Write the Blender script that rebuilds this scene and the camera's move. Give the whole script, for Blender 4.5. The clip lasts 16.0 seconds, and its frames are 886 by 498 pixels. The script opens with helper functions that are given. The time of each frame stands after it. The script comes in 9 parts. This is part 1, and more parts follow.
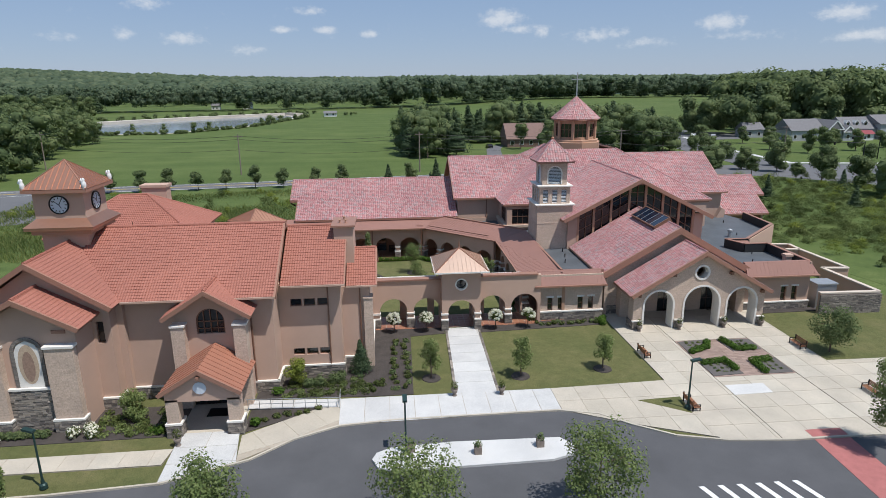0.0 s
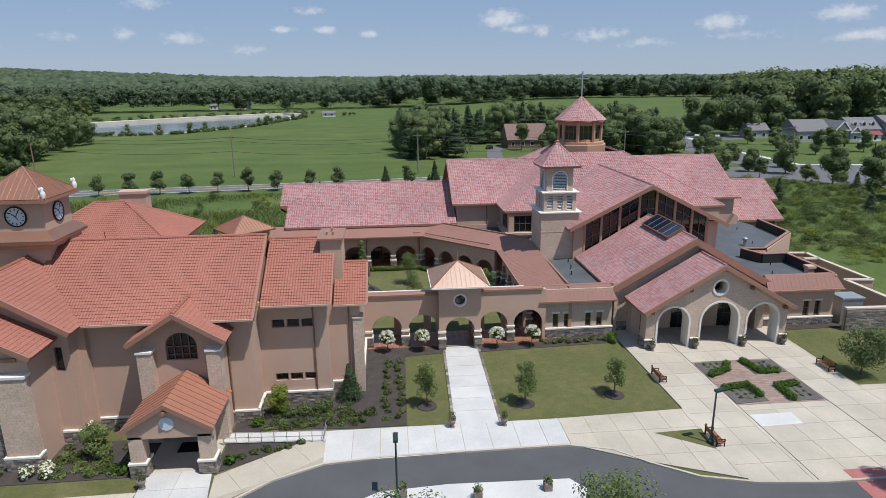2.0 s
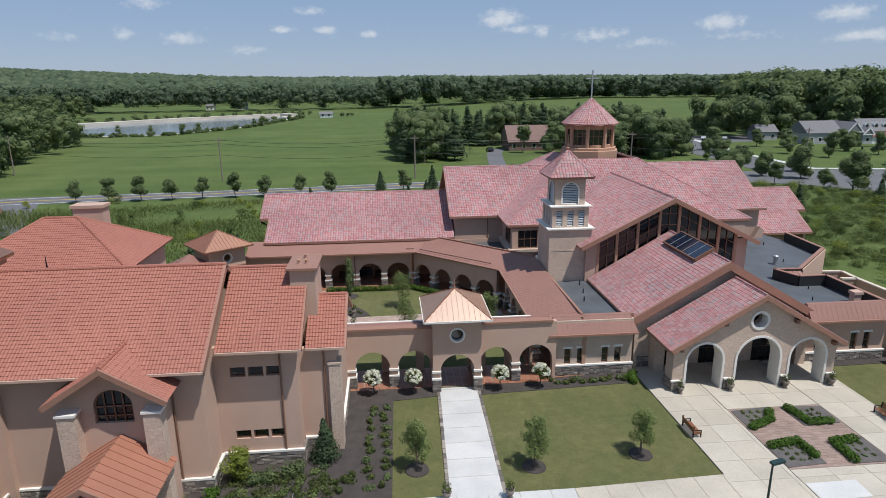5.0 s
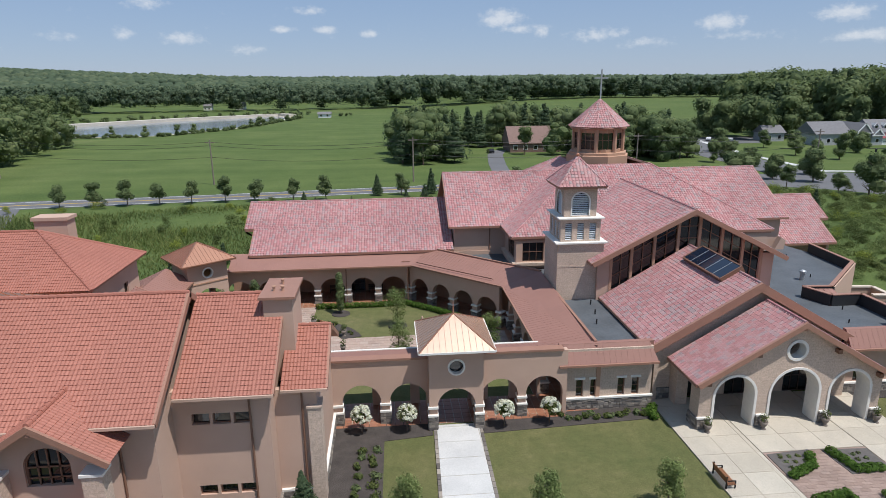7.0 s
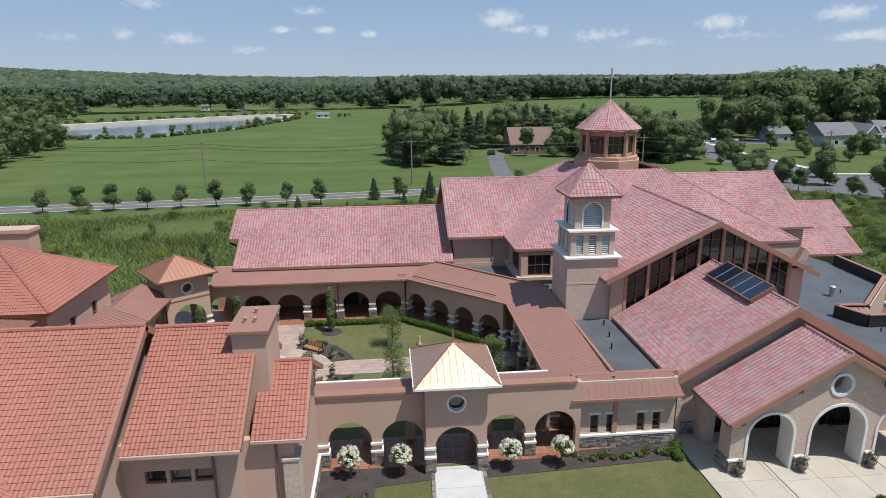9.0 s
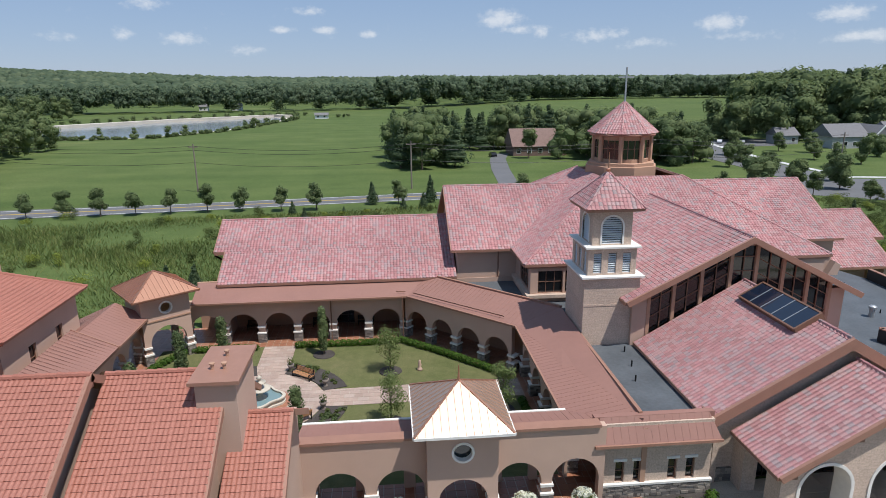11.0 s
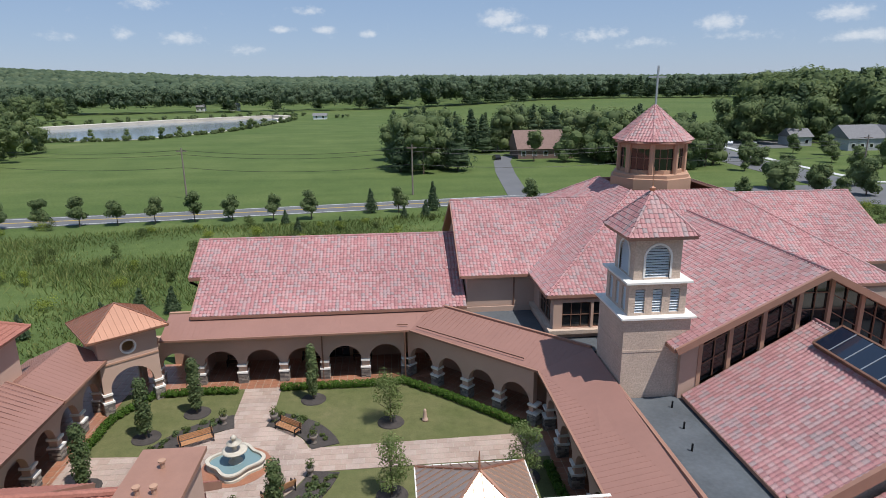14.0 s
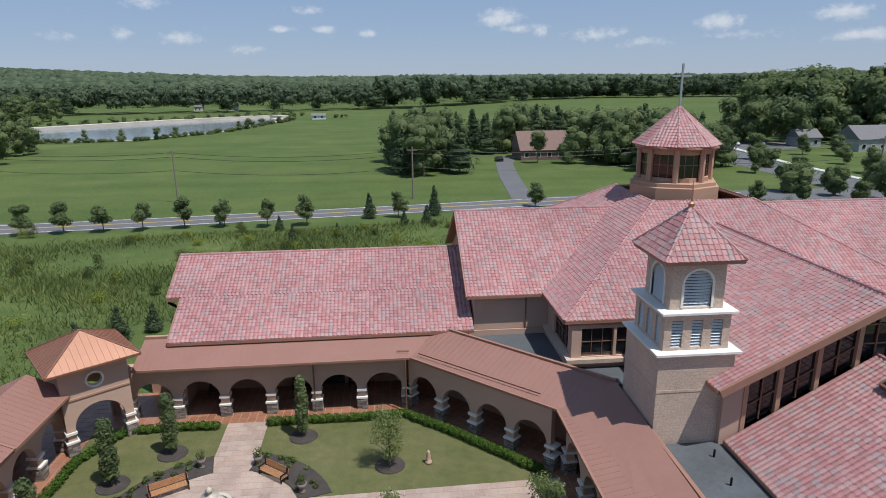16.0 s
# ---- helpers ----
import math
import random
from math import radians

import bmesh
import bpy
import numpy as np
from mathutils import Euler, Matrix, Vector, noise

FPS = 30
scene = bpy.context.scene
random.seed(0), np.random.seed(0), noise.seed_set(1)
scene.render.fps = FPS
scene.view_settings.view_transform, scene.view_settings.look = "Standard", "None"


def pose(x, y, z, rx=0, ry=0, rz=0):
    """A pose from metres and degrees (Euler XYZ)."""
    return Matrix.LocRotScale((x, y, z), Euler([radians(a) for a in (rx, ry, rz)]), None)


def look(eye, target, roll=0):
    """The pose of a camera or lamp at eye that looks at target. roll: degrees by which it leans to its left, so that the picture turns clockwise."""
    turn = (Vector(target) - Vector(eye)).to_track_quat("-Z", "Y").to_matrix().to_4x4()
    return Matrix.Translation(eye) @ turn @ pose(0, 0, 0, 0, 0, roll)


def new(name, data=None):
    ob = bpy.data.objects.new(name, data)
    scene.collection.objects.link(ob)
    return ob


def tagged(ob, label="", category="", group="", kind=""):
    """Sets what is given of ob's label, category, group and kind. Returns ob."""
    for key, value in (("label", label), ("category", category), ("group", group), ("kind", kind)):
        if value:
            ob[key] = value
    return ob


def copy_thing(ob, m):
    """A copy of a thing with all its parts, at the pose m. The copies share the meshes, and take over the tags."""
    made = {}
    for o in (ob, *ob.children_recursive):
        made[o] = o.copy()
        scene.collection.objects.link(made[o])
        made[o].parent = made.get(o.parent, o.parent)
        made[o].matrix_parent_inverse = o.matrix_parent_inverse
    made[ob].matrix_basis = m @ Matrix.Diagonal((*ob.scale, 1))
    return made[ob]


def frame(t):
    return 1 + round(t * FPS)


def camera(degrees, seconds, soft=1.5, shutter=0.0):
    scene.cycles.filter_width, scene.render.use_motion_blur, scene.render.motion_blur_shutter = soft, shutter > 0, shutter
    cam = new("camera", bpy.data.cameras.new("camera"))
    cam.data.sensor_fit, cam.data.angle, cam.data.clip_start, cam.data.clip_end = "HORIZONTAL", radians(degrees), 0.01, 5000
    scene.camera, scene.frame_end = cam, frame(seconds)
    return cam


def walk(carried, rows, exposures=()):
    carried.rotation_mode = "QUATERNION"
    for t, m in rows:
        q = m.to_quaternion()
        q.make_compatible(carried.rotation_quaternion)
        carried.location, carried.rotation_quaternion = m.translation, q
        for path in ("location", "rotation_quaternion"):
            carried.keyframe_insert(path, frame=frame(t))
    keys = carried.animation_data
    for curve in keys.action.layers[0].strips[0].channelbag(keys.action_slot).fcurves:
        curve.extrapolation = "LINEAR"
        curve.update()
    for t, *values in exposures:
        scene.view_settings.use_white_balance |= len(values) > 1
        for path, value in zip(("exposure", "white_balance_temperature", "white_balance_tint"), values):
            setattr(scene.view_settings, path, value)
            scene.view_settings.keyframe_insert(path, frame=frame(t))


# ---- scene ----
cam = camera(71.43, 16.0, soft=0.75)
PATH = [
    (0, (-0.000, -0.000, 24.000), (8.347, 96.175, -2.089), -0.548),
    (0.5, (0.142, 1.144, 23.989), (8.462, 97.319, -2.107), -0.553),
    (1, (0.293, 2.297, 23.981), (8.593, 98.473, -2.119), -0.556),
    (1.5, (0.474, 3.466, 23.972), (8.786, 99.641, -2.130), -0.555),
    (2, (0.673, 4.663, 23.955), (9.013, 100.834, -2.153), -0.552),
    (2.5, (0.866, 5.906, 23.939), (9.225, 102.075, -2.170), -0.549),
    (3, (1.048, 7.193, 23.926), (9.412, 103.364, -2.173), -0.546),
    (3.5, (1.224, 8.511, 23.917), (9.584, 104.686, -2.170), -0.544),
    (4, (1.404, 9.847, 23.910), (9.764, 106.025, -2.165), -0.542),
    (6.5, (2.353, 16.872, 23.951), (10.737, 113.038, -2.162), -0.533),
    (7, (2.483, 18.184, 23.933), (10.855, 114.351, -2.177), -0.536),
    (7.5, (2.624, 19.473, 23.917), (11.001, 115.641, -2.189), -0.536),
    (8, (2.770, 20.743, 23.904), (11.161, 116.912, -2.193), -0.533),
    (8.5, (2.902, 21.999, 23.886), (11.298, 118.169, -2.208), -0.527),
    (9, (3.022, 23.252, 23.869), (11.421, 119.423, -2.220), -0.521),
    (11.5, (3.241, 29.828, 23.849), (11.725, 126.005, -2.189), -0.509),
    (12, (3.248, 31.180, 23.854), (11.738, 127.354, -2.195), -0.523),
    (12.5, (3.253, 32.545, 23.876), (11.746, 128.718, -2.177), -0.535),
    (13, (3.254, 33.904, 23.903), (11.741, 130.075, -2.160), -0.543),
    (13.5, (3.266, 35.249, 23.930), (11.753, 131.414, -2.151), -0.546),
    (14, (3.280, 36.589, 23.958), (11.769, 132.750, -2.138), -0.548),
    (14.5, (3.294, 37.923, 23.972), (11.787, 134.079, -2.143), -0.549),
    (15, (3.310, 39.252, 23.979), (11.806, 135.402, -2.153), -0.554),
    (15.5, (3.338, 40.569, 23.978), (11.847, 136.713, -2.173), -0.561),
    (16, (3.376, 41.878, 23.971), (11.907, 138.015, -2.201), -0.569),
]
walk(cam, [(t, look(eye, target, roll)) for t, eye, target, roll in PATH], [(0.0, -0.03), (2.0, -0.07), (4.0, -0.11), (7.0, 0.0), (9.0, 0.05), (15.6, 0.05), (16.0, -0.07)])

# ---- light ----
SUN = Vector((0.34, -0.29, 1.0)).normalized()
sun_el = math.asin(SUN.z)
sun_az = math.atan2(SUN.x, SUN.y)
world = bpy.data.worlds.new("sky")
world.use_nodes = True
scene.world = world
wn, wl = world.node_tree.nodes, world.node_tree.links
sky = wn.new("ShaderNodeTexSky")
sky.sky_type, sky.sun_disc = "NISHITA", False
sky.sun_elevation, sky.sun_rotation = sun_el, sun_az
sky.air_density, sky.dust_density, sky.ozone_density = 0.9, 0.2, 5.0
bg = wn["Background"]
bg.inputs["Strength"].default_value = 0.105
# fair-weather clouds low over the horizon
wtc = wn.new("ShaderNodeTexCoord")
wsep = wn.new("ShaderNodeSeparateXYZ")
wmap = wn.new("ShaderNodeMapping")
wmap.inputs["Scale"].default_value = (1.0, 1.0, 1.5)
wnoise = wn.new("ShaderNodeTexNoise")
wnoise.inputs["Scale"].default_value, wnoise.inputs["Detail"].default_value, wnoise.inputs["Roughness"].default_value = 64.0, 7.0, 0.66
wl.new(wtc.outputs["Generated"], wmap.inputs["Vector"])
wl.new(wmap.outputs[0], wnoise.inputs["Vector"])
wl.new(wtc.outputs["Generated"], wsep.inputs[0])
# each cloud: direction, half width, half height, density
CLOUDS = [(0.178, 0.980, 0.092, 0.036, 0.017, 1.0), (0.205, 0.976, 0.078, 0.05, 0.008, 0.75), (0.471, 0.879, 0.078, 0.03, 0.014, 1.0), (0.50, 0.863, 0.06, 0.06, 0.008, 0.5),
          (-0.089, 0.993, 0.078, 0.02, 0.007, 1.0), (-0.11, 0.99, 0.104, 0.03, 0.007, 0.7), (-0.287, 0.956, 0.064, 0.034, 0.011, 0.75), (-0.358, 0.931, 0.068, 0.016, 0.01, 0.8),
          (0.594, 0.800, 0.083, 0.03, 0.012, 0.95), (0.618, 0.784, 0.054, 0.045, 0.01, 0.85), (0.315, 0.947, 0.066, 0.05, 0.012, 0.7), (-0.150, 0.985, 0.078, 0.02, 0.007, 0.85),
          (0.237, 0.969, 0.074, 0.013, 0.011, 0.8), (-0.2, 0.978, 0.049, 0.035, 0.008, 0.55), (-0.024, 0.997, 0.0725, 0.016, 0.007, 0.95), (0.38, 0.923, 0.054, 0.05, 0.009, 0.55), (-0.327, 0.938, 0.11, 0.03, 0.01, 0.8), (-0.425, 0.903, 0.063, 0.03, 0.008, 0.55)]
cloud_sum = None
for cx_, cy_, cz_, rx_, rz_, dens_ in CLOUDS:
    sub = wn.new("ShaderNodeVectorMath")
    sub.operation = "SUBTRACT"
    sub.inputs[1].default_value = (cx_, cy_, cz_)
    wl.new(wtc.outputs["Generated"], sub.inputs[0])
    mul_ = wn.new("ShaderNodeVectorMath")
    mul_.operation = "MULTIPLY"
    mul_.inputs[1].default_value = (1 / rx_, 1 / (3 * rx_), 1 / rz_)
    wl.new(sub.outputs[0], mul_.inputs[0])
    ln_ = wn.new("ShaderNodeVectorMath")
    ln_.operation = "LENGTH"
    wl.new(mul_.outputs[0], ln_.inputs[0])
    fall = wn.new("ShaderNodeMapRange")
    fall.interpolation_type = "SMOOTHSTEP"
    fall.inputs["From Min"].default_value, fall.inputs["From Max"].default_value = 1.5, 0.0
    fall.inputs["To Max"].default_value = dens_
    wl.new(ln_.outputs["Value"], fall.inputs["Value"])
    if cloud_sum is None:
        cloud_sum = fall.outputs[0]
    else:
        mx_ = wn.new("ShaderNodeMath")
        mx_.operation = "MAXIMUM"
        wl.new(cloud_sum, mx_.inputs[0])
        wl.new(fall.outputs[0], mx_.inputs[1])
        cloud_sum = mx_.outputs[0]
cadd = wn.new("ShaderNodeMath")
cadd.operation = "MULTIPLY_ADD"
cadd.inputs[1].default_value = 0.62
wl.new(cloud_sum, cadd.inputs[0])
wl.new(wnoise.outputs["Fac"], cadd.inputs[2])
cmul = wn.new("ShaderNodeMapRange")
cmul.interpolation_type = "SMOOTHSTEP"
cmul.inputs["From Min"].default_value, cmul.inputs["From Max"].default_value = 0.6, 1.18
cmul.inputs["To Max"].default_value = 0.62
wl.new(cadd.outputs[0], cmul.inputs["Value"])
cmix = wn.new("ShaderNodeMix")
cmix.data_type = "RGBA"
wl.new(cmul.outputs[0], cmix.inputs["Factor"])
haze = wn.new("ShaderNodeValToRGB")
haze.color_ramp.elements[0].position, haze.color_ramp.elements[0].color = 0.0, (0.475, 0.59, 0.815, 1)
haze.color_ramp.elements[1].position, haze.color_ramp.elements[1].color = 0.22, (0.32, 0.50, 0.80, 1)
wl.new(wsep.outputs[2], haze.inputs[0])
hscale = wn.new("ShaderNodeVectorMath")
hscale.operation = "SCALE"
hscale.inputs["Scale"].default_value = 7.2
wl.new(haze.outputs[0], hscale.inputs[0])
hmix = wn.new("ShaderNodeMix")
hmix.data_type = "RGBA"
hmix.inputs["Factor"].default_value = 0.75
wl.new(sky.outputs[0], hmix.inputs["A"])
wl.new(hscale.outputs[0], hmix.inputs["B"])
wl.new(hmix.outputs["Result"], cmix.inputs["A"])
cmix.inputs["B"].default_value = (7.8, 8.0, 8.3, 1)
wl.new(cmix.outputs["Result"], bg.inputs["Color"])
sun_data = bpy.data.lights.new("sun", "SUN")
sun_data.energy, sun_data.angle, sun_data.color = 4.7, radians(0.6), (1.0, 0.975, 0.945)
sun_lamp = new("sun", sun_data)
sun_lamp.matrix_world = look(SUN * 400, (0, 0, 0))

# ---- materials ----


def ramp(nt, fac, stops):
    r = nt.nodes.new("ShaderNodeValToRGB")
    els = r.color_ramp.elements
    while len(els) < len(stops):
        els.new(0.5)
    for e, (p, c) in zip(els, stops):
        e.position, e.color = p, (*c, 1)
    nt.links.new(fac, r.inputs[0])
    return r.outputs[0]


def mixc(nt, fac, a, b, mode="MIX"):
    m = nt.nodes.new("ShaderNodeMix")
    m.data_type, m.blend_type = "RGBA", mode
    for sock, val in ((m.inputs["Factor"], fac), (m.inputs["A"], a), (m.inputs["B"], b)):
        if isinstance(val, (int, float)):
            sock.default_value = val
        elif isinstance(val, tuple):
            sock.default_value = (*val, 1)
        else:
            nt.links.new(val, sock)
    return m.outputs["Result"]


def noise_tex(nt, scale, detail=4, rough=0.6, vec=None):
    n = nt.nodes.new("ShaderNodeTexNoise")
    n.inputs["Scale"].default_value, n.inputs["Detail"].default_value = scale, detail
    n.inputs["Roughness"].default_value = rough
    nt.links.new(vec if vec else nt.nodes["coords"].outputs["Object"], n.inputs["Vector"])
    return n.outputs["Fac"]


def mapped(nt, scale):
    m = nt.nodes.new("ShaderNodeMapping")
    m.inputs["Scale"].default_value = scale
    nt.links.new(nt.nodes["coords"].outputs["Object"], m.inputs["Vector"])
    return m.outputs[0]


def base_material(name, rough=0.8, metal=0.0, spec=0.4):
    mat = bpy.data.materials.new(name)
    mat.use_nodes = True
    nt = mat.node_tree
    tc = nt.nodes.new("ShaderNodeTexCoord")
    tc.name = "coords"
    b = nt.nodes["Principled BSDF"]
    b.inputs["Roughness"].default_value, b.inputs["Metallic"].default_value = rough, metal
    b.inputs["Specular IOR Level"].default_value = spec
    return mat, nt, b


def bump(nt, b, height, strength=0.3, dist=0.02):
    n = nt.nodes.new("ShaderNodeBump")
    n.inputs["Strength"].default_value, n.inputs["Distance"].default_value = strength, dist
    nt.links.new(height, n.inputs["Height"])
    nt.links.new(n.outputs[0], b.inputs["Normal"])


def plain(name, c, rough=0.8, metal=0.0, vary=0.18, scale=1.5, fine=25, bump_s=0.2, bump_d=0.01, spec=0.4):
    """Two scales of variation round one colour, with a fine relief."""
    mat, nt, b = base_material(name, rough, metal, spec)
    big, small = noise_tex(nt, scale, 5), noise_tex(nt, fine, 3)
    dark, light = tuple(v * (1 - vary) for v in c), tuple(min(1, v * (1 + vary)) for v in c)
    col = ramp(nt, big, [(0.3, dark), (0.7, light)])
    col = mixc(nt, 0.35, col, ramp(nt, small, [(0.3, dark), (0.7, light)]))
    nt.links.new(col, b.inputs["Base Color"])
    bump(nt, b, small, bump_s, bump_d)
    return mat


def island(nt):
    """A random value for each loose piece: of the object, and of its islands."""
    oi, ge = nt.nodes.new("ShaderNodeObjectInfo"), nt.nodes.new("ShaderNodeNewGeometry")
    add, fr = nt.nodes.new("ShaderNodeMath"), nt.nodes.new("ShaderNodeMath")
    add.operation, fr.operation = "ADD", "FRACT"
    nt.links.new(oi.outputs["Random"], add.inputs[0])
    nt.links.new(ge.outputs["Random Per Island"], add.inputs[1])
    nt.links.new(add.outputs[0], fr.inputs[0])
    return fr.outputs[0]


def pieced(name, stops, rough=0.75, fine=14, bump_s=0.3, bump_d=0.01, patch=0.25, patch_scale=0.12, metal=0.0, spec=0.4):
    """Each loose piece takes its own colour from the stops; a wide stain goes over all."""
    mat, nt, b = base_material(name, rough, metal, spec)
    col = ramp(nt, island(nt), stops)
    small, big = noise_tex(nt, fine, 3), noise_tex(nt, patch_scale, 5)
    col = mixc(nt, 0.5, col, mixc(nt, 1.0, col, ramp(nt, small, [(0.3, (0.6, 0.6, 0.6)), (0.7, (1.2, 1.2, 1.2))]), "MULTIPLY"))
    col = mixc(nt, patch, col, mixc(nt, 1.0, col, ramp(nt, big, [(0.35, (0.55, 0.55, 0.58)), (0.65, (1.25, 1.22, 1.2))]), "MULTIPLY"))
    nt.links.new(col, b.inputs["Base Color"])
    bump(nt, b, small, bump_s, bump_d)
    return mat


def coursed(name, c1, c2, mortar, w, h, rough=0.9, bump_d=0.03, size=0.012):
    """Coursed masonry seen from afar: blocks laid round the four walls, with recessed joints."""
    mat, nt, b = base_material(name, rough)
    sep, comb = nt.nodes.new("ShaderNodeSeparateXYZ"), nt.nodes.new("ShaderNodeCombineXYZ")
    add = nt.nodes.new("ShaderNodeMath")
    nt.links.new(nt.nodes["coords"].outputs["Object"], sep.inputs[0])
    nt.links.new(sep.outputs[0], add.inputs[0])
    nt.links.new(sep.outputs[1], add.inputs[1])
    nt.links.new(add.outputs[0], comb.inputs[0])
    nt.links.new(sep.outputs[2], comb.inputs[1])
    br = nt.nodes.new("ShaderNodeTexBrick")
    br.inputs["Scale"].default_value = 1.0
    br.inputs["Brick Width"].default_value, br.inputs["Row Height"].default_value = w, h
    br.inputs["Mortar Size"].default_value, br.inputs["Bias"].default_value = size, 0.0
    br.inputs["Color1"].default_value, br.inputs["Color2"].default_value = (*c1, 1), (*c2, 1)
    br.inputs["Mortar"].default_value = (*mortar, 1)
    nt.links.new(comb.outputs[0], br.inputs["Vector"])
    small, big = noise_tex(nt, 9, 4), noise_tex(nt, 0.5, 4)
    col = mixc(nt, 1.0, br.outputs["Color"], ramp(nt, small, [(0.3, (0.82, 0.82, 0.82)), (0.7, (1.14, 1.14, 1.14))]), "MULTIPLY")
    col = mixc(nt, 0.6, col, mixc(nt, 1.0, col, ramp(nt, big, [(0.3, (0.8, 0.8, 0.8)), (0.7, (1.15, 1.13, 1.1))]), "MULTIPLY"))
    nt.links.new(col, b.inputs["Base Color"])
    mul = nt.nodes.new("ShaderNodeMath")
    mul.operation = "MULTIPLY_ADD"
    mul.inputs[1].default_value = -1.0
    nt.links.new(br.outputs["Fac"], mul.inputs[0])
    nt.links.new(small, mul.inputs[2])
    bump(nt, b, mul.outputs[0], 0.35, bump_d)
    return mat


def grassy(name, stops, big=0.05, mid=0.8, fine=18, rough=0.95, stripes=0.0):
    mat, nt, b = base_material(name, rough, 0.0, 0.15)
    c = ramp(nt, noise_tex(nt, big, 6, 0.65), stops)
    m = noise_tex(nt, mid, 5, 0.7)
    f = noise_tex(nt, fine, 3, 0.7)
    c = mixc(nt, 0.7, c, mixc(nt, 1.0, c, ramp(nt, m, [(0.3, (0.72, 0.78, 0.7)), (0.7, (1.22, 1.16, 1.15))]), "MULTIPLY"))
    c = mixc(nt, 0.7, c, mixc(nt, 1.0, c, ramp(nt, f, [(0.3, (0.6, 0.62, 0.55)), (0.7, (1.3, 1.28, 1.2))]), "MULTIPLY"))
    if stripes:
        s = noise_tex(nt, 1.0, 3, 0.5, mapped(nt, (0.01, stripes, 1)))
        c = mixc(nt, 0.6, c, mixc(nt, 1.0, c, ramp(nt, s, [(0.35, (0.8, 0.86, 0.75)), (0.65, (1.18, 1.12, 1.1))]), "MULTIPLY"))
    nt.links.new(c, b.inputs["Base Color"])
    bump(nt, b, f, 0.8, 0.05)
    return mat


def leafy(name, stops, rough=0.75):
    """Foliage: colour by leaf clump, a little light through it."""
    mat, nt, b = base_material(name, rough, 0.0, 0.25)
    c = ramp(nt, island(nt), stops)
    big = noise_tex(nt, 0.06, 3)
    c = mixc(nt, 0.6, c, mixc(nt, 1.0, c, ramp(nt, big, [(0.35, (0.7, 0.75, 0.7)), (0.65, (1.25, 1.2, 1.1))]), "MULTIPLY"))
    nt.links.new(c, b.inputs["Base Color"])
    tr, mx = nt.nodes.new("ShaderNodeBsdfTranslucent"), nt.nodes.new("ShaderNodeMixShader")
    nt.links.new(c, tr.inputs["Color"])
    mx.inputs[0].default_value = 0.42
    nt.links.new(b.outputs[0], mx.inputs[1])
    nt.links.new(tr.outputs[0], mx.inputs[2])
    nt.links.new(mx.outputs[0], nt.nodes["Material Output"].inputs["Surface"])
    return mat


STUCCO = plain("tan stucco", (0.49, 0.335, 0.26), 0.92, vary=0.07, scale=0.35, fine=30, bump_s=0.25)
STUCCO_BAND = plain("stucco band", (0.42, 0.25, 0.17), 0.9, vary=0.08, scale=0.5)
BLOCK = coursed("split face block", (0.56, 0.435, 0.35), (0.52, 0.40, 0.32), (0.49, 0.38, 0.305), 0.4, 0.2, bump_d=0.03)
STONE = coursed("grey field stone veneer", (0.26, 0.225, 0.195), (0.13, 0.115, 0.105), (0.17, 0.155, 0.14), 0.42, 0.15, bump_d=0.06, size=0.02)
STONE_PIECE = pieced("grey brown field stone", [(0.0, (0.12, 0.105, 0.095)), (0.35, (0.20, 0.175, 0.155)), (0.7, (0.27, 0.235, 0.2)), (1.0, (0.36, 0.315, 0.265))], 0.9, fine=18, bump_s=0.6, bump_d=0.02)
TRIM = plain("white cast stone trim", (0.72, 0.69, 0.64), 0.75, vary=0.08, scale=3)
COPING = plain("tan cast stone coping", (0.55, 0.47, 0.39), 0.8, vary=0.1, scale=3)
ORANGE = pieced("terracotta roof tile", [(0.0, (0.335, 0.128, 0.09)), (0.5, (0.35, 0.135, 0.096)), (1.0, (0.37, 0.145, 0.104))], 0.6, patch=0.2, bump_s=0.15)
PINK = pieced("rose blend roof tile", [(0.0, (0.34, 0.17, 0.165)), (0.22, (0.41, 0.185, 0.185)), (0.5, (0.445, 0.225, 0.22)), (0.72, (0.43, 0.255, 0.245)), (0.88, (0.39, 0.265, 0.26)), (1.0, (0.31, 0.23, 0.228))], 0.6, patch=0.35, bump_s=0.15)
COPPER = plain("copper brown standing seam metal", (0.52, 0.275, 0.185), 0.44, 0.85, vary=0.08, scale=0.4, fine=3, bump_s=0.05, spec=0.7)
FASCIA = plain("brown fascia metal", (0.33, 0.175, 0.125), 0.5, 0.1, vary=0.1)
PALE_COPPER = plain("pale new copper sheet", (0.66, 0.47, 0.36), 0.42, 0.85, vary=0.06, scale=0.4, fine=3, bump_s=0.05, spec=0.6)
PORCH_METAL = plain("terracotta painted porch metal", (0.33, 0.145, 0.095), 0.5, 0.0, vary=0.08, scale=0.5, fine=3, bump_s=0.05)
METAL_ROOF = plain("pinkish brown painted roof metal", (0.275, 0.142, 0.112), 0.62, 0.0, vary=0.07, scale=0.4, fine=3, bump_s=0.05, spec=0.4)
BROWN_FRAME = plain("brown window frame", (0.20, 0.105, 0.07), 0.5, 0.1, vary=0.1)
DARK_WOOD = plain("dark brown door", (0.07, 0.035, 0.022), 0.5, vary=0.2, scale=6)
GREY_ROOF = plain("grey roofing membrane", (0.09, 0.1, 0.11), 0.55, vary=0.25, scale=0.5, fine=4)
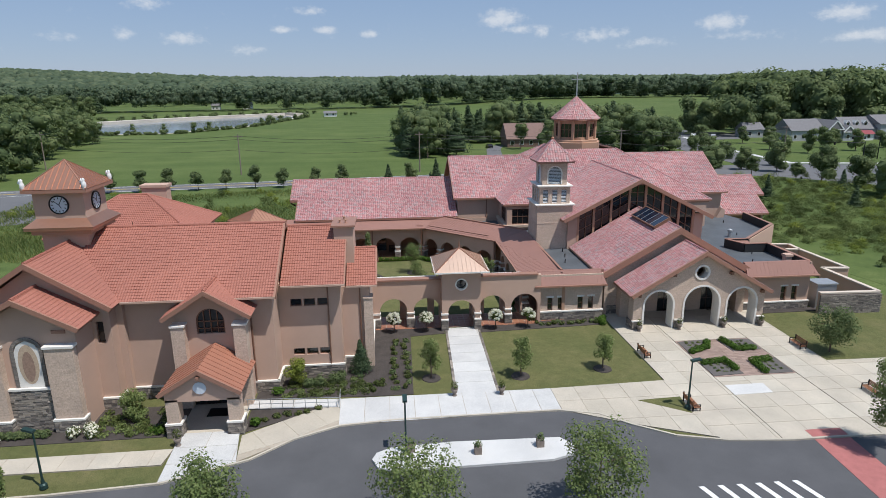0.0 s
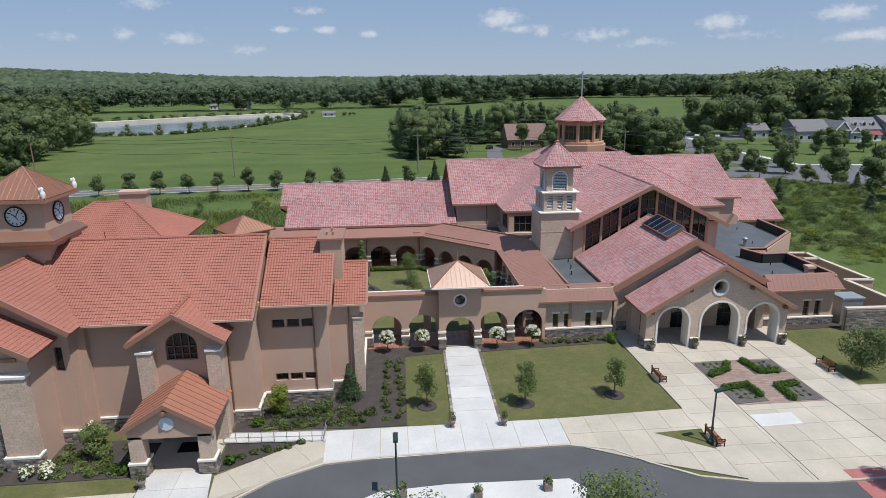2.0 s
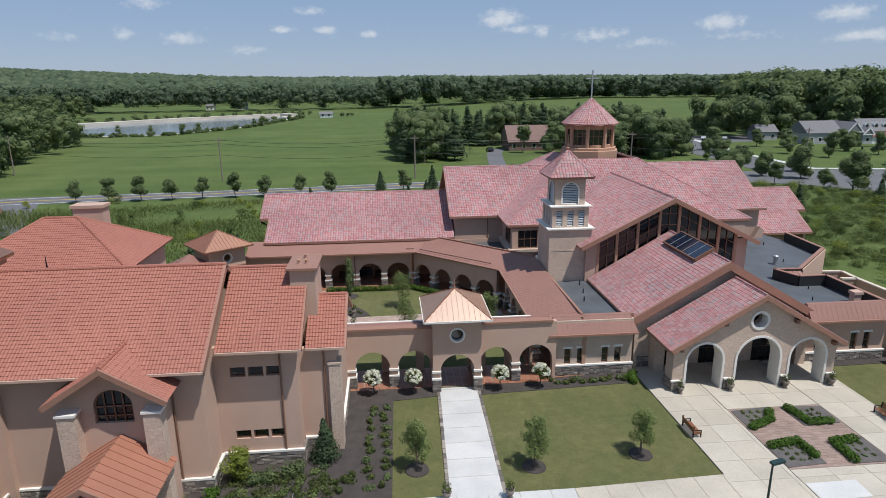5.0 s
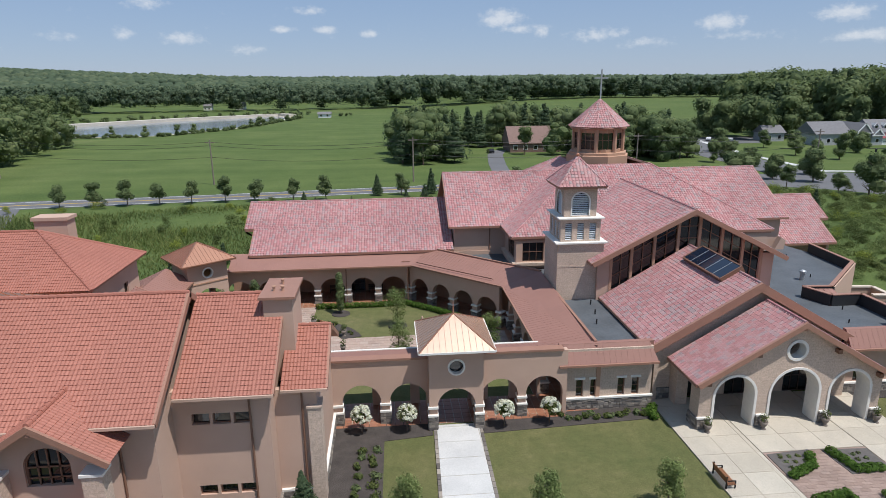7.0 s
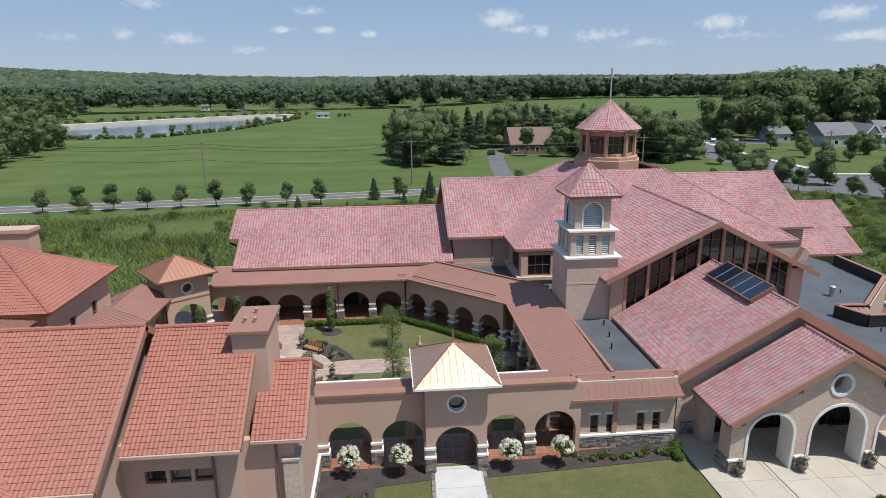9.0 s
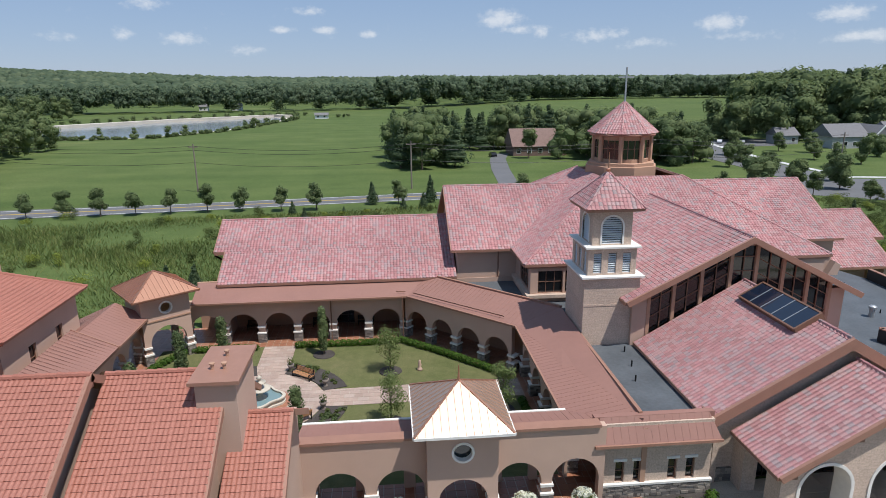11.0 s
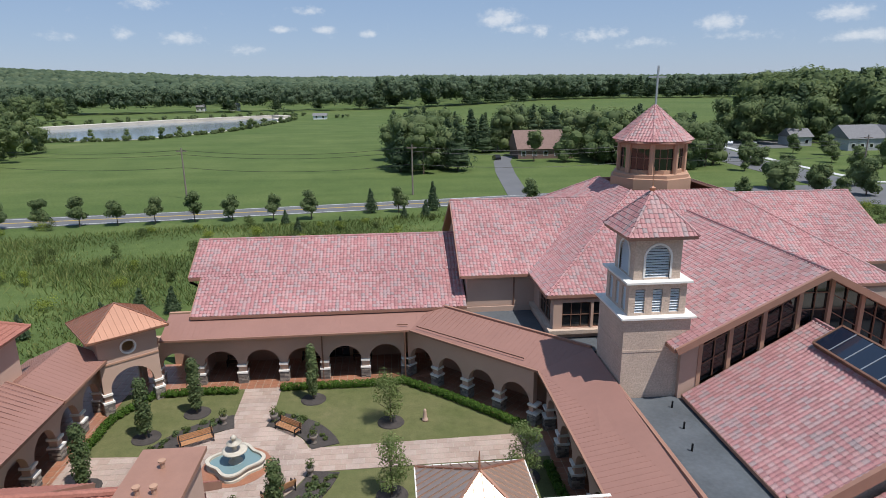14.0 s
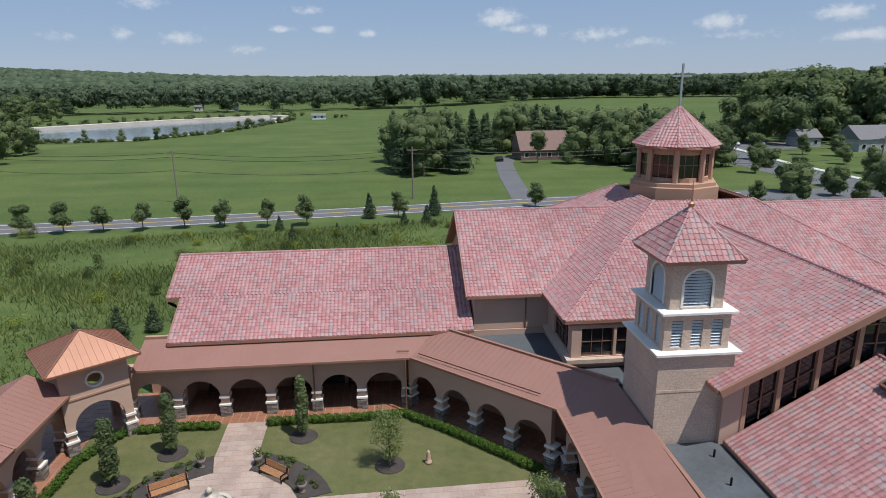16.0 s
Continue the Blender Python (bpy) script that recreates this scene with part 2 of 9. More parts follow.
BLACK_ROOF = plain("black flashing membrane", (0.022, 0.023, 0.025), 0.6, vary=0.25, scale=0.8)
CONCRETE = pieced("cream concrete", [(0.0, (0.45, 0.405, 0.33)), (0.5, (0.48, 0.43, 0.355)), (1.0, (0.51, 0.465, 0.385))], 0.9, fine=20, patch=0.25, patch_scale=0.3, bump_s=0.15)
WHITE_CONCRETE = pieced("new white concrete", [(0.0, (0.52, 0.515, 0.50)), (1.0, (0.57, 0.565, 0.55))], 0.9, fine=20, patch=0.2, patch_scale=0.4, bump_s=0.15)
JOINT = plain("sand joint", (0.38, 0.33, 0.265), 0.95, vary=0.2)
ASPHALT = plain("asphalt", (0.085, 0.085, 0.09), 0.9, vary=0.2, scale=0.25, fine=40, bump_s=0.5)
FAR_ASPHALT = plain("worn grey asphalt", (0.125, 0.125, 0.13), 0.9, vary=0.15, scale=0.15, fine=20)
MOSAIC_TAN = plain("tan mosaic stone", (0.47, 0.36, 0.26), 0.8, vary=0.2, scale=6)
MOSAIC_BROWN = plain("brown mosaic stone", (0.3, 0.2, 0.15), 0.8, vary=0.25, scale=6)
RED_PAVING = plain("red stamped crossing", (0.36, 0.13, 0.12), 0.85, vary=0.15, scale=2)
PAINT = plain("white road paint", (0.75, 0.75, 0.73), 0.8, vary=0.1, scale=3)
YELLOW = plain("yellow road paint", (0.62, 0.42, 0.06), 0.8, vary=0.1, scale=3)
PAVER = pieced("pink grey flagstone", [(0.0, (0.37, 0.27, 0.22)), (0.5, (0.405, 0.30, 0.248)), (1.0, (0.435, 0.338, 0.285))], 0.85, patch=0.35, patch_scale=0.4)
TERRACE = pieced("terracotta floor tile", [(0.0, (0.28, 0.12, 0.07)), (1.0, (0.36, 0.165, 0.10))], 0.35, patch=0.3, patch_scale=0.5)
BRICK_PAVER = pieced("brown brick paver", [(0.0, (0.27, 0.19, 0.155)), (1.0, (0.34, 0.25, 0.21))], 0.85, patch=0.3, patch_scale=0.5)
MULCH = plain("dark bark mulch", (0.062, 0.052, 0.047), 1.0, vary=0.35, scale=1.2, fine=14, bump_s=0.9, bump_d=0.06)
RED_MULCH = plain("red brown mulch", (0.12, 0.06, 0.04), 1.0, vary=0.35, scale=1.2, fine=14, bump_s=0.9, bump_d=0.06)
LAWN = grassy("summer lawn", [(0.3, (0.095, 0.11, 0.045)), (0.55, (0.13, 0.13, 0.058)), (0.75, (0.165, 0.15, 0.078))], big=0.22, mid=1.3)
COURT_LAWN = grassy("clipped court lawn", [(0.3, (0.105, 0.12, 0.048)), (0.6, (0.14, 0.14, 0.066)), (0.8, (0.17, 0.155, 0.082))], big=0.2, mid=1.2)
FIELD = grassy("mown green field", [(0.3, (0.075, 0.112, 0.036)), (0.55, (0.095, 0.13, 0.045)), (0.75, (0.125, 0.15, 0.06))], big=0.012, mid=0.06, fine=2.0, stripes=0.12)
MEADOW = grassy("rough meadow", [(0.3, (0.06, 0.09, 0.03)), (0.55, (0.092, 0.128, 0.042)), (0.75, (0.135, 0.16, 0.06))], big=0.06, mid=0.5, fine=5)
WATER, _nt, _b = base_material("still pond water", 0.12)
_b.inputs["Base Color"].default_value = (0.22, 0.25, 0.27, 1)
bump(_nt, _b, noise_tex(_nt, 0.6, 3), 0.05, 0.05)
POOL, _nt, _b = base_material("turquoise fountain water", 0.06)
_b.inputs["Base Color"].default_value = (0.17, 0.25, 0.26, 1)
bump(_nt, _b, noise_tex(_nt, 6, 3), 0.3, 0.03)
GLASS, _nt, _b = base_material("dark window glass", 0.05, 0.0, 0.8)
_b.inputs["Base Color"].default_value = (0.012, 0.014, 0.016, 1)
bump(_nt, _b, noise_tex(_nt, 0.7, 2), 0.03, 0.03)
SOLAR, _nt, _b = base_material("blue black skylight glass", 0.08, 0.0, 0.8)
_b.inputs["Base Color"].default_value = (0.012, 0.018, 0.034, 1)
LOUVER = plain("pale grey louver", (0.60, 0.62, 0.63), 0.6, vary=0.06)
BARK = plain("grey brown bark", (0.13, 0.095, 0.07), 0.95, vary=0.3, scale=6, fine=40, bump_s=0.8)
# distance haze is mixed into this green: paler and bluer than BROADLEAF
FARLEAF = leafy("haze-tinted far wood leaves", [(0.0, (0.085, 0.125, 0.078)), (0.5, (0.115, 0.16, 0.095)), (1.0, (0.155, 0.195, 0.115))])
BROADLEAF = leafy("broad leaves", [(0.0, (0.09, 0.13, 0.055)), (0.5, (0.135, 0.18, 0.075)), (1.0, (0.185, 0.225, 0.1))])
YOUNGLEAF = leafy("young tree leaves", [(0.0, (0.12, 0.17, 0.055)), (0.5, (0.175, 0.225, 0.08)), (1.0, (0.23, 0.275, 0.11))])
PINELEAF = leafy("dark pine needles", [(0.0, (0.05, 0.085, 0.045)), (0.6, (0.08, 0.12, 0.06)), (1.0, (0.115, 0.155, 0.08))])
HEDGELEAF = leafy("clipped hedge leaves", [(0.0, (0.04, 0.09, 0.012)), (0.5, (0.075, 0.15, 0.02)), (1.0, (0.12, 0.2, 0.035))])
SHRUBLEAF = leafy("shrub leaves", [(0.0, (0.05, 0.075, 0.02)), (0.5, (0.09, 0.12, 0.035)), (1.0, (0.15, 0.17, 0.06))])
YELLOWLEAF = leafy("yellow green leaves", [(0.0, (0.14, 0.19, 0.03)), (1.0, (0.3, 0.33, 0.07))])
REEDS = leafy("meadow reeds", [(0.0, (0.1, 0.14, 0.04)), (0.5, (0.15, 0.19, 0.055)), (1.0, (0.23, 0.24, 0.09))])
BLOSSOM = leafy("white hydrangea blossom", [(0.0, (0.70, 0.71, 0.58)), (1.0, (0.85, 0.84, 0.78))])
# the bluish cast of the hills is aerial haze painted into their green
HILLS = grassy("wooded hills", [(0.3, (0.032, 0.055, 0.038)), (0.55, (0.045, 0.07, 0.048)), (0.75, (0.06, 0.085, 0.056))], big=0.01, mid=0.03, fine=0.12)
BENCHWOOD = plain("brown bench slats", (0.27, 0.12, 0.06), 0.6, vary=0.2, scale=8)
IRON = plain("black iron", (0.02, 0.02, 0.022), 0.45, 0.6, vary=0.2)
GREENPOST = plain("dark green lamp post", (0.025, 0.055, 0.05), 0.45, 0.3, vary=0.15)
GALV = plain("grey metal", (0.42, 0.43, 0.44), 0.45, 0.6, vary=0.1)
MARBLE = plain("cream fountain stone", (0.50, 0.45, 0.37), 0.7, vary=0.15, scale=3)
WHITE = plain("white painted surface", (0.74, 0.74, 0.73), 0.6, vary=0.06)
DIAL = plain("pale clock dial", (0.55, 0.6, 0.66), 0.5, vary=0.04)
POLEWOOD = plain("weathered pole wood", (0.22, 0.18, 0.15), 0.95, vary=0.25, scale=4)
SHINGLE = plain("grey house shingle", (0.17, 0.165, 0.17), 0.9, vary=0.2, scale=1.5, fine=12)
SIDING = plain("grey house siding", (0.36, 0.37, 0.38), 0.8, vary=0.08)
BROWN_SHINGLE = plain("brown barn shingle", (0.2, 0.13, 0.11), 0.9, vary=0.2, scale=1.5, fine=12)
SOIL = plain("bare soil bank", (0.50, 0.455, 0.39), 1.0, vary=0.2, scale=0.1, fine=2)
GRAVEL = plain("grey gravel", (0.11, 0.1, 0.095), 1.0, vary=0.3, scale=3, fine=20)
PAINT_CAR = {n: plain(n + " car paint", c, 0.25, 0.2, vary=0.03, scale=0.5, bump_s=0.0) for n, c in (("white", (0.7, 0.7, 0.7)), ("black", (0.02, 0.02, 0.022)), ("silver", (0.42, 0.43, 0.44)))}
URN = plain("weathered dark stone urn", (0.2, 0.165, 0.14), 0.9, vary=0.25, scale=5)
RUBBER = plain("black tyre rubber", (0.02, 0.02, 0.02), 0.9, vary=0.2)

# ---- building tools ----


class Shape:
    """Collects points and faces of one mesh."""

    def __init__(self):
        self.v, self.f, self.marks = [], [], []

    def mark(self):
        self.marks.append((len(self.v), len(self.f)))

    def face(self, *pts):
        n = len(self.v)
        self.v += [tuple(p) for p in pts]
        self.f.append(tuple(range(n, n + len(pts))))

    def box(self, x0, y0, z0, x1, y1, z1):
        self.mark()
        n = len(self.v)
        self.v += [(x, y, z) for z in (z0, z1) for x, y in ((x0, y0), (x1, y0), (x1, y1), (x0, y1))]
        self.f += [tuple(n + i for i in q) for q in ((3, 2, 1, 0), (4, 5, 6, 7), (0, 1, 5, 4), (1, 2, 6, 5), (2, 3, 7, 6), (3, 0, 4, 7))]
        return self

    def extrude(self, pts, vec):
        """A flat polygon thickened by vec."""
        n, k = len(self.v), len(pts)
        vec = Vector(vec)
        self.v += [tuple(p) for p in pts] + [tuple(Vector(p) + vec) for p in pts]
        self.f += [tuple(n + k - 1 - i for i in range(k)), tuple(n + k + i for i in range(k))]
        self.f += [(n + i, n + (i + 1) % k, n + k + (i + 1) % k, n + k + i) for i in range(k)]
        return self

    def slab(self, poly, z0, z1):
        return self.extrude([(x, y, z0) for x, y in poly], (0, 0, z1 - z0))

    def tube(self, p, q, r, r2=None, n=8):
        self.mark()
        p, q = Vector(p), Vector(q)
        r2 = r if r2 is None else r2
        d = (q - p).normalized()
        a = d.cross(Vector((0, 0, 1)) if abs(d.z) < 0.9 else Vector((1, 0, 0))).normalized()
        b = d.cross(a)
        s = len(self.v)
        for c, rr in ((p, r), (q, r2)):
            self.v += [tuple(c + (a * math.cos(2 * math.pi * i / n) + b * math.sin(2 * math.pi * i / n)) * rr) for i in range(n)]
        self.f += [(s + i, s + (i + 1) % n, s + n + (i + 1) % n, s + n + i) for i in range(n)]
        self.f += [tuple(s + n - 1 - i for i in range(n)), tuple(s + n + i for i in range(n))]
        return self

    def beam(self, p, q, w, h, up=(0, 0, 1)):
        """A straight bar from p to q, w wide and h high, its top edge along p q."""
        self.mark()
        p, q, up = Vector(p), Vector(q), Vector(up)
        d = (q - p).normalized()
        side = d.cross(up).normalized() * (w / 2)
        u = side.cross(d).normalized() * h
        self.extrude([p - side, p + side, p + side - u, p - side - u], q - p)
        return self

    def lathe(self, cx, cy, prof, n=16, z=0.0):
        self.mark()
        s, k = len(self.v), len(prof)
        for r, h in prof:
            self.v += [(cx + r * math.cos(2 * math.pi * i / n), cy + r * math.sin(2 * math.pi * i / n), z + h) for i in range(n)]
        for j in range(k - 1):
            self.f += [(s + j * n + i, s + j * n + (i + 1) % n, s + (j + 1) * n + (i + 1) % n, s + (j + 1) * n + i) for i in range(n)]
        self.f += [tuple(s + n - 1 - i for i in range(n)), tuple(s + (k - 1) * n + i for i in range(n))]
        return self

    def wall(self, o, ang, s0, s1, z0, top, holes=(), thick=0.4):
        """An upright wall from s0 to s1 along ang degrees from o, its face at o, its back thick behind it (to the left of its direction).
        top: height, or corners (s, z). holes: ("arch", a, b, sill, spring[, rise]), ("rect", a, b, z0, z1), ("round", s, z, r)."""
        self.mark()
        d = Vector((math.cos(radians(ang)), math.sin(radians(ang)), 0))
        nrm = Vector((-d.y, d.x, 0)) * thick
        o = Vector((o[0], o[1], 0))
        s0, s1 = s0 + 0.004, s1 - 0.004
        tops = [(s0, top), (s1, top)] if isinstance(top, (int, float)) else list(top)

        def top_at(s):
            return float(np.interp(s, [a for a, _ in tops], [b for _, b in tops]))

        cuts = {s0, s1, *[a for a, _ in tops]}
        spans = []
        for hole in holes:
            if hole[0] == "arch":
                _, a, b, lo, spring = hole[:5]
                rise = hole[5] if len(hole) > 5 else (b - a) / 2
                cuts |= {a + (b - a) * (1 - math.cos(math.pi * i / 16)) / 2 for i in range(17)}
                spans.append((a, b, lambda s, lo=lo: lo, lambda s, a=a, b=b, sp=spring, ri=rise: sp + ri * math.sqrt(max(0, 1 - ((2 * s - a - b) / (b - a)) ** 2))))
            elif hole[0] == "rect":
                _, a, b, lo, hi = hole
                cuts |= {a, b}
                spans.append((a, b, lambda s, lo=lo: lo, lambda s, hi=hi: hi))
            else:
                _, c, z, r = hole
                cuts |= {c - r * math.cos(math.pi * i / 16) for i in range(17)}
                spans.append((c - r, c + r, lambda s, c=c, z=z, r=r: z - math.sqrt(max(0, r * r - (s - c) ** 2)), lambda s, c=c, z=z, r=r: z + math.sqrt(max(0, r * r - (s - c) ** 2))))
        cuts = sorted(c for c in cuts if s0 - 1e-6 <= c <= s1 + 1e-6)
        cuts = [c for i, c in enumerate(cuts) if i == 0 or c - cuts[i - 1] > 1e-5]

        def at(s, z):
            return o + d * s + Vector((0, 0, z))

        for a, b in zip(cuts, cuts[1:]):
            m = (a + b) / 2
            live = sorted((sp for sp in spans if sp[0] < m < sp[1]), key=lambda sp: sp[2](m))
            lows = [(z0, z0)] + [(sp[3](a), sp[3](b)) for sp in live]
            highs = [(sp[2](a), sp[2](b)) for sp in live] + [(top_at(a), top_at(b))]
            for (la, lb), (ha, hb) in zip(lows, highs):
                if ha - la < 1e-4 and hb - lb < 1e-4:
                    continue
                f = [at(a, la), at(b, lb), at(b, hb), at(a, ha)]
                k = [p + nrm for p in f]
                self.face(*f)
                self.face(*k[::-1])
                self.face(f[1], f[0], k[0], k[1])
                self.face(f[3], f[2], k[2], k[3])
        for sp in spans:
            for s in sp[:2]:
                lo, hi = max(z0, sp[2](s)), min(top_at(s), sp[3](s))
                if hi - lo > 1e-3:
                    self.face(at(s, lo), at(s, hi), at(s, hi) + nrm, at(s, lo) + nrm)
        for s in (s0, s1):
            self.face(at(s, z0), at(s, top_at(s)), at(s, top_at(s)) + nrm, at(s, z0) + nrm)
        return self

    def arch_band(self, o, ang, a, b, spring, w, out, rise=None, sill=None, deep=0.1):
        """The raised surround of an arch: a band w wide that stands out by out before the wall's face."""
        d = Vector((math.cos(radians(ang)), math.sin(radians(ang)), 0))
        nrm = Vector((d.y, -d.x, 0)) * out
        o = Vector((o[0], o[1], 0))
        rise = (b - a) / 2 if rise is None else rise
        c, r = (a + b) / 2, (b - a) / 2
        inner, outer = [], []
        for i in range(19):
            t = math.pi * i / 18
            inner.append((c - r * math.cos(t), spring + rise * math.sin(t)))
            outer.append((c - (r + w) * math.cos(t), spring + (rise + w) * math.sin(t)))
        if sill is not None:
            inner, outer = [(a, sill)] + inner + [(b, sill)], [(a - w, sill)] + outer + [(b + w, sill)]
        for (i0, i1, o1, o0) in zip(inner, inner[1:], outer[1:], outer):
            pts = [o + d * s + Vector((0, 0, z)) for s, z in (i0, i1, o1, o0)]
            self.extrude([p - nrm * (deep / max(out, 1e-3)) for p in pts], nrm * (1 + deep / max(out, 1e-3)))
        return self

    def ring(self, o, ang, s, z, r, w, out, deep=0.1, n=20):
        d = Vector((math.cos(radians(ang)), math.sin(radians(ang)), 0))
        nrm = Vector((d.y, -d.x, 0))
        o = Vector((o[0], o[1], 0)) - nrm * deep
        for i in range(n):
            t, u = 2 * math.pi * i / n, 2 * math.pi * (i + 1) / n
            pts = [o + d * (s + rr * math.cos(tt)) + Vector((0, 0, z + rr * math.sin(tt))) for rr, tt in ((r, t), (r + w, t), (r + w, u), (r, u))]
            self.extrude(pts, nrm * (out + deep))
        return self

    def mesh(self, name, mat, smooth=False, tidy=True):
        me = bpy.data.meshes.new(name)
        me.from_pydata(self.v, [], self.f)
        me.materials.append(mat)
        if tidy and len(self.f) < 4000:
            bm = bmesh.new()
            bm.from_mesh(me)
            bmesh.ops.remove_doubles(bm, verts=bm.verts, dist=0.0004)
            bmesh.ops.recalc_face_normals(bm, faces=bm.faces)
            bm.to_mesh(me)
            bm.free()
        me.polygons.foreach_set("use_smooth", [smooth] * len(me.polygons))
        me.update()
        return me


def thing(name, label, category, at=(0, 0, 0), group="", kind=""):
    ob = new(name)
    ob.location = at
    ob.empty_display_size = 0.3
    return tagged(ob, label, category, group, kind)


def lay_stones(shape, parent):
    """Coursed rough stones, each a little proud, over the upright faces of a stone body."""
    mid = sum((Vector(p) for p in shape.v), Vector()) / len(shape.v)
    rng = random.Random(len(shape.v) + int(mid.x * 10))
    vs, fs = [], []
    for f in shape.f:
        q = [Vector(shape.v[i]) for i in f]
        z0, z1 = min(p.z for p in q), max(p.z for p in q)
        if len(q) != 4 or z1 - z0 < 0.3 or z1 > 4.5:
            continue
        low = [p for p in q if p.z - z0 < 0.01]
        if len(low) != 2:
            continue
        a, b = low
        d = b - a
        n = Vector((d.y, -d.x, 0)).normalized()
        if n.dot((a + b) / 2 - mid) < 0:
            n = -n
        if d.length < 0.2 or n.y > 0.6:
            continue
        d.normalize()
        length, z = (b - a).length, z0
        while z < z1 - 0.04:
            h = min(rng.choice((0.09, 0.13, 0.17, 0.2)), z1 - z)
            s = 0.0
            while s < length - 0.03:
                w = min(rng.uniform(0.16, 0.52), length - s)
                if length - s - w < 0.1:
                    w = length - s
                k = rng.uniform(0.012, 0.05)
                g = 0.008
                base = len(vs)
                for kk, e in ((0.0, g), (k, g + 0.006)):
                    for ss, zz in ((s + e, z + e), (s + w - e, z + e), (s + w - e, z + h - e), (s + e, z + h - e)):
                        p = a + d * ss + n * kk
                        vs.append((p.x, p.y, zz))
                fs += [(base + 4, base + 5, base + 6, base + 7)] + [(base + i, base + (i + 1) % 4, base + 4 + (i + 1) % 4, base + 4 + i) for i in range(4)]
                s += w
            z += h
    if vs:
        bulk("stone_facing", vs, fs, STONE_PIECE, parent)


PIECEWISE = {"wall", "back_wall", "inner_wall", "cap", "post", "bracket", "glazed_wall", "base_cap", "stone_base", "coping", "rake_board", "gutter", "side_wall", "hip_cap", "parapet", "cornice", "sill_band", "upstand", "snow_guard"}


def part(name, shape, mat, parent, label="", smooth=False, kind="", tidy=True):
    """One mesh under a thing or under a part. The shape is in world places. Walls and the like of several pieces give a mesh for each."""
    if name in PIECEWISE and len(shape.marks) > 1:
        ends = shape.marks[1:] + [(len(shape.v), len(shape.f))]
        made = []
        for (v0, f0), (v1, f1) in zip(shape.marks, ends):
            one = Shape()
            one.v, one.f = shape.v[v0:v1], [tuple(i - v0 for i in f) for f in shape.f[f0:f1]]
            if one.f:
                made.append(part(name, one, mat, parent, label, smooth, kind, tidy))
        return made[0]
    if mat is STONE:
        lay_stones(shape, parent)
    ob = new(name, shape.mesh(name, mat, smooth, tidy))
    ob.parent = parent
    org = Vector((0, 0, 0))
    up = parent
    while up is not None:
        org += up.location
        up = up.parent
    ob.location = -org
    return tagged(ob, label, kind=kind)


def solo(name, shape, mat, label, category, kind="", group="", smooth=False, tidy=True):
    """A thing of one mesh."""
    return tagged(new(name, shape.mesh(name, mat, smooth, tidy)), label, category, group, kind)


def bulk(name, verts, faces, mat, parent=None, label="", category="", kind="stuff", smooth=False):
    """Many alike pieces as one mesh, from arrays."""
    me = bpy.data.meshes.new(name)
    verts = np.ascontiguousarray(verts, dtype=np.float32)
    faces = np.ascontiguousarray(faces, dtype=np.int32)
    me.vertices.add(len(verts))
    me.vertices.foreach_set("co", verts.ravel())
    k = faces.shape[1]
    me.loops.add(faces.size)
    me.loops.foreach_set("vertex_index", faces.ravel())
    me.polygons.add(len(faces))
    me.polygons.foreach_set("loop_start", np.arange(0, faces.size, k, dtype=np.int32))
    me.polygons.foreach_set("loop_total", np.full(len(faces), k, dtype=np.int32))
    me.update(calc_edges=True)
    me.validate()
    me.materials.append(mat)
    me.polygons.foreach_set("use_smooth", [smooth] * len(me.polygons))
    ob = new(name, me)
    if parent is not None:
        ob.parent = parent
        org, up = Vector((0, 0, 0)), parent
        while up is not None:
            org += up.location
            up = up.parent
        ob.location = -org
    return tagged(ob, label, category, "", kind)


_S = np.linspace(0, 1, 6)
_ROLL = np.sin(np.pi * np.clip(_S / 0.8, 0, 1)) ** 0.7
_WAVE = 0.5 - 0.5 * np.cos(2 * np.pi * (_S + 0.25))


def tile_w(mat):
    return 0.2 if mat is ORANGE else 0.31


def tile_len(mat):
    return 0.3 if mat is ORANGE else 0.33


def hump(mat):
    return 0.03 * _WAVE + 0.004 if mat is ORANGE else 0.052 * _ROLL + 0.004


def tile_grid(poly):
    """The rows and columns of tiles of a roof plane. poly: its corners, the eave's two first, seen from above counter-clockwise."""
    p = [Vector(q) for q in poly]
    u = (p[1] - p[0]).normalized()
    n = u.cross(p[2] - p[1]).normalized()
    if n.z < 0:
        n = -n
    v = n.cross(u).normalized()
    flat = [((q - p[0]).dot(u), (q - p[0]).dot(v)) for q in p]
    return p[0], u, v, n, flat


def span_at(flat, h):
    """The reach along the eave of a convex roof plane at h up the slope."""
    xs = []
    for (a, b), (c, d) in zip(flat, flat[1:] + flat[:1]):
        if abs(b - d) < 1e-9:
            if abs(b - h) < 1e-6:
                xs += [a, c]
        elif min(b, d) - 1e-9 <= h <= max(b, d) + 1e-9:
            xs.append(a + (c - a) * (h - b) / (d - b))
    return (min(xs), max(xs)) if xs else None


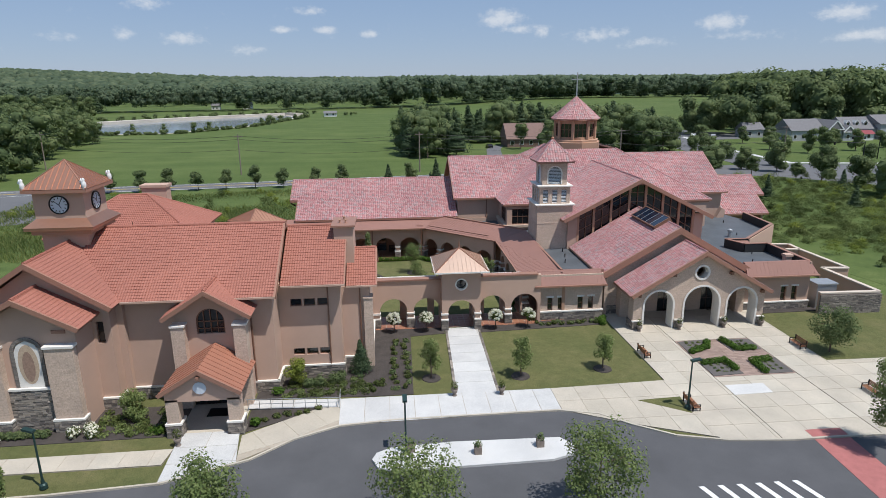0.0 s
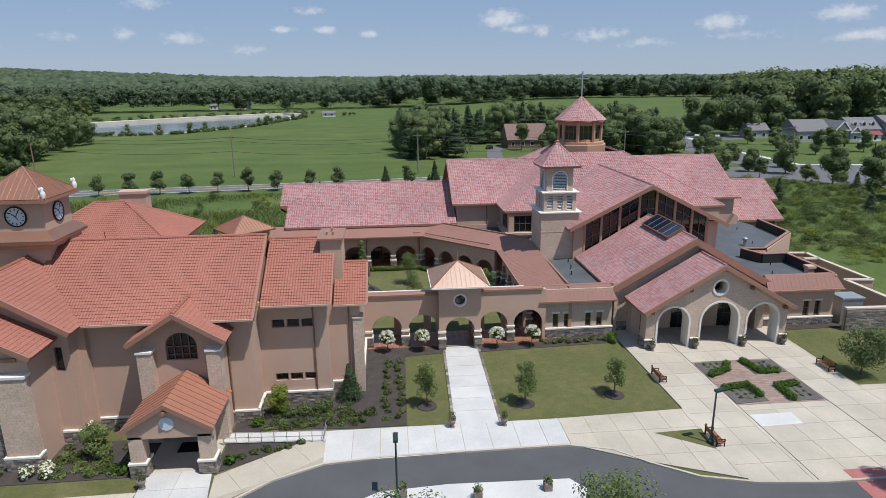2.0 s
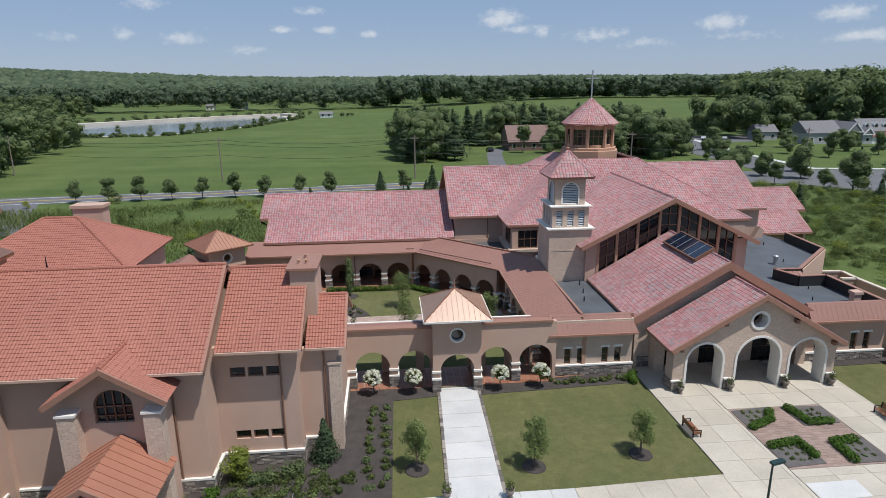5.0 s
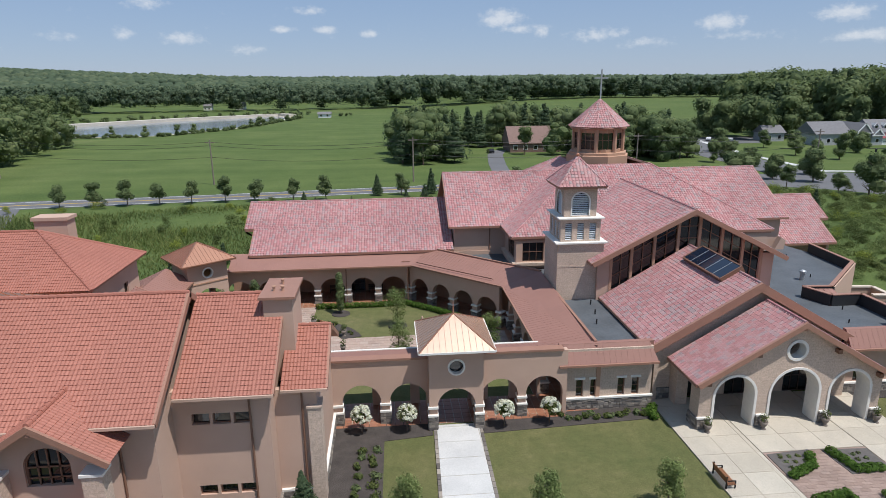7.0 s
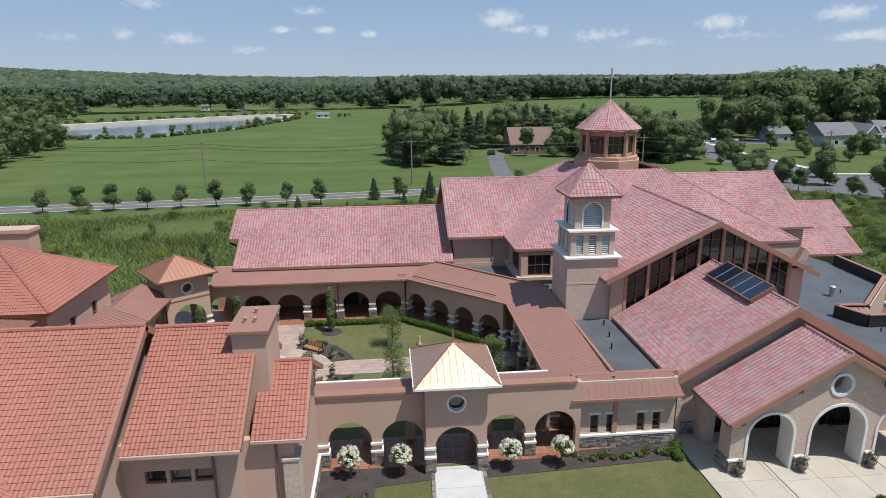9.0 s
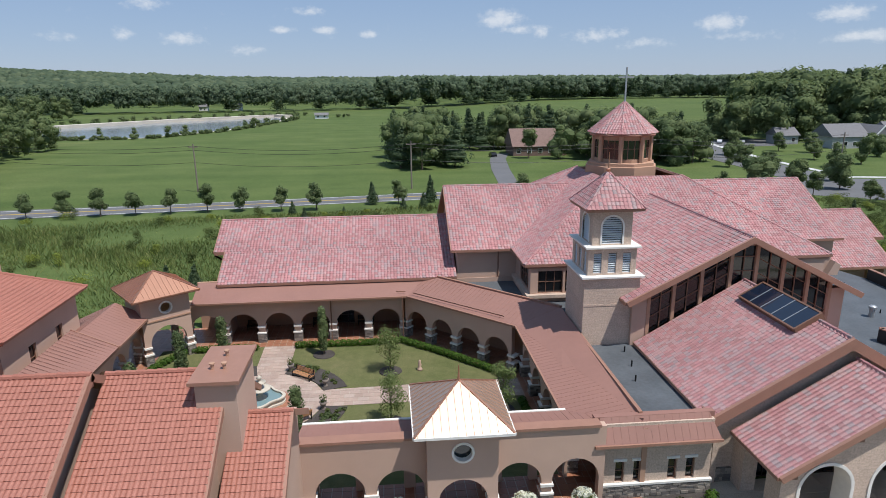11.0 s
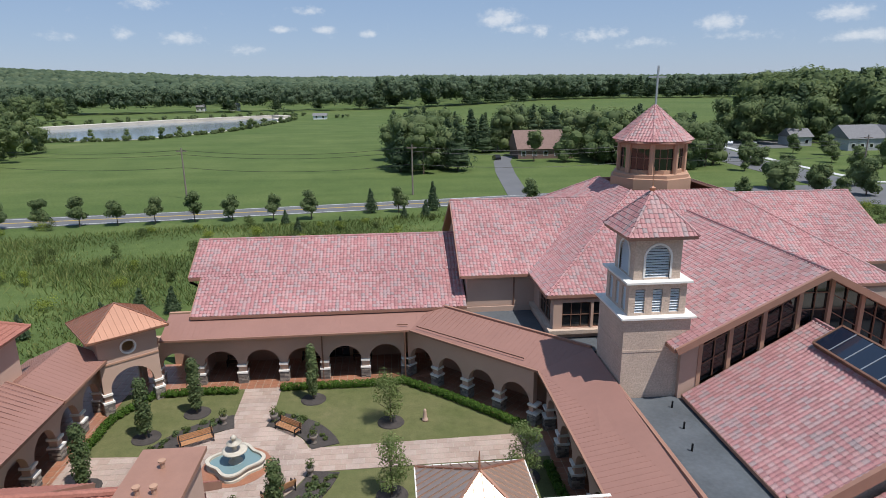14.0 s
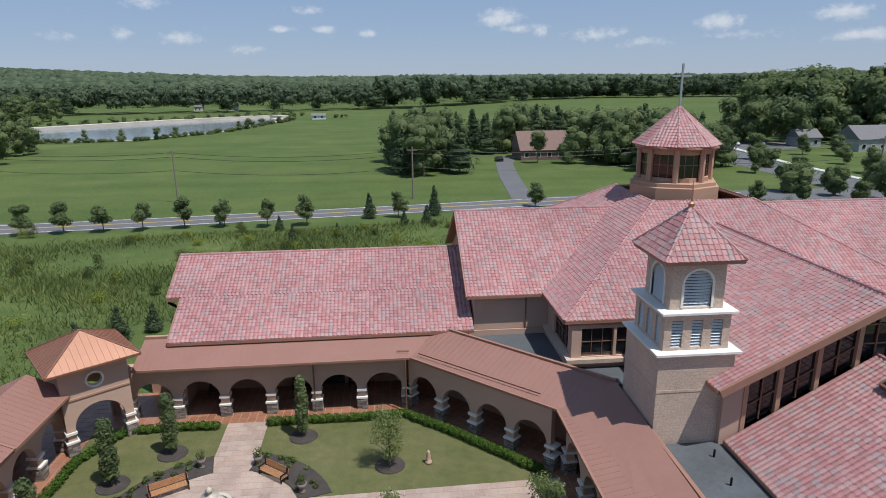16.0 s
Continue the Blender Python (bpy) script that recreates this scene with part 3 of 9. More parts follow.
def tile_roof(roof, poly, mat, thick=0.22, tiles=True, skip=None):
    """A tiled roof plane: a deck, and on it real S-shaped tiles in rows."""
    o, u, v, n, flat = tile_grid(poly)
    deck = Shape().extrude([Vector(q) - n * thick for q in poly], n * (thick - 0.02))
    part("roof_deck", deck, FASCIA, roof)
    if not tiles:
        return
    prof_h, tile_l, wide = hump(mat), tile_len(mat), tile_w(mat)
    hmax = max(b for _, b in flat)
    vs, fs, base = [], [], 0
    quad = np.array([[i, i + 1, 7 + i, 6 + i] for i in range(5)] + [[12 + i, 13 + i, i + 1, i] for i in range(5)])
    rng = np.random.default_rng(int(abs(o.x * 13 + o.y * 7 + o.z * 3)) + 5)
    rows = int(math.ceil(hmax / tile_l))
    for r in range(rows):
        lo, hi = r * tile_l, min((r + 1) * tile_l + 0.05, hmax)
        mid = span_at(flat, min((lo + hi) / 2, hmax - 1e-4))
        if not mid:
            continue
        ends = [span_at(flat, min(max(h, 1e-4), hmax - 1e-4)) or mid for h in (lo, hi)]
        a0, b0 = min(e[0] for e in ends), max(e[1] for e in ends)
        for j in range(int(math.floor(a0 / wide)), int(math.ceil(b0 / wide))):
            if skip is not None and (r, j) in skip:
                continue
            us = (j + _S) * wide
            lift = (0.034 if mat is ORANGE else 0.03) + rng.uniform(0, 0.004)
            row = []
            for (ea, eb), h, z in ((ends[0], lo, lift), (ends[1], hi, 0.0)):
                uu = np.clip(us, ea, eb)
                row.append(np.stack([uu, np.full(6, h), prof_h + z], 1))
            if np.ptp(row[0][:, 0]) < 1e-4 and np.ptp(row[1][:, 0]) < 1e-4:
                continue
            front = row[0].copy()
            front[:, 2] -= 0.06
            vs.append(np.concatenate([row[0], row[1], front]))
            fs.append(quad + base)
            base += 18
    if not vs:
        return
    loc = np.concatenate(vs)
    m = np.array([u, v, n])
    bulk("roof_tiles", loc @ m + np.array(o), np.concatenate(fs), mat, roof)


_tile_mesh = {}


def near_tiles(roof, poly, mat, rows, cols, limit=300):
    """The tiles that the camera passes nearest, each an object of its own on one mesh. Returns which ones."""
    o, u, v, n, flat = tile_grid(poly)
    tile_l, wide = tile_len(mat), tile_w(mat)
    if mat.name not in _tile_mesh:
        s = Shape()
        us = _S * tile_w(mat)
        up_ = 0.034 if mat is ORANGE else 0.03
        a = [(x, 0, h + up_) for x, h in zip(us, hump(mat))]
        b = [(x, tile_l + 0.05, h) for x, h in zip(us, hump(mat))]
        c = [(x, 0, h + up_ - 0.06) for x, h in zip(us, hump(mat))]
        s.v = a + b + c
        s.f = [(i, i + 1, 7 + i, 6 + i) for i in range(5)] + [(12 + i, 13 + i, i + 1, i) for i in range(5)]
        _tile_mesh[mat.name] = s.mesh("roof_tile", mat, tidy=False)
    org, up = Vector((0, 0, 0)), roof
    while up is not None:
        org += up.location
        up = up.parent
    done = set()
    turn = Matrix((u, v, n)).transposed().to_4x4()
    for r in rows:
        for j in cols:
            inside = all((span_at(flat, h) or (9, 9))[0] <= j * wide and (j + 1) * wide <= (span_at(flat, h) or (-9, -9))[1] for h in (max(r * tile_l, 1e-4), (r + 1) * tile_l))
            if not inside or len(done) >= limit:
                continue
            ob = new("roof_tile", _tile_mesh[mat.name])
            ob.parent = roof
            ob.matrix_basis = Matrix.Translation(o + u * (j * wide) + v * (r * tile_l) - org) @ turn
            done.add((r, j))
    return done


def caps(roof, lines, mat, r=0.14):
    """Overlapping half-round cap tiles along ridges and hips."""
    s = Shape()
    for p, q in lines:
        p, q = Vector(p), Vector(q)
        k = max(1, round((q - p).length / 0.42))
        for i in range(k):
            a, b = p + (q - p) * (i / k), p + (q - p) * ((i + 1.12) / k)
            s.tube(a + Vector((0, 0, 0.02)), b, r, r * 0.85, n=8)
    part("ridge_tiles", s, mat, roof, kind="stuff", tidy=False)


def seam_roof(roof, poly, step=0.45, mat=None, thick=0.12, name="metal_sheet"):
    """A standing-seam metal plane with its raised seams."""
    mat = mat or COPPER
    o, u, v, n, flat = tile_grid(poly)
    part(name, Shape().extrude([Vector(q) - n * thick for q in poly], n * thick), mat, roof)
    s = Shape()
    lo_u, hi_u = min(a for a, _ in flat), max(a for a, _ in flat)
    turned = [(b, a) for a, b in flat]
    x = lo_u + step / 2
    while x < hi_u:
        sp = span_at(turned, x)
        if sp and sp[1] - sp[0] > 0.1:
            a, b = o + u * x + v * sp[0] + n * 0.045, o + u * x + v * sp[1] + n * 0.045
            s.beam(a, b, 0.03, 0.05, up=n) if mat is not METAL_ROOF else s.beam(a - n * 0.033, b - n * 0.033, 0.02, 0.03, up=n)
        x += step
    part("standing_seams", s, mat, roof, kind="stuff", tidy=False)


def window(parent, o, ang, a, b, z0, z1, recess=0.14, bars=(1, 1), frame_mat=None, head="flat", rise=0.0, name="window"):
    """A window set back into a wall's face: frame, mullions and one dark pane behind."""
    frame_mat = frame_mat or BROWN_FRAME
    d = Vector((math.cos(radians(ang)), math.sin(radians(ang)), 0))
    back = Vector((-d.y, d.x, 0))
    o = Vector((o[0], o[1], 0)) + back * recess

    def at(s, z, k=0.0):
        return o + d * s + back * k + Vector((0, 0, z))

    w = 0.07
    fr = Shape()
    for s0, s1, h0, h1 in ((a, a + w, z0, z1), (b - w, b, z0, z1), (a + w, b - w, z0, z0 + w), (a + w, b - w, z1 - w, z1)):
        fr.extrude([at(s0, h0), at(s1, h0), at(s1, h1), at(s0, h1)], back * 0.1)
    for i in range(1, bars[0]):
        s = a + (b - a) * i / bars[0]
        fr.extrude([at(s - 0.025, z0 + w), at(s + 0.025, z0 + w), at(s + 0.025, z1 - w), at(s - 0.025, z1 - w)], back * 0.08)
    for i in range(1, bars[1]):
        z = z0 + (z1 - z0) * i / bars[1]
        fr.extrude([at(a + w, z - 0.025, 0.005), at(b - w, z - 0.025, 0.005), at(b - w, z + 0.025, 0.005), at(a + w, z + 0.025, 0.005)], back * 0.07)
    f = part(name, fr, frame_mat, parent)
    part("pane", Shape().extrude([at(a + 0.01, z0 + 0.01, 0.06), at(b - 0.01, z0 + 0.01, 0.06), at(b - 0.01, z1 - 0.01, 0.06), at(a + 0.01, z1 - 0.01, 0.06)], back * 0.03), GLASS, f)
    return f

# ---- church: nave, transept, narthex ----
AX = 29.7  # the church's axis
church = thing("church", "tan stucco church with rose tile roofs round an octagonal cupola", "church", (AX, 95, 0))

main = part("roof", Shape().box(15.4, 80.4, 7.7, 44.0, 109.6, 7.9), FASCIA, church, "rose blend barrel tile roof")
EZ, SL, HW, CY = 8.05, 0.6, 14.6, 95.0
TOP = 4.3


def hip(ax, ay, k):
    return (AX + ax * k, CY + ay * k, EZ + SL * (HW - k))


for a, b in (((-1, -1), (1, -1)), ((1, -1), (1, 1)), ((-1, 1), (-1, -1))):
    tile_roof(main, [hip(*a, HW), hip(*b, HW), hip(*b, TOP), hip(*a, TOP)], PINK)
tile_roof(main, [hip(1, 1, HW), hip(-1, 1, HW), hip(-1, 1, TOP), hip(1, 1, TOP)], PINK, tiles=False)
caps(main, [(hip(*c, HW), hip(*c, TOP)) for c in ((-1, -1), (1, -1), (1, 1), (-1, 1))], PINK)
# eave gutters
g = Shape()
for a, b in (((-1, -1), (1, -1)), ((1, -1), (1, 1)), ((-1, 1), (-1, -1))):
    p, q = Vector(hip(*a, HW)), Vector(hip(*b, HW))
    g.beam(p + Vector((0, 0, 0.02)), q + Vector((0, 0, 0.02)), 0.14, 0.22)
part("gutter", g, FASCIA, church)
w = Shape()
w.wall((15.7, 80.5), 0, 0, 28, 0, 7.9, [("rect", 0.7, 3.0, 5.3, 7.4), ("rect", 3.2, 5.5, 5.3, 7.4)], 0.35)
w.wall((15.7, 109), -90, 0, 28.5, 0, 7.9, [("rect", 24.0, 27.6, 5.3, 7.4)], 0.35)
w.wall((43.7, 80.5), 90, 0, 28.5, 0, 7.9, [], 0.35)
part("wall", w, STUCCO, church)
for a in (0.7, 3.2):
    window(church, (15.7, 80.5), 0, a, a + 2.3, 5.3, 7.4, bars=(3, 2))
window(church, (15.7, 109), -90, 24.0, 27.6, 5.3, 7.4, bars=(4, 2))
part("sill_band", Shape().box(15.3, 80.1, 4.95, 22.0, 80.5, 5.25).box(15.3, 80.5, 4.95, 15.7, 88, 5.25), BLOCK, church)


def wing_gable(x_end, x_in, side):
    """A high arm of the nave: two slopes along x, and the gable wall."""
    rz, ez, y0, y1 = 12.95, 7.95, 86.4, 103.6
    roof = part("roof", Shape().beam((x_end, 95, rz - 0.3), (x_in, 95, rz - 0.3), 0.3, 0.3), FASCIA, church)
    a, b = min(x_end, x_in), max(x_end, x_in)
    tile_roof(roof, [(a, y0, ez), (b, y0, ez), (b, 95, rz), (a, 95, rz)], PINK)
    tile_roof(roof, [(b, y1, ez), (a, y1, ez), (a, 95, rz), (b, 95, rz)], PINK, tiles=False)
    caps(roof, [((a, 95, rz), (b, 95, rz))], PINK)
    r = Shape()
    for y in (y0, y1):
        r.beam((x_end, 95, rz + 0.03), (x_end, y, ez + 0.03), 0.14, 0.34)
    r.beam((a, y0, ez + 0.02), (b, y0, ez + 0.02), 0.14, 0.22)
    part("rake_board", r, FASCIA, roof)
    xw = x_end + side * 0.6
    wl_ = Shape()
    wl_.wall((a + 0.6 if side > 0 else a, 87.0), 0, 0, b - a - 0.6, 0, 7.9, [], 0.35)
    if side > 0:
        wl_.wall((xw, 103), -90, 0, 16, 0, [(0, 7.8), (8, 12.5), (16, 7.8)], [], 0.35)
    else:
        wl_.wall((xw, 87), 90, 0, 16, 0, [(0, 7.8), (8, 12.5), (16, 7.8)], [], 0.35)
    part("wall", wl_, STUCCO, church)


wing_gable(9.15, 23.6, 1)
wing_gable(50.0, 35.8, -1)
part("downspout", Shape().tube((13.9, 86.95, 4.4), (13.9, 86.95, 7.8), 0.06), BROWN_FRAME, church)


def low_wing(x0, x1, rz, ez, y0, yr, step, label, back=0.0):
    """A long low tiled wing beside the nave; step, back: how far its back part reaches past its front part, west and east."""
    lw = thing("wing", label, "building", ((x0 + x1) / 2, yr, 0))
    roof = part("roof", Shape().beam((x0 - step, yr, rz - 0.3), (x1, yr, rz - 0.3), 0.3, 0.3), FASCIA, lw)
    k = (rz - ez) / (yr - y0)
    ys = y0 + (yr - y0) * 0.48
    zs = ez + k * (ys - y0)
    tile_roof(roof, [(x0, y0, ez), (x1 - back, y0, ez), (x1 - back, ys, zs), (x0, ys, zs)], PINK)
    tile_roof(roof, [(x0 - step, ys, zs), (x1, ys, zs), (x1, yr, rz), (x0 - step, yr, rz)], PINK)
    y1 = 2 * yr - y0
    tile_roof(roof, [(x1, y1, ez), (x0 - step, y1, ez), (x0 - step, yr, rz), (x1, yr, rz)], PINK, tiles=False)
    caps(roof, [((x0 - step, yr, rz), (x1, yr, rz))], PINK)
    r = Shape()
    r.beam((x0 - step, yr, rz + 0.03), (x0 - step, ys, zs + 0.03), 0.14, 0.32)
    r.beam((x0, ys, zs + 0.03), (x0, y0, ez + 0.03), 0.14, 0.32)
    r.beam((x0 - step, yr, rz + 0.03), (x0 - step, y1, ez + 0.03), 0.14, 0.32)
    r.beam((x0 - step, ys, zs), (x0, ys, zs), 0.12, 0.3)
    r.beam((x0, y0, ez), (x1 - back, y0, ez), 0.14, 0.22)
    if back:
        r.beam((x1, yr, rz + 0.03), (x1, ys, zs + 0.03), 0.14, 0.32)
        r.beam((x1 - back, ys, zs + 0.03), (x1 - back, y0, ez + 0.03), 0.14, 0.32)
        r.beam((x1, ys, zs), (x1 - back, ys, zs), 0.12, 0.3)
    part("rake_board", r, FASCIA, roof)
    wl_ = Shape()
    wl_.wall((x0 + 0.4, y0 + 3.2), 0, 0, x1 - x0 - 0.8 - back, 0, ez, [], 0.3)
    wl_.wall((x0 + 0.5, y1 - 0.6), -90, 0, y1 - y0 - 1.2, 0, [(0, ez), ((y1 - y0 - 1.2) / 2, rz - 0.35), (y1 - y0 - 1.2, ez)], [], 0.3)
    wl_.wall((x1 - 0.5 - back, y0 + 0.6), 90, 0, y1 - y0 - 1.2, 0, [(0, ez), ((y1 - y0 - 1.2) / 2, rz - 0.35), (y1 - y0 - 1.2, ez)], [], 0.3)
    part("wall", wl_, STUCCO, lw)
    for y in (ys - 0.2, ys - 1.6):
        part("bracket", Shape().beam((x0 - step + 0.1, ys + 0.1, zs - 0.3), (x0 + 0.5, ys + 0.1, zs - 1.2), 0.15, 0.18), BROWN_FRAME, lw)
    return lw


low_wing(-13.3, 9.6, 9.95, 5.5, 85.7, 94.2, 1.1, "long low tan wing with a rose tile roof")
low_wing(50.2, 59.2, 8.9, 4.2, 88.0, 96.0, 0.0, "low tan east wing with a rose tile roof", back=1.3)

# octagonal cupola
CC = (29.05, 95.2)


def octagon(r, z, turn=22.5):
    return [(CC[0] + r * math.cos(radians(45 * i + turn)), CC[1] + r * math.sin(radians(45 * i + turn)), z) for i in range(8)]


cup = part("cupola", Shape().lathe(*CC, [(4.0, 13.4), (4.0, 15.0), (3.75, 15.05), (3.75, 15.35), (3.3, 15.4)], 8), STUCCO_BAND, church, "octagonal glazed cupola with a rose tile roof and a cross")
po = Shape()
for x, y, z in octagon(3.0, 0):
    po.tube((x, y, 15.3), (x, y, 18.35), 0.26, n=6)
po.lathe(*CC, [(3.05, 15.3), (3.05, 15.75), (2.8, 15.75)], 8)
po.lathe(*CC, [(3.1, 17.75), (3.1, 18.4), (2.7, 18.4)], 8)
part("post", po, STUCCO_BAND, cup)
o8 = octagon(2.9, 0)
gl, mu = Shape(), Shape()
for (ax, ay, _), (bx, by, _) in zip(o8, o8[1:] + o8[:1]):
    gl.face((ax, ay, 15.7), (bx, by, 15.7), (bx, by, 17.8), (ax, ay, 17.8))
    for k in (0.33, 0.66):
        mx, my = ax + (bx - ax) * k, ay + (by - ay) * k
        mu.beam((mx, my, 15.7), (mx, my, 17.8), 0.08, 0.08, up=(my - CC[1], CC[0] - mx, 0))
    mu.beam((ax, ay, 16.9), (bx, by, 16.9), 0.1, 0.07)
part("pane", gl, GLASS, cup)
part("mullion", mu, BROWN_FRAME, cup)
e8 = octagon(3.75, 18.45)
apex = Vector((*CC, 21.75))
cr = part("cupola_roof", Shape().lathe(*CC, [(3.6, 18.2), (3.75, 18.3), (3.72, 18.42)], 8), FASCIA, church)
for p, q in zip(e8, e8[1:] + e8[:1]):
    tile_roof(cr, [p, q, tuple(apex)], PINK, thick=0.1)
caps(cr, [(p, tuple(apex)) for p in e8], PINK, 0.1)
part("cross", Shape().beam((CC[0], CC[1], 25.3), (CC[0], CC[1], 21.7), 0.15, 0.15, up=(0, 1, 0)).beam((CC[0] - 0.85, CC[1], 24.35), (CC[0] + 0.85, CC[1], 24.35), 0.15, 0.15), GALV, church, "grey metal cross")

# transept gable with the glazed wall
TY, TRZ, TEZ, TX = 69.9, 12.75, 8.05, 9.3
tr = part("roof", Shape().beam((AX, TY, TRZ - 0.3), (AX, 88, TRZ - 0.3), 0.3, 0.3), FASCIA, church)
tile_roof(tr, [(AX - TX, 86, TEZ), (AX - TX, TY, TEZ), (AX, TY, TRZ), (AX, 88.5, TRZ)], PINK)
tile_roof(tr, [(AX + TX, TY, TEZ), (AX + TX, 86, TEZ), (AX, 88.5, TRZ), (AX, TY, TRZ)], PINK)
caps(tr, [((AX, TY, TRZ), (AX, 88.3, TRZ))], PINK)
rk = Shape()
for sx in (-1, 1):
    rk.beam((AX, TY - 0.05 + sx * 0.006, TRZ + 0.06), (AX + sx * TX, TY - 0.05 + sx * 0.006, TEZ + 0.06), 0.2, 0.42)
    rk.beam((AX + sx * TX, TY, TEZ + 0.02), (AX + sx * TX, 82, TEZ + 0.02), 0.14, 0.24)
part("rake_board", rk, FASCIA, tr, "wide brown gable board")
tsl = (TRZ - TEZ) / TX
part("soffit", Shape().extrude([(AX - TX + 0.3, TY + 0.1, TEZ - 0.12), (AX, TY + 0.1, TRZ - 0.3), (AX, TY + 1.0, TRZ - 0.3), (AX - TX + 0.3, TY + 1.0, TEZ - 0.12)], (0, 0, -0.05)).extrude([(AX + TX - 0.3, TY + 0.1, TEZ - 0.12), (AX, TY + 0.1, TRZ - 0.3), (AX, TY + 1.0, TRZ - 0.3), (AX + TX - 0.3, TY + 1.0, TEZ - 0.12)], (0, 0, -0.05)), BROWN_FRAME, tr)
ty = TY + 0.9
# the glazed bays climb with the gable, their sills with the lower roof
def nar_z(x):
    return 9.4 - 0.585 * abs(x - AX)


posts = [-8.0, -7.2, -5.3, -3.2, -1.0, 1.0, 3.2, 5.3, 7.2, 8.0]
pf = Shape()
for s in posts[1:-1]:
    x = AX + s
    pf.box(x - 0.13, ty - 0.1, nar_z(x) - 0.3, x + 0.13, ty + 0.25, TRZ - tsl * abs(s) - 0.25)
glz = part("glazed_wall", pf, STUCCO_BAND, church, "brown gable window wall over the lower roof")
for a, b in zip(posts[1:-1], posts[2:-1]):
    xa, xb = AX + a + 0.13, AX + b - 0.13
    la, lb = nar_z(xa) - 0.05, nar_z(xb) - 0.05
    ha, hb = TRZ - tsl * abs(xa - AX) - 0.35, TRZ - tsl * abs(xb - AX) - 0.35
    part("pane", Shape().extrude([(xa, ty + 0.12, la), (xb, ty + 0.12, lb), (xb, ty + 0.12, hb), (xa, ty + 0.12, ha)], (0, 0.04, 0)), GLASS, glz)
    mu = Shape()
    xm = (xa + xb) / 2
    mu.beam((xm, ty + 0.08, (ha + hb) / 2), (xm, ty + 0.08, (la + lb) / 2), 0.07, 0.08, up=(0, 1, 0))
    for k in (0.36, 0.72):
        mu.beam((xa, ty + 0.08, la + (ha - la) * k), (xb, ty + 0.08, lb + (hb - lb) * k), 0.08, 0.07)
    mu.beam((xa, ty + 0.06, ha + 0.1), (xb, ty + 0.06, hb + 0.1), 0.12, 0.16)
    part("mullion", mu, BROWN_FRAME, glz)
tw = Shape()
for sx in (-1, 1):
    x = AX + sx * 7.75
    tw.box(x - 0.7, ty - 0.05, 0, x + 0.7, ty + 0.6, TEZ + 0.25)
tw.box(AX - 8.4, ty + 0.4, 0, AX - 8.1, 81, TEZ - 0.1).box(AX + 8.1, ty + 0.4, 0, AX + 8.4, 81, TEZ - 0.1)
part("wall", tw, STUCCO, church)
# added brown sheet, stands in for the shade of the hall behind the panes
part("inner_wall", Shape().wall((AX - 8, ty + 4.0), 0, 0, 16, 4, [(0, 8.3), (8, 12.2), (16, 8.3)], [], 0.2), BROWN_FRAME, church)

# narthex roof
NRZ, NEZ, NX, NY0, NY1 = 9.35, 4.6, 8.2, 59.3, 70.6
nar = part("roof", Shape().beam((AX, NY0, NRZ - 0.3), (AX, NY1, NRZ - 0.3), 0.3, 0.3), FASCIA, church, "rose blend tile roof of the narthex")
near_l = [(AX - NX, NY1, NEZ), (AX - NX, NY0, NEZ), (AX, NY0, NRZ), (AX, NY1, NRZ)]
near_set = near_tiles(nar, near_l, PINK, range(0, 20), range(2, 19))
tile_roof(nar, near_l, PINK, skip=near_set)
tile_roof(nar, [(AX + NX, NY0, NEZ), (AX + NX, NY1, NEZ), (AX, NY1, NRZ), (AX, NY0, NRZ)], PINK)
caps(nar, [((AX, NY0, NRZ), (AX, NY1, NRZ))], PINK)
rk = Shape()
for sx in (-1, 1):
    rk.beam((AX, NY0 - 0.08 + sx * 0.006, NRZ + 0.08), (AX + sx * NX, NY0 - 0.08 + sx * 0.006, NEZ + 0.08), 0.26, 0.62)
    rk.beam((AX + sx * NX, NY0, NEZ + 0.03), (AX + sx * NX, NY1, NEZ + 0.03), 0.16, 0.22)
part("rake_board", rk, FASCIA, nar, "wide brown gable board")
nw_ = Shape()
nw_.wall((AX - 7.6, NY0 + 0.5), 0, 0, 15.2, 0, [(0, 4.5), (7.6, 8.7), (15.2, 4.5)], [("rect", 1.6, 4.4, 0, 2.7), ("rect", 6.0, 9.2, 0, 2.9), ("rect", 10.8, 13.6, 0, 2.7)], 0.4)
nw_.wall((AX - 7.6, 70), -90, 0, 10.5, 0, 4.5, [], 0.35)
nw_.wall((AX + 7.6, 59.8), 90, 0, 10.5, 0, 4.5, [], 0.35)
part("wall", nw_, BLOCK, church)
part("stone_base", Shape().box(AX - 7.75, NY0 + 0.38, 0, AX - 6.05, NY0 + 0.5, 1.0).box(AX + 6.05, NY0 + 0.38, 0, AX + 7.75, NY0 + 0.5, 1.0).box(AX - 7.75, NY0 + 0.5, 0, AX - 7.6, 62, 1.0), STONE, church)
for a, b, z in ((1.6, 4.4, 2.7), (6.0, 9.2, 2.9), (10.8, 13.6, 2.7)):
    window(church, (AX - 7.6, NY0 + 0.5), 0, a, b, 0.02, z, bars=(4, 2), frame_mat=DARK_WOOD, name="entrance_door")

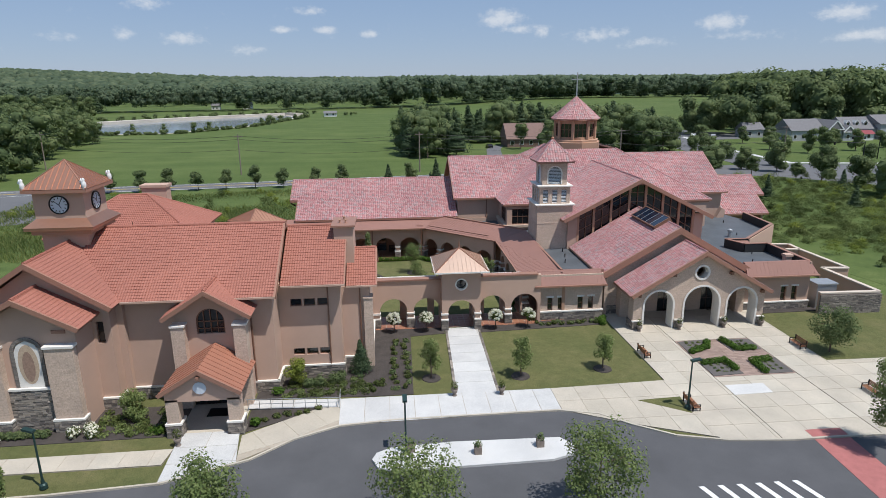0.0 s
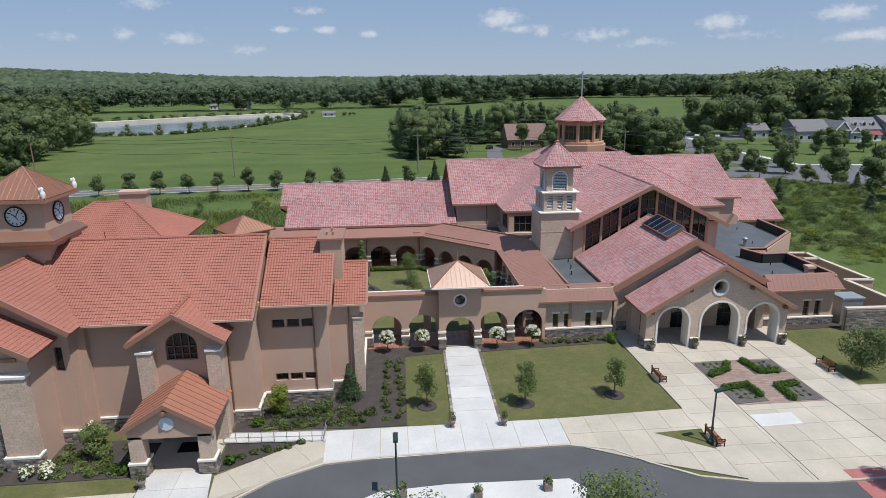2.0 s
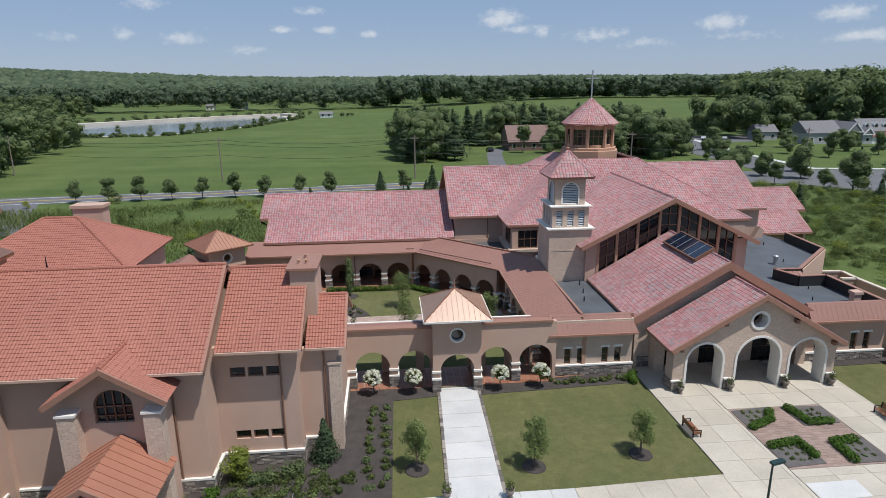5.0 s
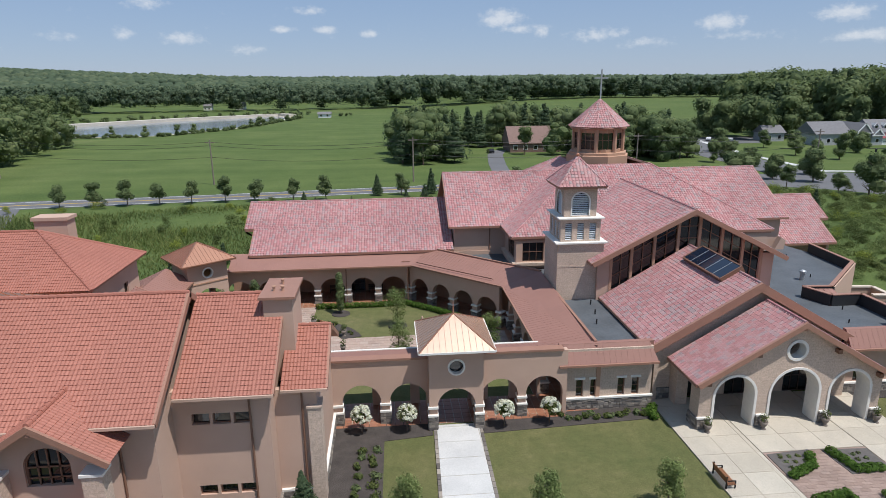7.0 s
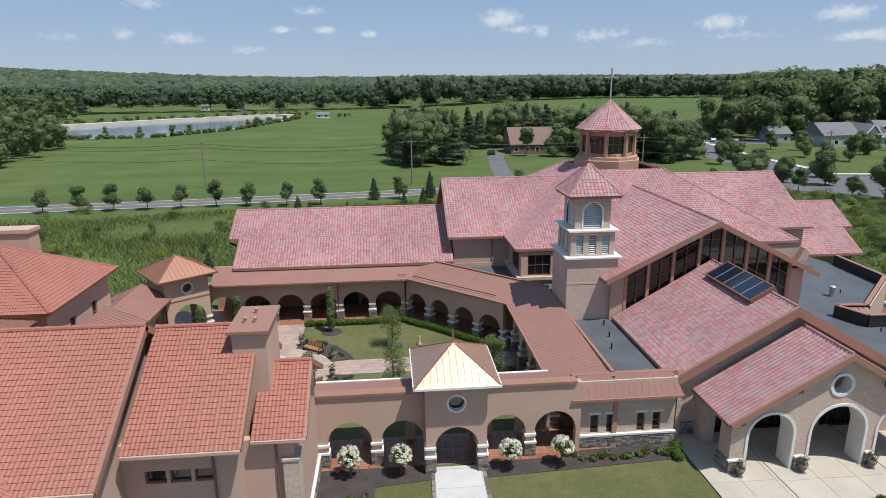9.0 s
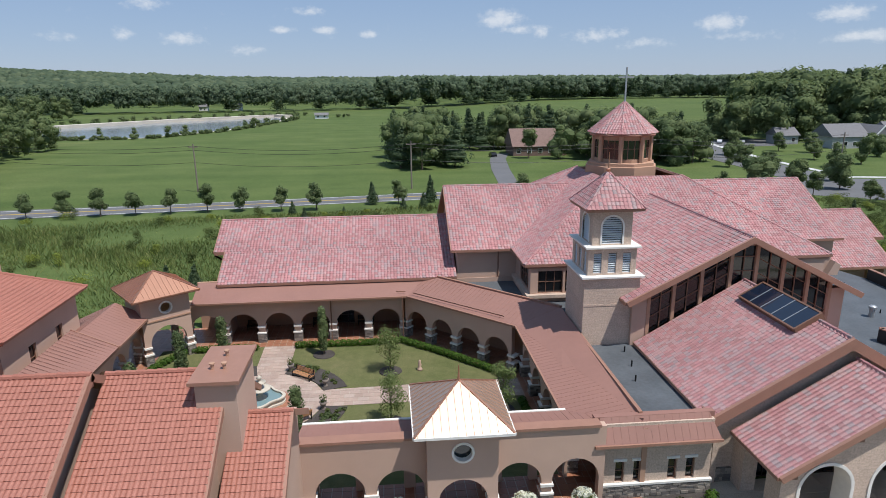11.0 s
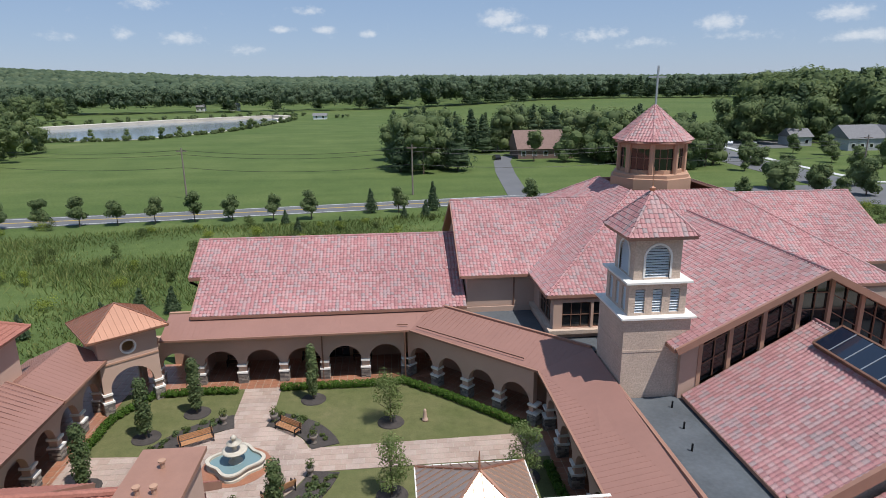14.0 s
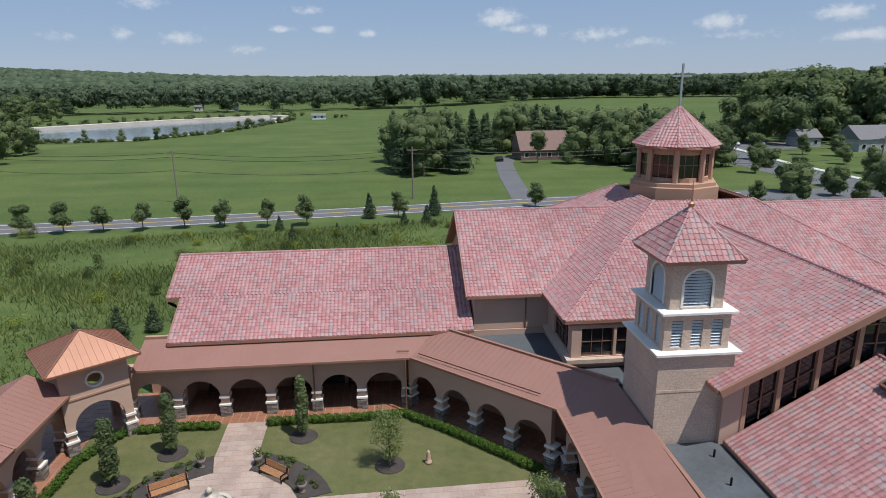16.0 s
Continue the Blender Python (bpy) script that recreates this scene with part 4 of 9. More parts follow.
# gabled porch with three arches
PRZ, PEZ, PX, PY0, PY1 = 8.02, 3.75, 7.25, 54.75, 59.35
PC = 30.3
porch = thing("porch", "block entrance porch with three white arches and rose tile gable", "porch", (PC, 57, 0))
pr = part("roof", Shape().beam((PC, PY0, PRZ - 0.3), (PC, PY1, PRZ - 0.3), 0.3, 0.3), FASCIA, porch)
psl = (PRZ - PEZ) / PX
pl = [(PC - PX, PY1, PEZ), (PC - PX, PY0, PEZ), (PC, PY0, PRZ), (PC, PY1, PRZ)]
pset = near_tiles(pr, pl, PINK, range(0, 20), range(1, 14))
tile_roof(pr, pl, PINK, skip=pset)
tile_roof(pr, [(PC + PX, PY0, PEZ), (PC + PX, PY1, PEZ), (PC, PY1, PRZ), (PC, PY0, PRZ)], PINK)
caps(pr, [((PC, PY0, PRZ), (PC, PY1, PRZ))], PINK)
rk = Shape()
for sx in (-1, 1):
    rk.beam((PC, PY0 - 0.06 + sx * 0.006, PRZ + 0.06), (PC + sx * PX, PY0 - 0.06 + sx * 0.006, PEZ + 0.06), 0.2, 0.36)
    rk.beam((PC + sx * PX, PY0, PEZ + 0.03), (PC + sx * PX, PY1, PEZ + 0.03), 0.14, 0.2)
part("rake_board", rk, FASCIA, pr)
ARCHES = ((24.65, 27.6, 2.55), (28.75, 32.35, 2.55), (33.2, 36.2, 2.55))
PL, PR_ = 23.55, 37.05
pw = Shape()
pw.wall((PL, 55.2), 0, 0, PR_ - PL, 0, [(0, PRZ - psl * (PC - PL) - 0.2), (PC - PL, PRZ - 0.25), (PR_ - PL, PRZ - psl * (PR_ - PC) - 0.2)],
        [("arch", a - PL, b - PL, 0, s) for a, b, s in ARCHES] + [("round", PC - PL, 5.8, 0.68)], 1.25)
pw.box(PL, 56.45, 3.0, PL + 0.5, 59.8, 3.5).box(PR_ - 0.5, 56.45, 3.0, PR_, 59.8, 3.5)
pw.box(PL, 58.6, 0, PL + 0.9, 59.8, 3.3).box(PR_ - 0.9, 58.6, 0, PR_, 59.8, 3.3)
part("wall", pw, BLOCK, porch)
jm, ab = Shape(), Shape()
for a, b, s in ARCHES:
    ab.arch_band((0, 55.2), 0, a, b, s, 0.16, 0.05, sill=0.0, deep=0.02)
    # white lining of the arch
    c, r = (a + b) / 2, (b - a) / 2
    pts = [(a, 0.0)] + [(c - r * math.cos(math.pi * i / 18), s + r * math.sin(math.pi * i / 18)) for i in range(19)] + [(b, 0.0)]
    for (x0, z0), (x1, z1) in zip(pts, pts[1:]):
        dx, dz = c - (x0 + x1) / 2, (s if (z0 + z1) / 2 > s else (z0 + z1) / 2) - (z0 + z1) / 2
        n_ = Vector((dx, 0, dz)).normalized() * 0.03
        jm.extrude([(x0, 55.16, z0), (x1, 55.16, z1), (x1, 56.48, z1), (x0, 56.48, z0)], n_)
part("arch_lining", jm, TRIM, porch, "white arch lining")
part("arch_trim", ab, TRIM, porch, "white arch surround")
part("window_ring", Shape().ring((0, 55.2), 0, PC, 5.8, 0.6, 0.2, 0.06, deep=0.7), TRIM, porch, "white round window surround")
part("ceiling", Shape().box(PL + 1.3, 56.5, 4.3, PR_ - 1.3, 59.7, 4.36), BROWN_FRAME, porch)
sb = Shape()
for a, b in ((PL - 0.08, 24.45), (27.8, 28.55), (32.55, 33.0), (36.4, PR_ + 0.08)):
    sb.box(a, 55.06, 0, b, 55.2, 0.95)
sb.box(PL - 0.12, 55.2, 0, PL, 56.45, 0.95).box(PR_, 55.2, 0, PR_ + 0.12, 56.45, 0.95)
part("stone_base", sb, STONE, porch)
tb = Shape()
for a, b in ((PL - 0.12, 24.45), (27.8, 28.55), (32.55, 33.0), (36.4, PR_ + 0.12)):
    tb.box(a, 55.0, 0.95, b, 55.21, 1.06)
part("base_cap", tb, TRIM, porch)
br = Shape()
for x in (PC - 6.3, PC - 2.9, PC + 2.9, PC + 6.3):
    z = PRZ - psl * abs(x - PC) - 0.45
    br.box(x - 0.14, 54.8, z - 0.3, x + 0.14, 55.2, z)
part("bracket", br, BROWN_FRAME, porch)
for x in (AX - 4.4, AX, AX + 4.4):
    lamp_ = Shape().box(x - 0.12, 59.5, 2.9, x + 0.12, 59.75, 3.5)
    part("wall_lamp", lamp_, IRON, porch)

# skylight on the narthex ridge
sk = thing("skylight", "dark glass roof skylight in a brown metal frame", "skylight", (28.9, 65.2, 9.2))
u_ = Vector((NX, 0, NRZ - NEZ)).normalized()
n_ = Vector((-u_.z, 0, u_.x))
c0 = Vector((AX - 1.4, 62.2, NRZ - 1.4 * 0.58)) + n_ * 0.02
fr = Shape()
L_, W_ = 6.2, 1.95
q = [c0, c0 + Vector((0, L_, 0)), c0 + Vector((0, L_, 0)) + u_ * W_, c0 + u_ * W_]
for a, b in zip(q, q[1:] + q[:1]):
    fr.beam(a + n_ * 0.36, b + n_ * 0.36, 0.12, 0.6, up=n_)
part("frame", fr, BROWN_FRAME, sk)
for i in range(5):
    y0 = L_ * i / 5
    a = c0 + Vector((0, y0 + 0.05, 0)) + n_ * 0.28 + u_ * 0.05
    part("pane", Shape().extrude([a, a + Vector((0, L_ / 5 - 0.1, 0)), a + Vector((0, L_ / 5 - 0.1, 0)) + u_ * (W_ - 0.1), a + u_ * (W_ - 0.1)], n_ * 0.04), SOLAR, sk)
    if i:
        part("bar", Shape().beam(c0 + Vector((0, y0, 0)) + n_ * 0.34, c0 + Vector((0, y0, 0)) + n_ * 0.34 + u_ * W_, 0.07, 0.1, up=n_), GALV, sk)

# ---- bell tower ----
BX0, BX1, BY0, BY1 = 17.55, 21.85, 71.1, 75.6
bt = thing("bell_tower", "square tan bell tower with louvers and rose tile pyramid roof", "tower", ((BX0 + BX1) / 2, 73.3, 0))
part("shaft", Shape().box(BX0, BY0, 0, BX1, BY1, 9.66), BLOCK, bt)
part("band", Shape().box(BX0 - 0.025, BY0 - 0.025, 7.45, BX1 + 0.025, BY1 + 0.025, 7.6), BLOCK, bt)
mx0, mx1, my0, my1 = BX0 + 0.3, BX1 - 0.3, BY0 + 0.3, BY1 - 0.3
mid = Shape()
mh = [("rect", s, s + 0.62, 9.95, 11.5) for s in (0.42, 1.54, 2.66)]
mid.wall((mx0, my0), 0, 0, mx1 - mx0, 9.6, 12.0, mh, 0.25)
mid.wall((mx0, my1), -90, 0, my1 - my0, 9.6, 12.0, [("rect", s, s + 0.62, 9.95, 11.5) for s in (0.5, 1.64, 2.78)], 0.25)
mid.wall((mx1, my0), 90, 0, my1 - my0, 9.6, 12.0, [], 0.25)
mid.wall((mx1, my1), 180, 0, mx1 - mx0, 9.6, 12.0, [], 0.25)
part("middle_stage", mid, BLOCK, bt)
tx0, tx1, ty0, ty1 = BX0 + 0.65, BX1 - 0.65, BY0 + 0.65, BY1 - 0.65
tp = Shape()
tp.wall((tx0, ty0), 0, 0, tx1 - tx0, 12.0, 14.75, [("arch", 0.72, 2.28, 12.12, 13.42)], 0.25)
tp.wall((tx0, ty1), -90, 0, ty1 - ty0, 12.0, 14.75, [("arch", 0.82, 2.38, 12.12, 13.42)], 0.25)
tp.wall((tx1, ty0), 90, 0, ty1 - ty0, 12.0, 14.75, [], 0.25)
tp.wall((tx1, ty1), 180, 0, tx1 - tx0, 12.0, 14.75, [], 0.25)
part("belfry", tp, BLOCK, bt)


def louvers(o, ang, a, b, z0, z1, arch=0.0):
    d = Vector((math.cos(radians(ang)), math.sin(radians(ang)), 0))
    back = Vector((-d.y, d.x, 0))
    o = Vector((o[0], o[1], 0))
    s = Shape()
    n = int((z1 + arch - z0) / 0.17)
    for i in range(n):
        z = z0 + 0.17 * i
        a2, b2 = a, b
        if z > z1:
            h = (b - a) / 2 * math.sqrt(max(0, 1 - ((z - z1) / arch) ** 2))
            a2, b2 = (a + b) / 2 - h, (a + b) / 2 + h
        if b2 - a2 < 0.1:
            continue
        p, q = o + d * a2 + back * 0.06 + Vector((0, 0, z)), o + d * b2 + back * 0.06 + Vector((0, 0, z))
        s.extrude([p, q, q + back * 0.1 + Vector((0, 0, 0.08)), p + back * 0.1 + Vector((0, 0, 0.08))], Vector((0, 0, 0.02)))
    lv = part("louver", s, LOUVER, bt, "pale grey slatted louver")
    part("backing", Shape().extrude([o + d * a + back * 0.22 + Vector((0, 0, z0)), o + d * b + back * 0.22 + Vector((0, 0, z0)), o + d * b + back * 0.22 + Vector((0, 0, z1 + arch)), o + d * a + back * 0.22 + Vector((0, 0, z1 + arch))], back * 0.02), IRON, lv)


for s in (0.42, 1.54, 2.66):
    louvers((mx0, my0), 0, s, s + 0.62, 9.95, 11.5)
for s in (0.5, 1.64, 2.78):
    louvers((mx0, my1), -90, s, s + 0.62, 9.95, 11.5)
louvers((tx0, ty0), 0, 0.72, 2.28, 12.12, 13.42, 0.78)
louvers((tx0, ty1), -90, 0.82, 2.38, 12.12, 13.42, 0.78)
tr_ = Shape()
tr_.arch_band((tx0, ty0), 0, 0.72, 2.28, 13.42, 0.13, 0.05, sill=12.12)
tr_.arch_band((tx0, ty1), -90, 0.82, 2.38, 13.42, 0.13, 0.05, sill=12.12)
part("arch_trim", tr_, TRIM, bt)
for z, g0 in ((9.68, 0.2), (11.9, -0.08)):
    part("cornice", Shape().box(BX0 - g0 - 0.05, BY0 - g0 - 0.05, z, BX1 + g0 + 0.05, BY1 + g0 + 0.05, z + 0.12).box(BX0 - g0 + 0.12, BY0 - g0 + 0.12, z - 0.07, BX1 + g0 - 0.12, BY1 + g0 - 0.12, z), TRIM, bt, "white stone cornice")
bc = ((BX0 + BX1) / 2, (BY0 + BY1) / 2)
bh = 2.22
be = [(bc[0] - bh, bc[1] - bh, 14.85), (bc[0] + bh, bc[1] - bh, 14.85), (bc[0] + bh, bc[1] + bh, 14.85), (bc[0] - bh, bc[1] + bh, 14.85)]
bap = (bc[0], bc[1], 17.3)
brf = part("roof", Shape().box(bc[0] - bh + 0.05, bc[1] - bh + 0.05, 14.65, bc[0] + bh - 0.05, bc[1] + bh - 0.05, 14.83), FASCIA, bt)
for p, q in zip(be, be[1:] + be[:1]):
    tile_roof(brf, [p, q, bap], PINK, thick=0.1)
caps(brf, [(p, bap) for p in be], PINK, 0.11)
part("finial", Shape().lathe(*bc, [(0.12, 17.25), (0.2, 17.5), (0.05, 17.6), (0.03, 18.4), (0.01, 18.8)], 8), COPPER, bt)

# ---- flat roofs beside the narthex ----
flat_l = thing("flat_roof_hall", "low block-faced link with a grey flat roof and copper mansard edge", "building", (18, 62, 0))
part("roof", Shape().box(17.2, 59.3, 4.1, AX - 7.5, 71.0, 4.3), GREY_ROOF, flat_l, "grey flat roof")
part("upstand", Shape().box(21.55, 59.6, 4.3, 21.75, 70.2, 4.62), BLACK_ROOF, flat_l)
fw = Shape()
CW = [(0.95, 1.5), (2.05, 2.6), (4.15, 4.7), (5.25, 5.8)]
fw.wall((14.95, 58.9), 0, 0, 6.75, 0, 4.9, [("rect", a, b, 1.05, 2.45) for a, b in CW], 0.4)
part("wall", fw, BLOCK, flat_l)
for a, b in CW:
    window(flat_l, (14.95, 58.9), 0, a, b, 1.05, 2.45, bars=(1, 2))
    part("lintel", Shape().box(14.95 + a - 0.12, 58.84, 2.45, 14.95 + b + 0.12, 58.94, 2.62), TRIM, flat_l)
part("stone_base", Shape().box(14.9, 58.76, 0, 21.75, 58.9, 0.9), STONE, flat_l)
part("base_cap", Shape().box(14.86, 58.7, 0.9, 21.8, 58.91, 1.03), TRIM, flat_l)
ms = part("mansard", Shape().box(14.6, 59.2, 4.9, 21.8, 59.6, 5.22), METAL_ROOF, flat_l, "copper standing seam mansard")
seam_roof(ms, [(14.45, 58.35, 3.85), (21.95, 58.35, 3.85), (21.45, 59.2, 5.2), (14.9, 59.2, 5.2)], mat=METAL_ROOF)
seam_roof(ms, [(21.95, 58.35, 3.85), (21.95, 60.2, 3.85), (21.45, 59.9, 5.2), (21.45, 59.2, 5.2)], mat=METAL_ROOF)
part("gutter", Shape().box(14.42, 58.26, 3.74, 21.98, 58.38, 3.9), FASCIA, flat_l)
for x, y in ((20.0, 67.2), (19.4, 65.0), (20.4, 69.6)):
    part("vent_pipe", Shape().tube((x, y, 4.3), (x, y, 4.75), 0.06), IRON, flat_l)

flat_r = thing("flat_roof_annex", "low tan annex with dark flat roofs, parapets and copper edge", "building", (43, 68, 0))
part("roof", Shape().slab([(37.3, 59.6), (44.3, 59.6), (44.3, 67.0), (41.6, 67.0), (41.0, 69.4), (43.2, 69.2), (50.8, 76.6), (51.3, 84.0), (50.5, 87.5), (37.3, 87.5)], 4.0, 4.25), GREY_ROOF, flat_r, "grey flat roof")
PARA = [(44.4, 59.5), (44.4, 67.0), (41.6, 67.0), (40.6, 69.5), (43.2, 69.3), (50.9, 76.5), (51.4, 84.0)]
pa, cp_ = Shape(), Shape()
for (ax, ay), (bx, by) in zip(PARA, PARA[1:]):
    pa.beam((ax, ay, 5.26), (bx, by, 5.26), 0.3, 1.1)
    cp_.beam((ax, ay, 5.34), (bx, by, 5.34), 0.36, 0.075)
part("parapet", pa, BLACK_ROOF, flat_r, "black membrane parapet")
part("coping", cp_, FASCIA, flat_r, "brown metal coping")
ow = Shape()
ow.wall((37.3, 59.2), 0, 0, 7.3, 0, 4.9, [("rect", 0.9, 1.5, 1.0, 2.6), ("rect", 4.2, 4.8, 1.0, 2.6), ("rect", 5.4, 6.0, 1.0, 2.6)], 0.4)
ow.wall((44.6, 59.2), 90, 0, 7.9, 0, 5.2, [], 0.18)
ow.wall((43.5, 69.15), 43.1, 0, 10.5, 0, 5.2, [], 0.1)
ow.wall((51.1, 76.4), 86.0, 0, 7.6, 0, 5.2, [], 0.1)
part("wall", ow, STUCCO, flat_r)
for a, b in ((0.9, 1.5), (4.2, 4.8), (5.4, 6.0)):
    window(flat_r, (37.3, 59.2), 0, a, b, 1.0, 2.6, bars=(1, 2))
    part("lintel", Shape().box(37.3 + a - 0.12, 59.14, 2.6, 37.3 + b + 0.12, 59.24, 2.76), TRIM, flat_r)
part("stone_base", Shape().box(37.3, 59.06, 0, 44.65, 59.2, 0.85), STONE, flat_r)
part("base_cap", Shape().box(37.3, 59.0, 0.85, 44.7, 59.21, 0.98), TRIM, flat_r)
ms = part("mansard", Shape().box(37.2, 59.45, 4.9, 44.5, 59.8, 5.3), METAL_ROOF, flat_r, "brown standing seam mansard")
seam_roof(ms, [(37.2, 58.55, 3.95), (45.1, 58.55, 3.95), (44.5, 59.45, 5.3), (37.2, 59.45, 5.3)], mat=METAL_ROOF)
seam_roof(ms, [(45.1, 58.55, 3.95), (45.1, 67.2, 3.95), (44.5, 67.2, 5.3), (44.5, 59.45, 5.3)], mat=METAL_ROOF)
seam_roof(ms, [(41.5, 67.5, 4.35), (43.6, 67.5, 4.35), (43.2, 69.1, 5.1), (41.2, 69.3, 5.1)], mat=METAL_ROOF)
part("gutter", Shape().box(37.2, 58.46, 3.84, 45.14, 58.58, 4.0), FASCIA, flat_r)
part("roof_box", Shape().box(43.2, 61.6, 4.25, 43.9, 62.2, 5.15).box(43.1, 61.5, 5.15, 44.0, 62.3, 5.4), STUCCO, flat_r, "tan capped roof vent box")
for x, y, h in ((43.9, 74.3, 0.9),):
    part("roof_vent", Shape().lathe(x, y, [(0.22, 4.2), (0.22, 4.1 + h), (0.32, 4.1 + h), (0.32, 4.3 + h), (0.15, 4.4 + h)], 12), GALV, flat_r, "grey round roof vent")
part("hatch", Shape().extrude([(48.2, 85.6, 4.25), (49.3, 85.6, 4.25), (49.5, 85.6, 5.3), (48.9, 85.6, 5.7)], (0, 0.8, 0)), STUCCO, flat_r, "tan leaning roof hatch")
for x, y in ((42.0, 66.0), (47.5, 82.3), (45.3, 75.0), (40.3, 63.0)):
    part("vent_pipe", Shape().tube((x, y, 4.2), (x, y, 4.6), 0.05), IRON, flat_r)
# walled yard east of the annex
YARD = [(44.7, 57.6), (51.2, 57.4), (51.0, 66.0), (54.0, 65.6), (53.8, 74.2), (52.0, 74.4)]
yard, yc = Shape(), Shape()
for (ax, ay), (bx, by) in list(zip(YARD, YARD[1:])) + [((51.5, 77.2), (54.0, 76.9)), ((54.0, 76.9), (53.8, 74.2))]:
    yard.beam((ax, ay, 2.2), (bx, by, 2.2), 0.3, 2.2)
    yc.beam((ax, ay, 2.35), (bx, by, 2.35), 0.48, 0.15)
yw = solo("yard_wall", yard, STUCCO, "tan stucco yard wall with pale coping", "wall")
part("coping", yc, COPING, yw)
part("stone_face", Shape().extrude([(44.7, 57.3, 0), (51.4, 57.1, 0), (51.4, 57.24, 0), (44.7, 57.44, 0)], (0, 0, 2.1)), STONE, yw)
solo("utility_cabinet", Shape().box(45.4, 58.9, 0, 47.6, 60.6, 2.7).box(45.3, 58.8, 2.7, 47.7, 60.7, 2.82), GALV, "pale grey utility cabinet in the yard", "cabinet")

# ---- front arcade and portal ----
arc = thing("front_arcade", "tan stucco arcade wall with four arches on stone piers", "arcade", (6, 58.4, 0))
AY = 58.4
FA = [(-1.35, 1.42), (2.05, 4.75), (8.75, 11.4), (12.0, 14.75)]
aw = Shape()
aw.wall((-2.3, AY), 0, 0, 7.3, 0, 5.0, [("arch", a + 2.3, b + 2.3, 0, 1.75) for a, b in FA[:2]], 0.5)
aw.wall((8.45, AY), 0, 0, 6.6, 0, 5.15, [("arch", a - 8.45, b - 8.45, 0, 1.8) for a, b in FA[2:]], 0.5)
part("wall", aw, STUCCO, arc)
PIERS = [(-2.05, -1.35), (1.42, 2.05), (11.4, 12.0)]
for x0, x1 in PIERS:
    p = part("pier", Shape().box(x0 - 0.06, AY - 0.16, 0, x1 + 0.06, AY + 0.62, 1.0), STONE, arc, "grey stone pier with white caps")
    part("cap", Shape().box(x0 - 0.1, AY - 0.2, 1.0, x1 + 0.1, AY + 0.66, 1.12).box(x0 - 0.08, AY - 0.14, 1.5, x1 + 0.08, AY + 0.6, 1.66), TRIM, p)
part("coping", Shape().box(-2.3, AY - 0.14, 5.0, 5.0, AY + 0.6, 5.16).box(8.45, AY - 0.14, 5.15, 14.7, AY + 0.6, 5.31), FASCIA, arc, "brown metal coping")
# lean-to metal roof of the gallery behind it, with pale snow guards
ar = part("gallery_roof", Shape().box(-2.3, AY + 0.5, 4.4, 14.8, AY + 0.7, 4.95), METAL_ROOF, arc)
seam_roof(ar, [(5.0, 61.6, 4.35), (-2.3, 61.6, 4.35), (-2.3, AY + 0.5, 4.95), (5.0, AY + 0.5, 4.95)], mat=METAL_ROOF)
seam_roof(ar, [(14.8, 61.6, 4.4), (8.5, 61.6, 4.4), (8.5, AY + 0.5, 5.1), (14.8, AY + 0.5, 5.1)], mat=METAL_ROOF)
part("gutter", Shape().box(-2.3, 61.55, 4.22, 4.6, 61.75, 4.42).box(9.0, 61.55, 4.27, 13.6, 61.75, 4.47), TRIM, arc, "white gutter")
bw = Shape()
bw.wall((-2.3, 61.0), 0, 0, 6.6, 0, 4.3, [("arch", 0.8, 3.0, 0, 1.75), ("arch", 3.7, 5.9, 0, 1.75)], 0.4)
bw.wall((9.3, 61.0), 0, 0, 4.4, 0, 4.3, [("arch", 0.3, 2.0, 0, 1.75), ("arch", 2.5, 4.2, 0, 1.75)], 0.4)
part("inner_wall", bw, STUCCO, arc)

portal = thing("entrance_portal", "tan stucco entrance portal with a round window and copper pyramid roof", "gatehouse", (6.75, 59, 0))
qx0, qx1, qy0, qy1 = 4.8, 8.65, 57.1, 61.6
pw = Shape()
pw.wall((qx0, qy0), 0, 0, qx1 - qx0, 0, 6.25, [("arch", 0.6, 3.3, 0, 1.85), ("round", 1.93, 4.85, 0.55)], 0.5)
pw.wall((qx0, qy1 - 0.4), 0, 0, qx1 - qx0, 0, 6.25, [("arch", 0.6, 3.3, 0, 1.85), ("round", 1.93, 4.85, 0.55)], 0.4)
pw.wall((qx0, qy1 - 0.4), -90, 0, qy1 - qy0 - 0.9, 0, 6.25, [("arch", 0.8, 2.6, 0, 1.8)], 0.4)
pw.wall((qx1, qy0 + 0.5), 90, 0, qy1 - qy0 - 0.9, 0, 6.25, [("arch", 0.8, 2.6, 0, 1.8)], 0.4)
part("wall", pw, STUCCO, portal)
part("window_ring", Shape().ring((qx0, qy0), 0, 1.93, 4.85, 0.5, 0.12, 0.06, deep=0.3), TRIM, portal)
part("round_pane", Shape().ring((qx0, qy0 + 0.3), 0, 1.93, 4.85, 0.0, 0.55, 0.0, deep=0.03), GLASS, portal)
for x0, x1 in ((qx0 - 0.05, qx0 + 0.6), (qx1 - 0.58, qx1 + 0.05)):
    p = part("pier", Shape().box(x0, qy0 - 0.14, 0, x1, qy0 + 0.6, 1.15), STONE, portal, "grey stone pier with white caps")
    part("cap", Shape().box(x0 - 0.05, qy0 - 0.2, 1.15, x1 + 0.05, qy0 + 0.66, 1.28).box(x0 - 0.04, qy0 - 0.12, 1.72, x1 + 0.04, qy0 + 0.6, 1.88), TRIM, p)
ex0, ex1, ey0, ey1 = 4.1, 9.35, 56.3, 62.2
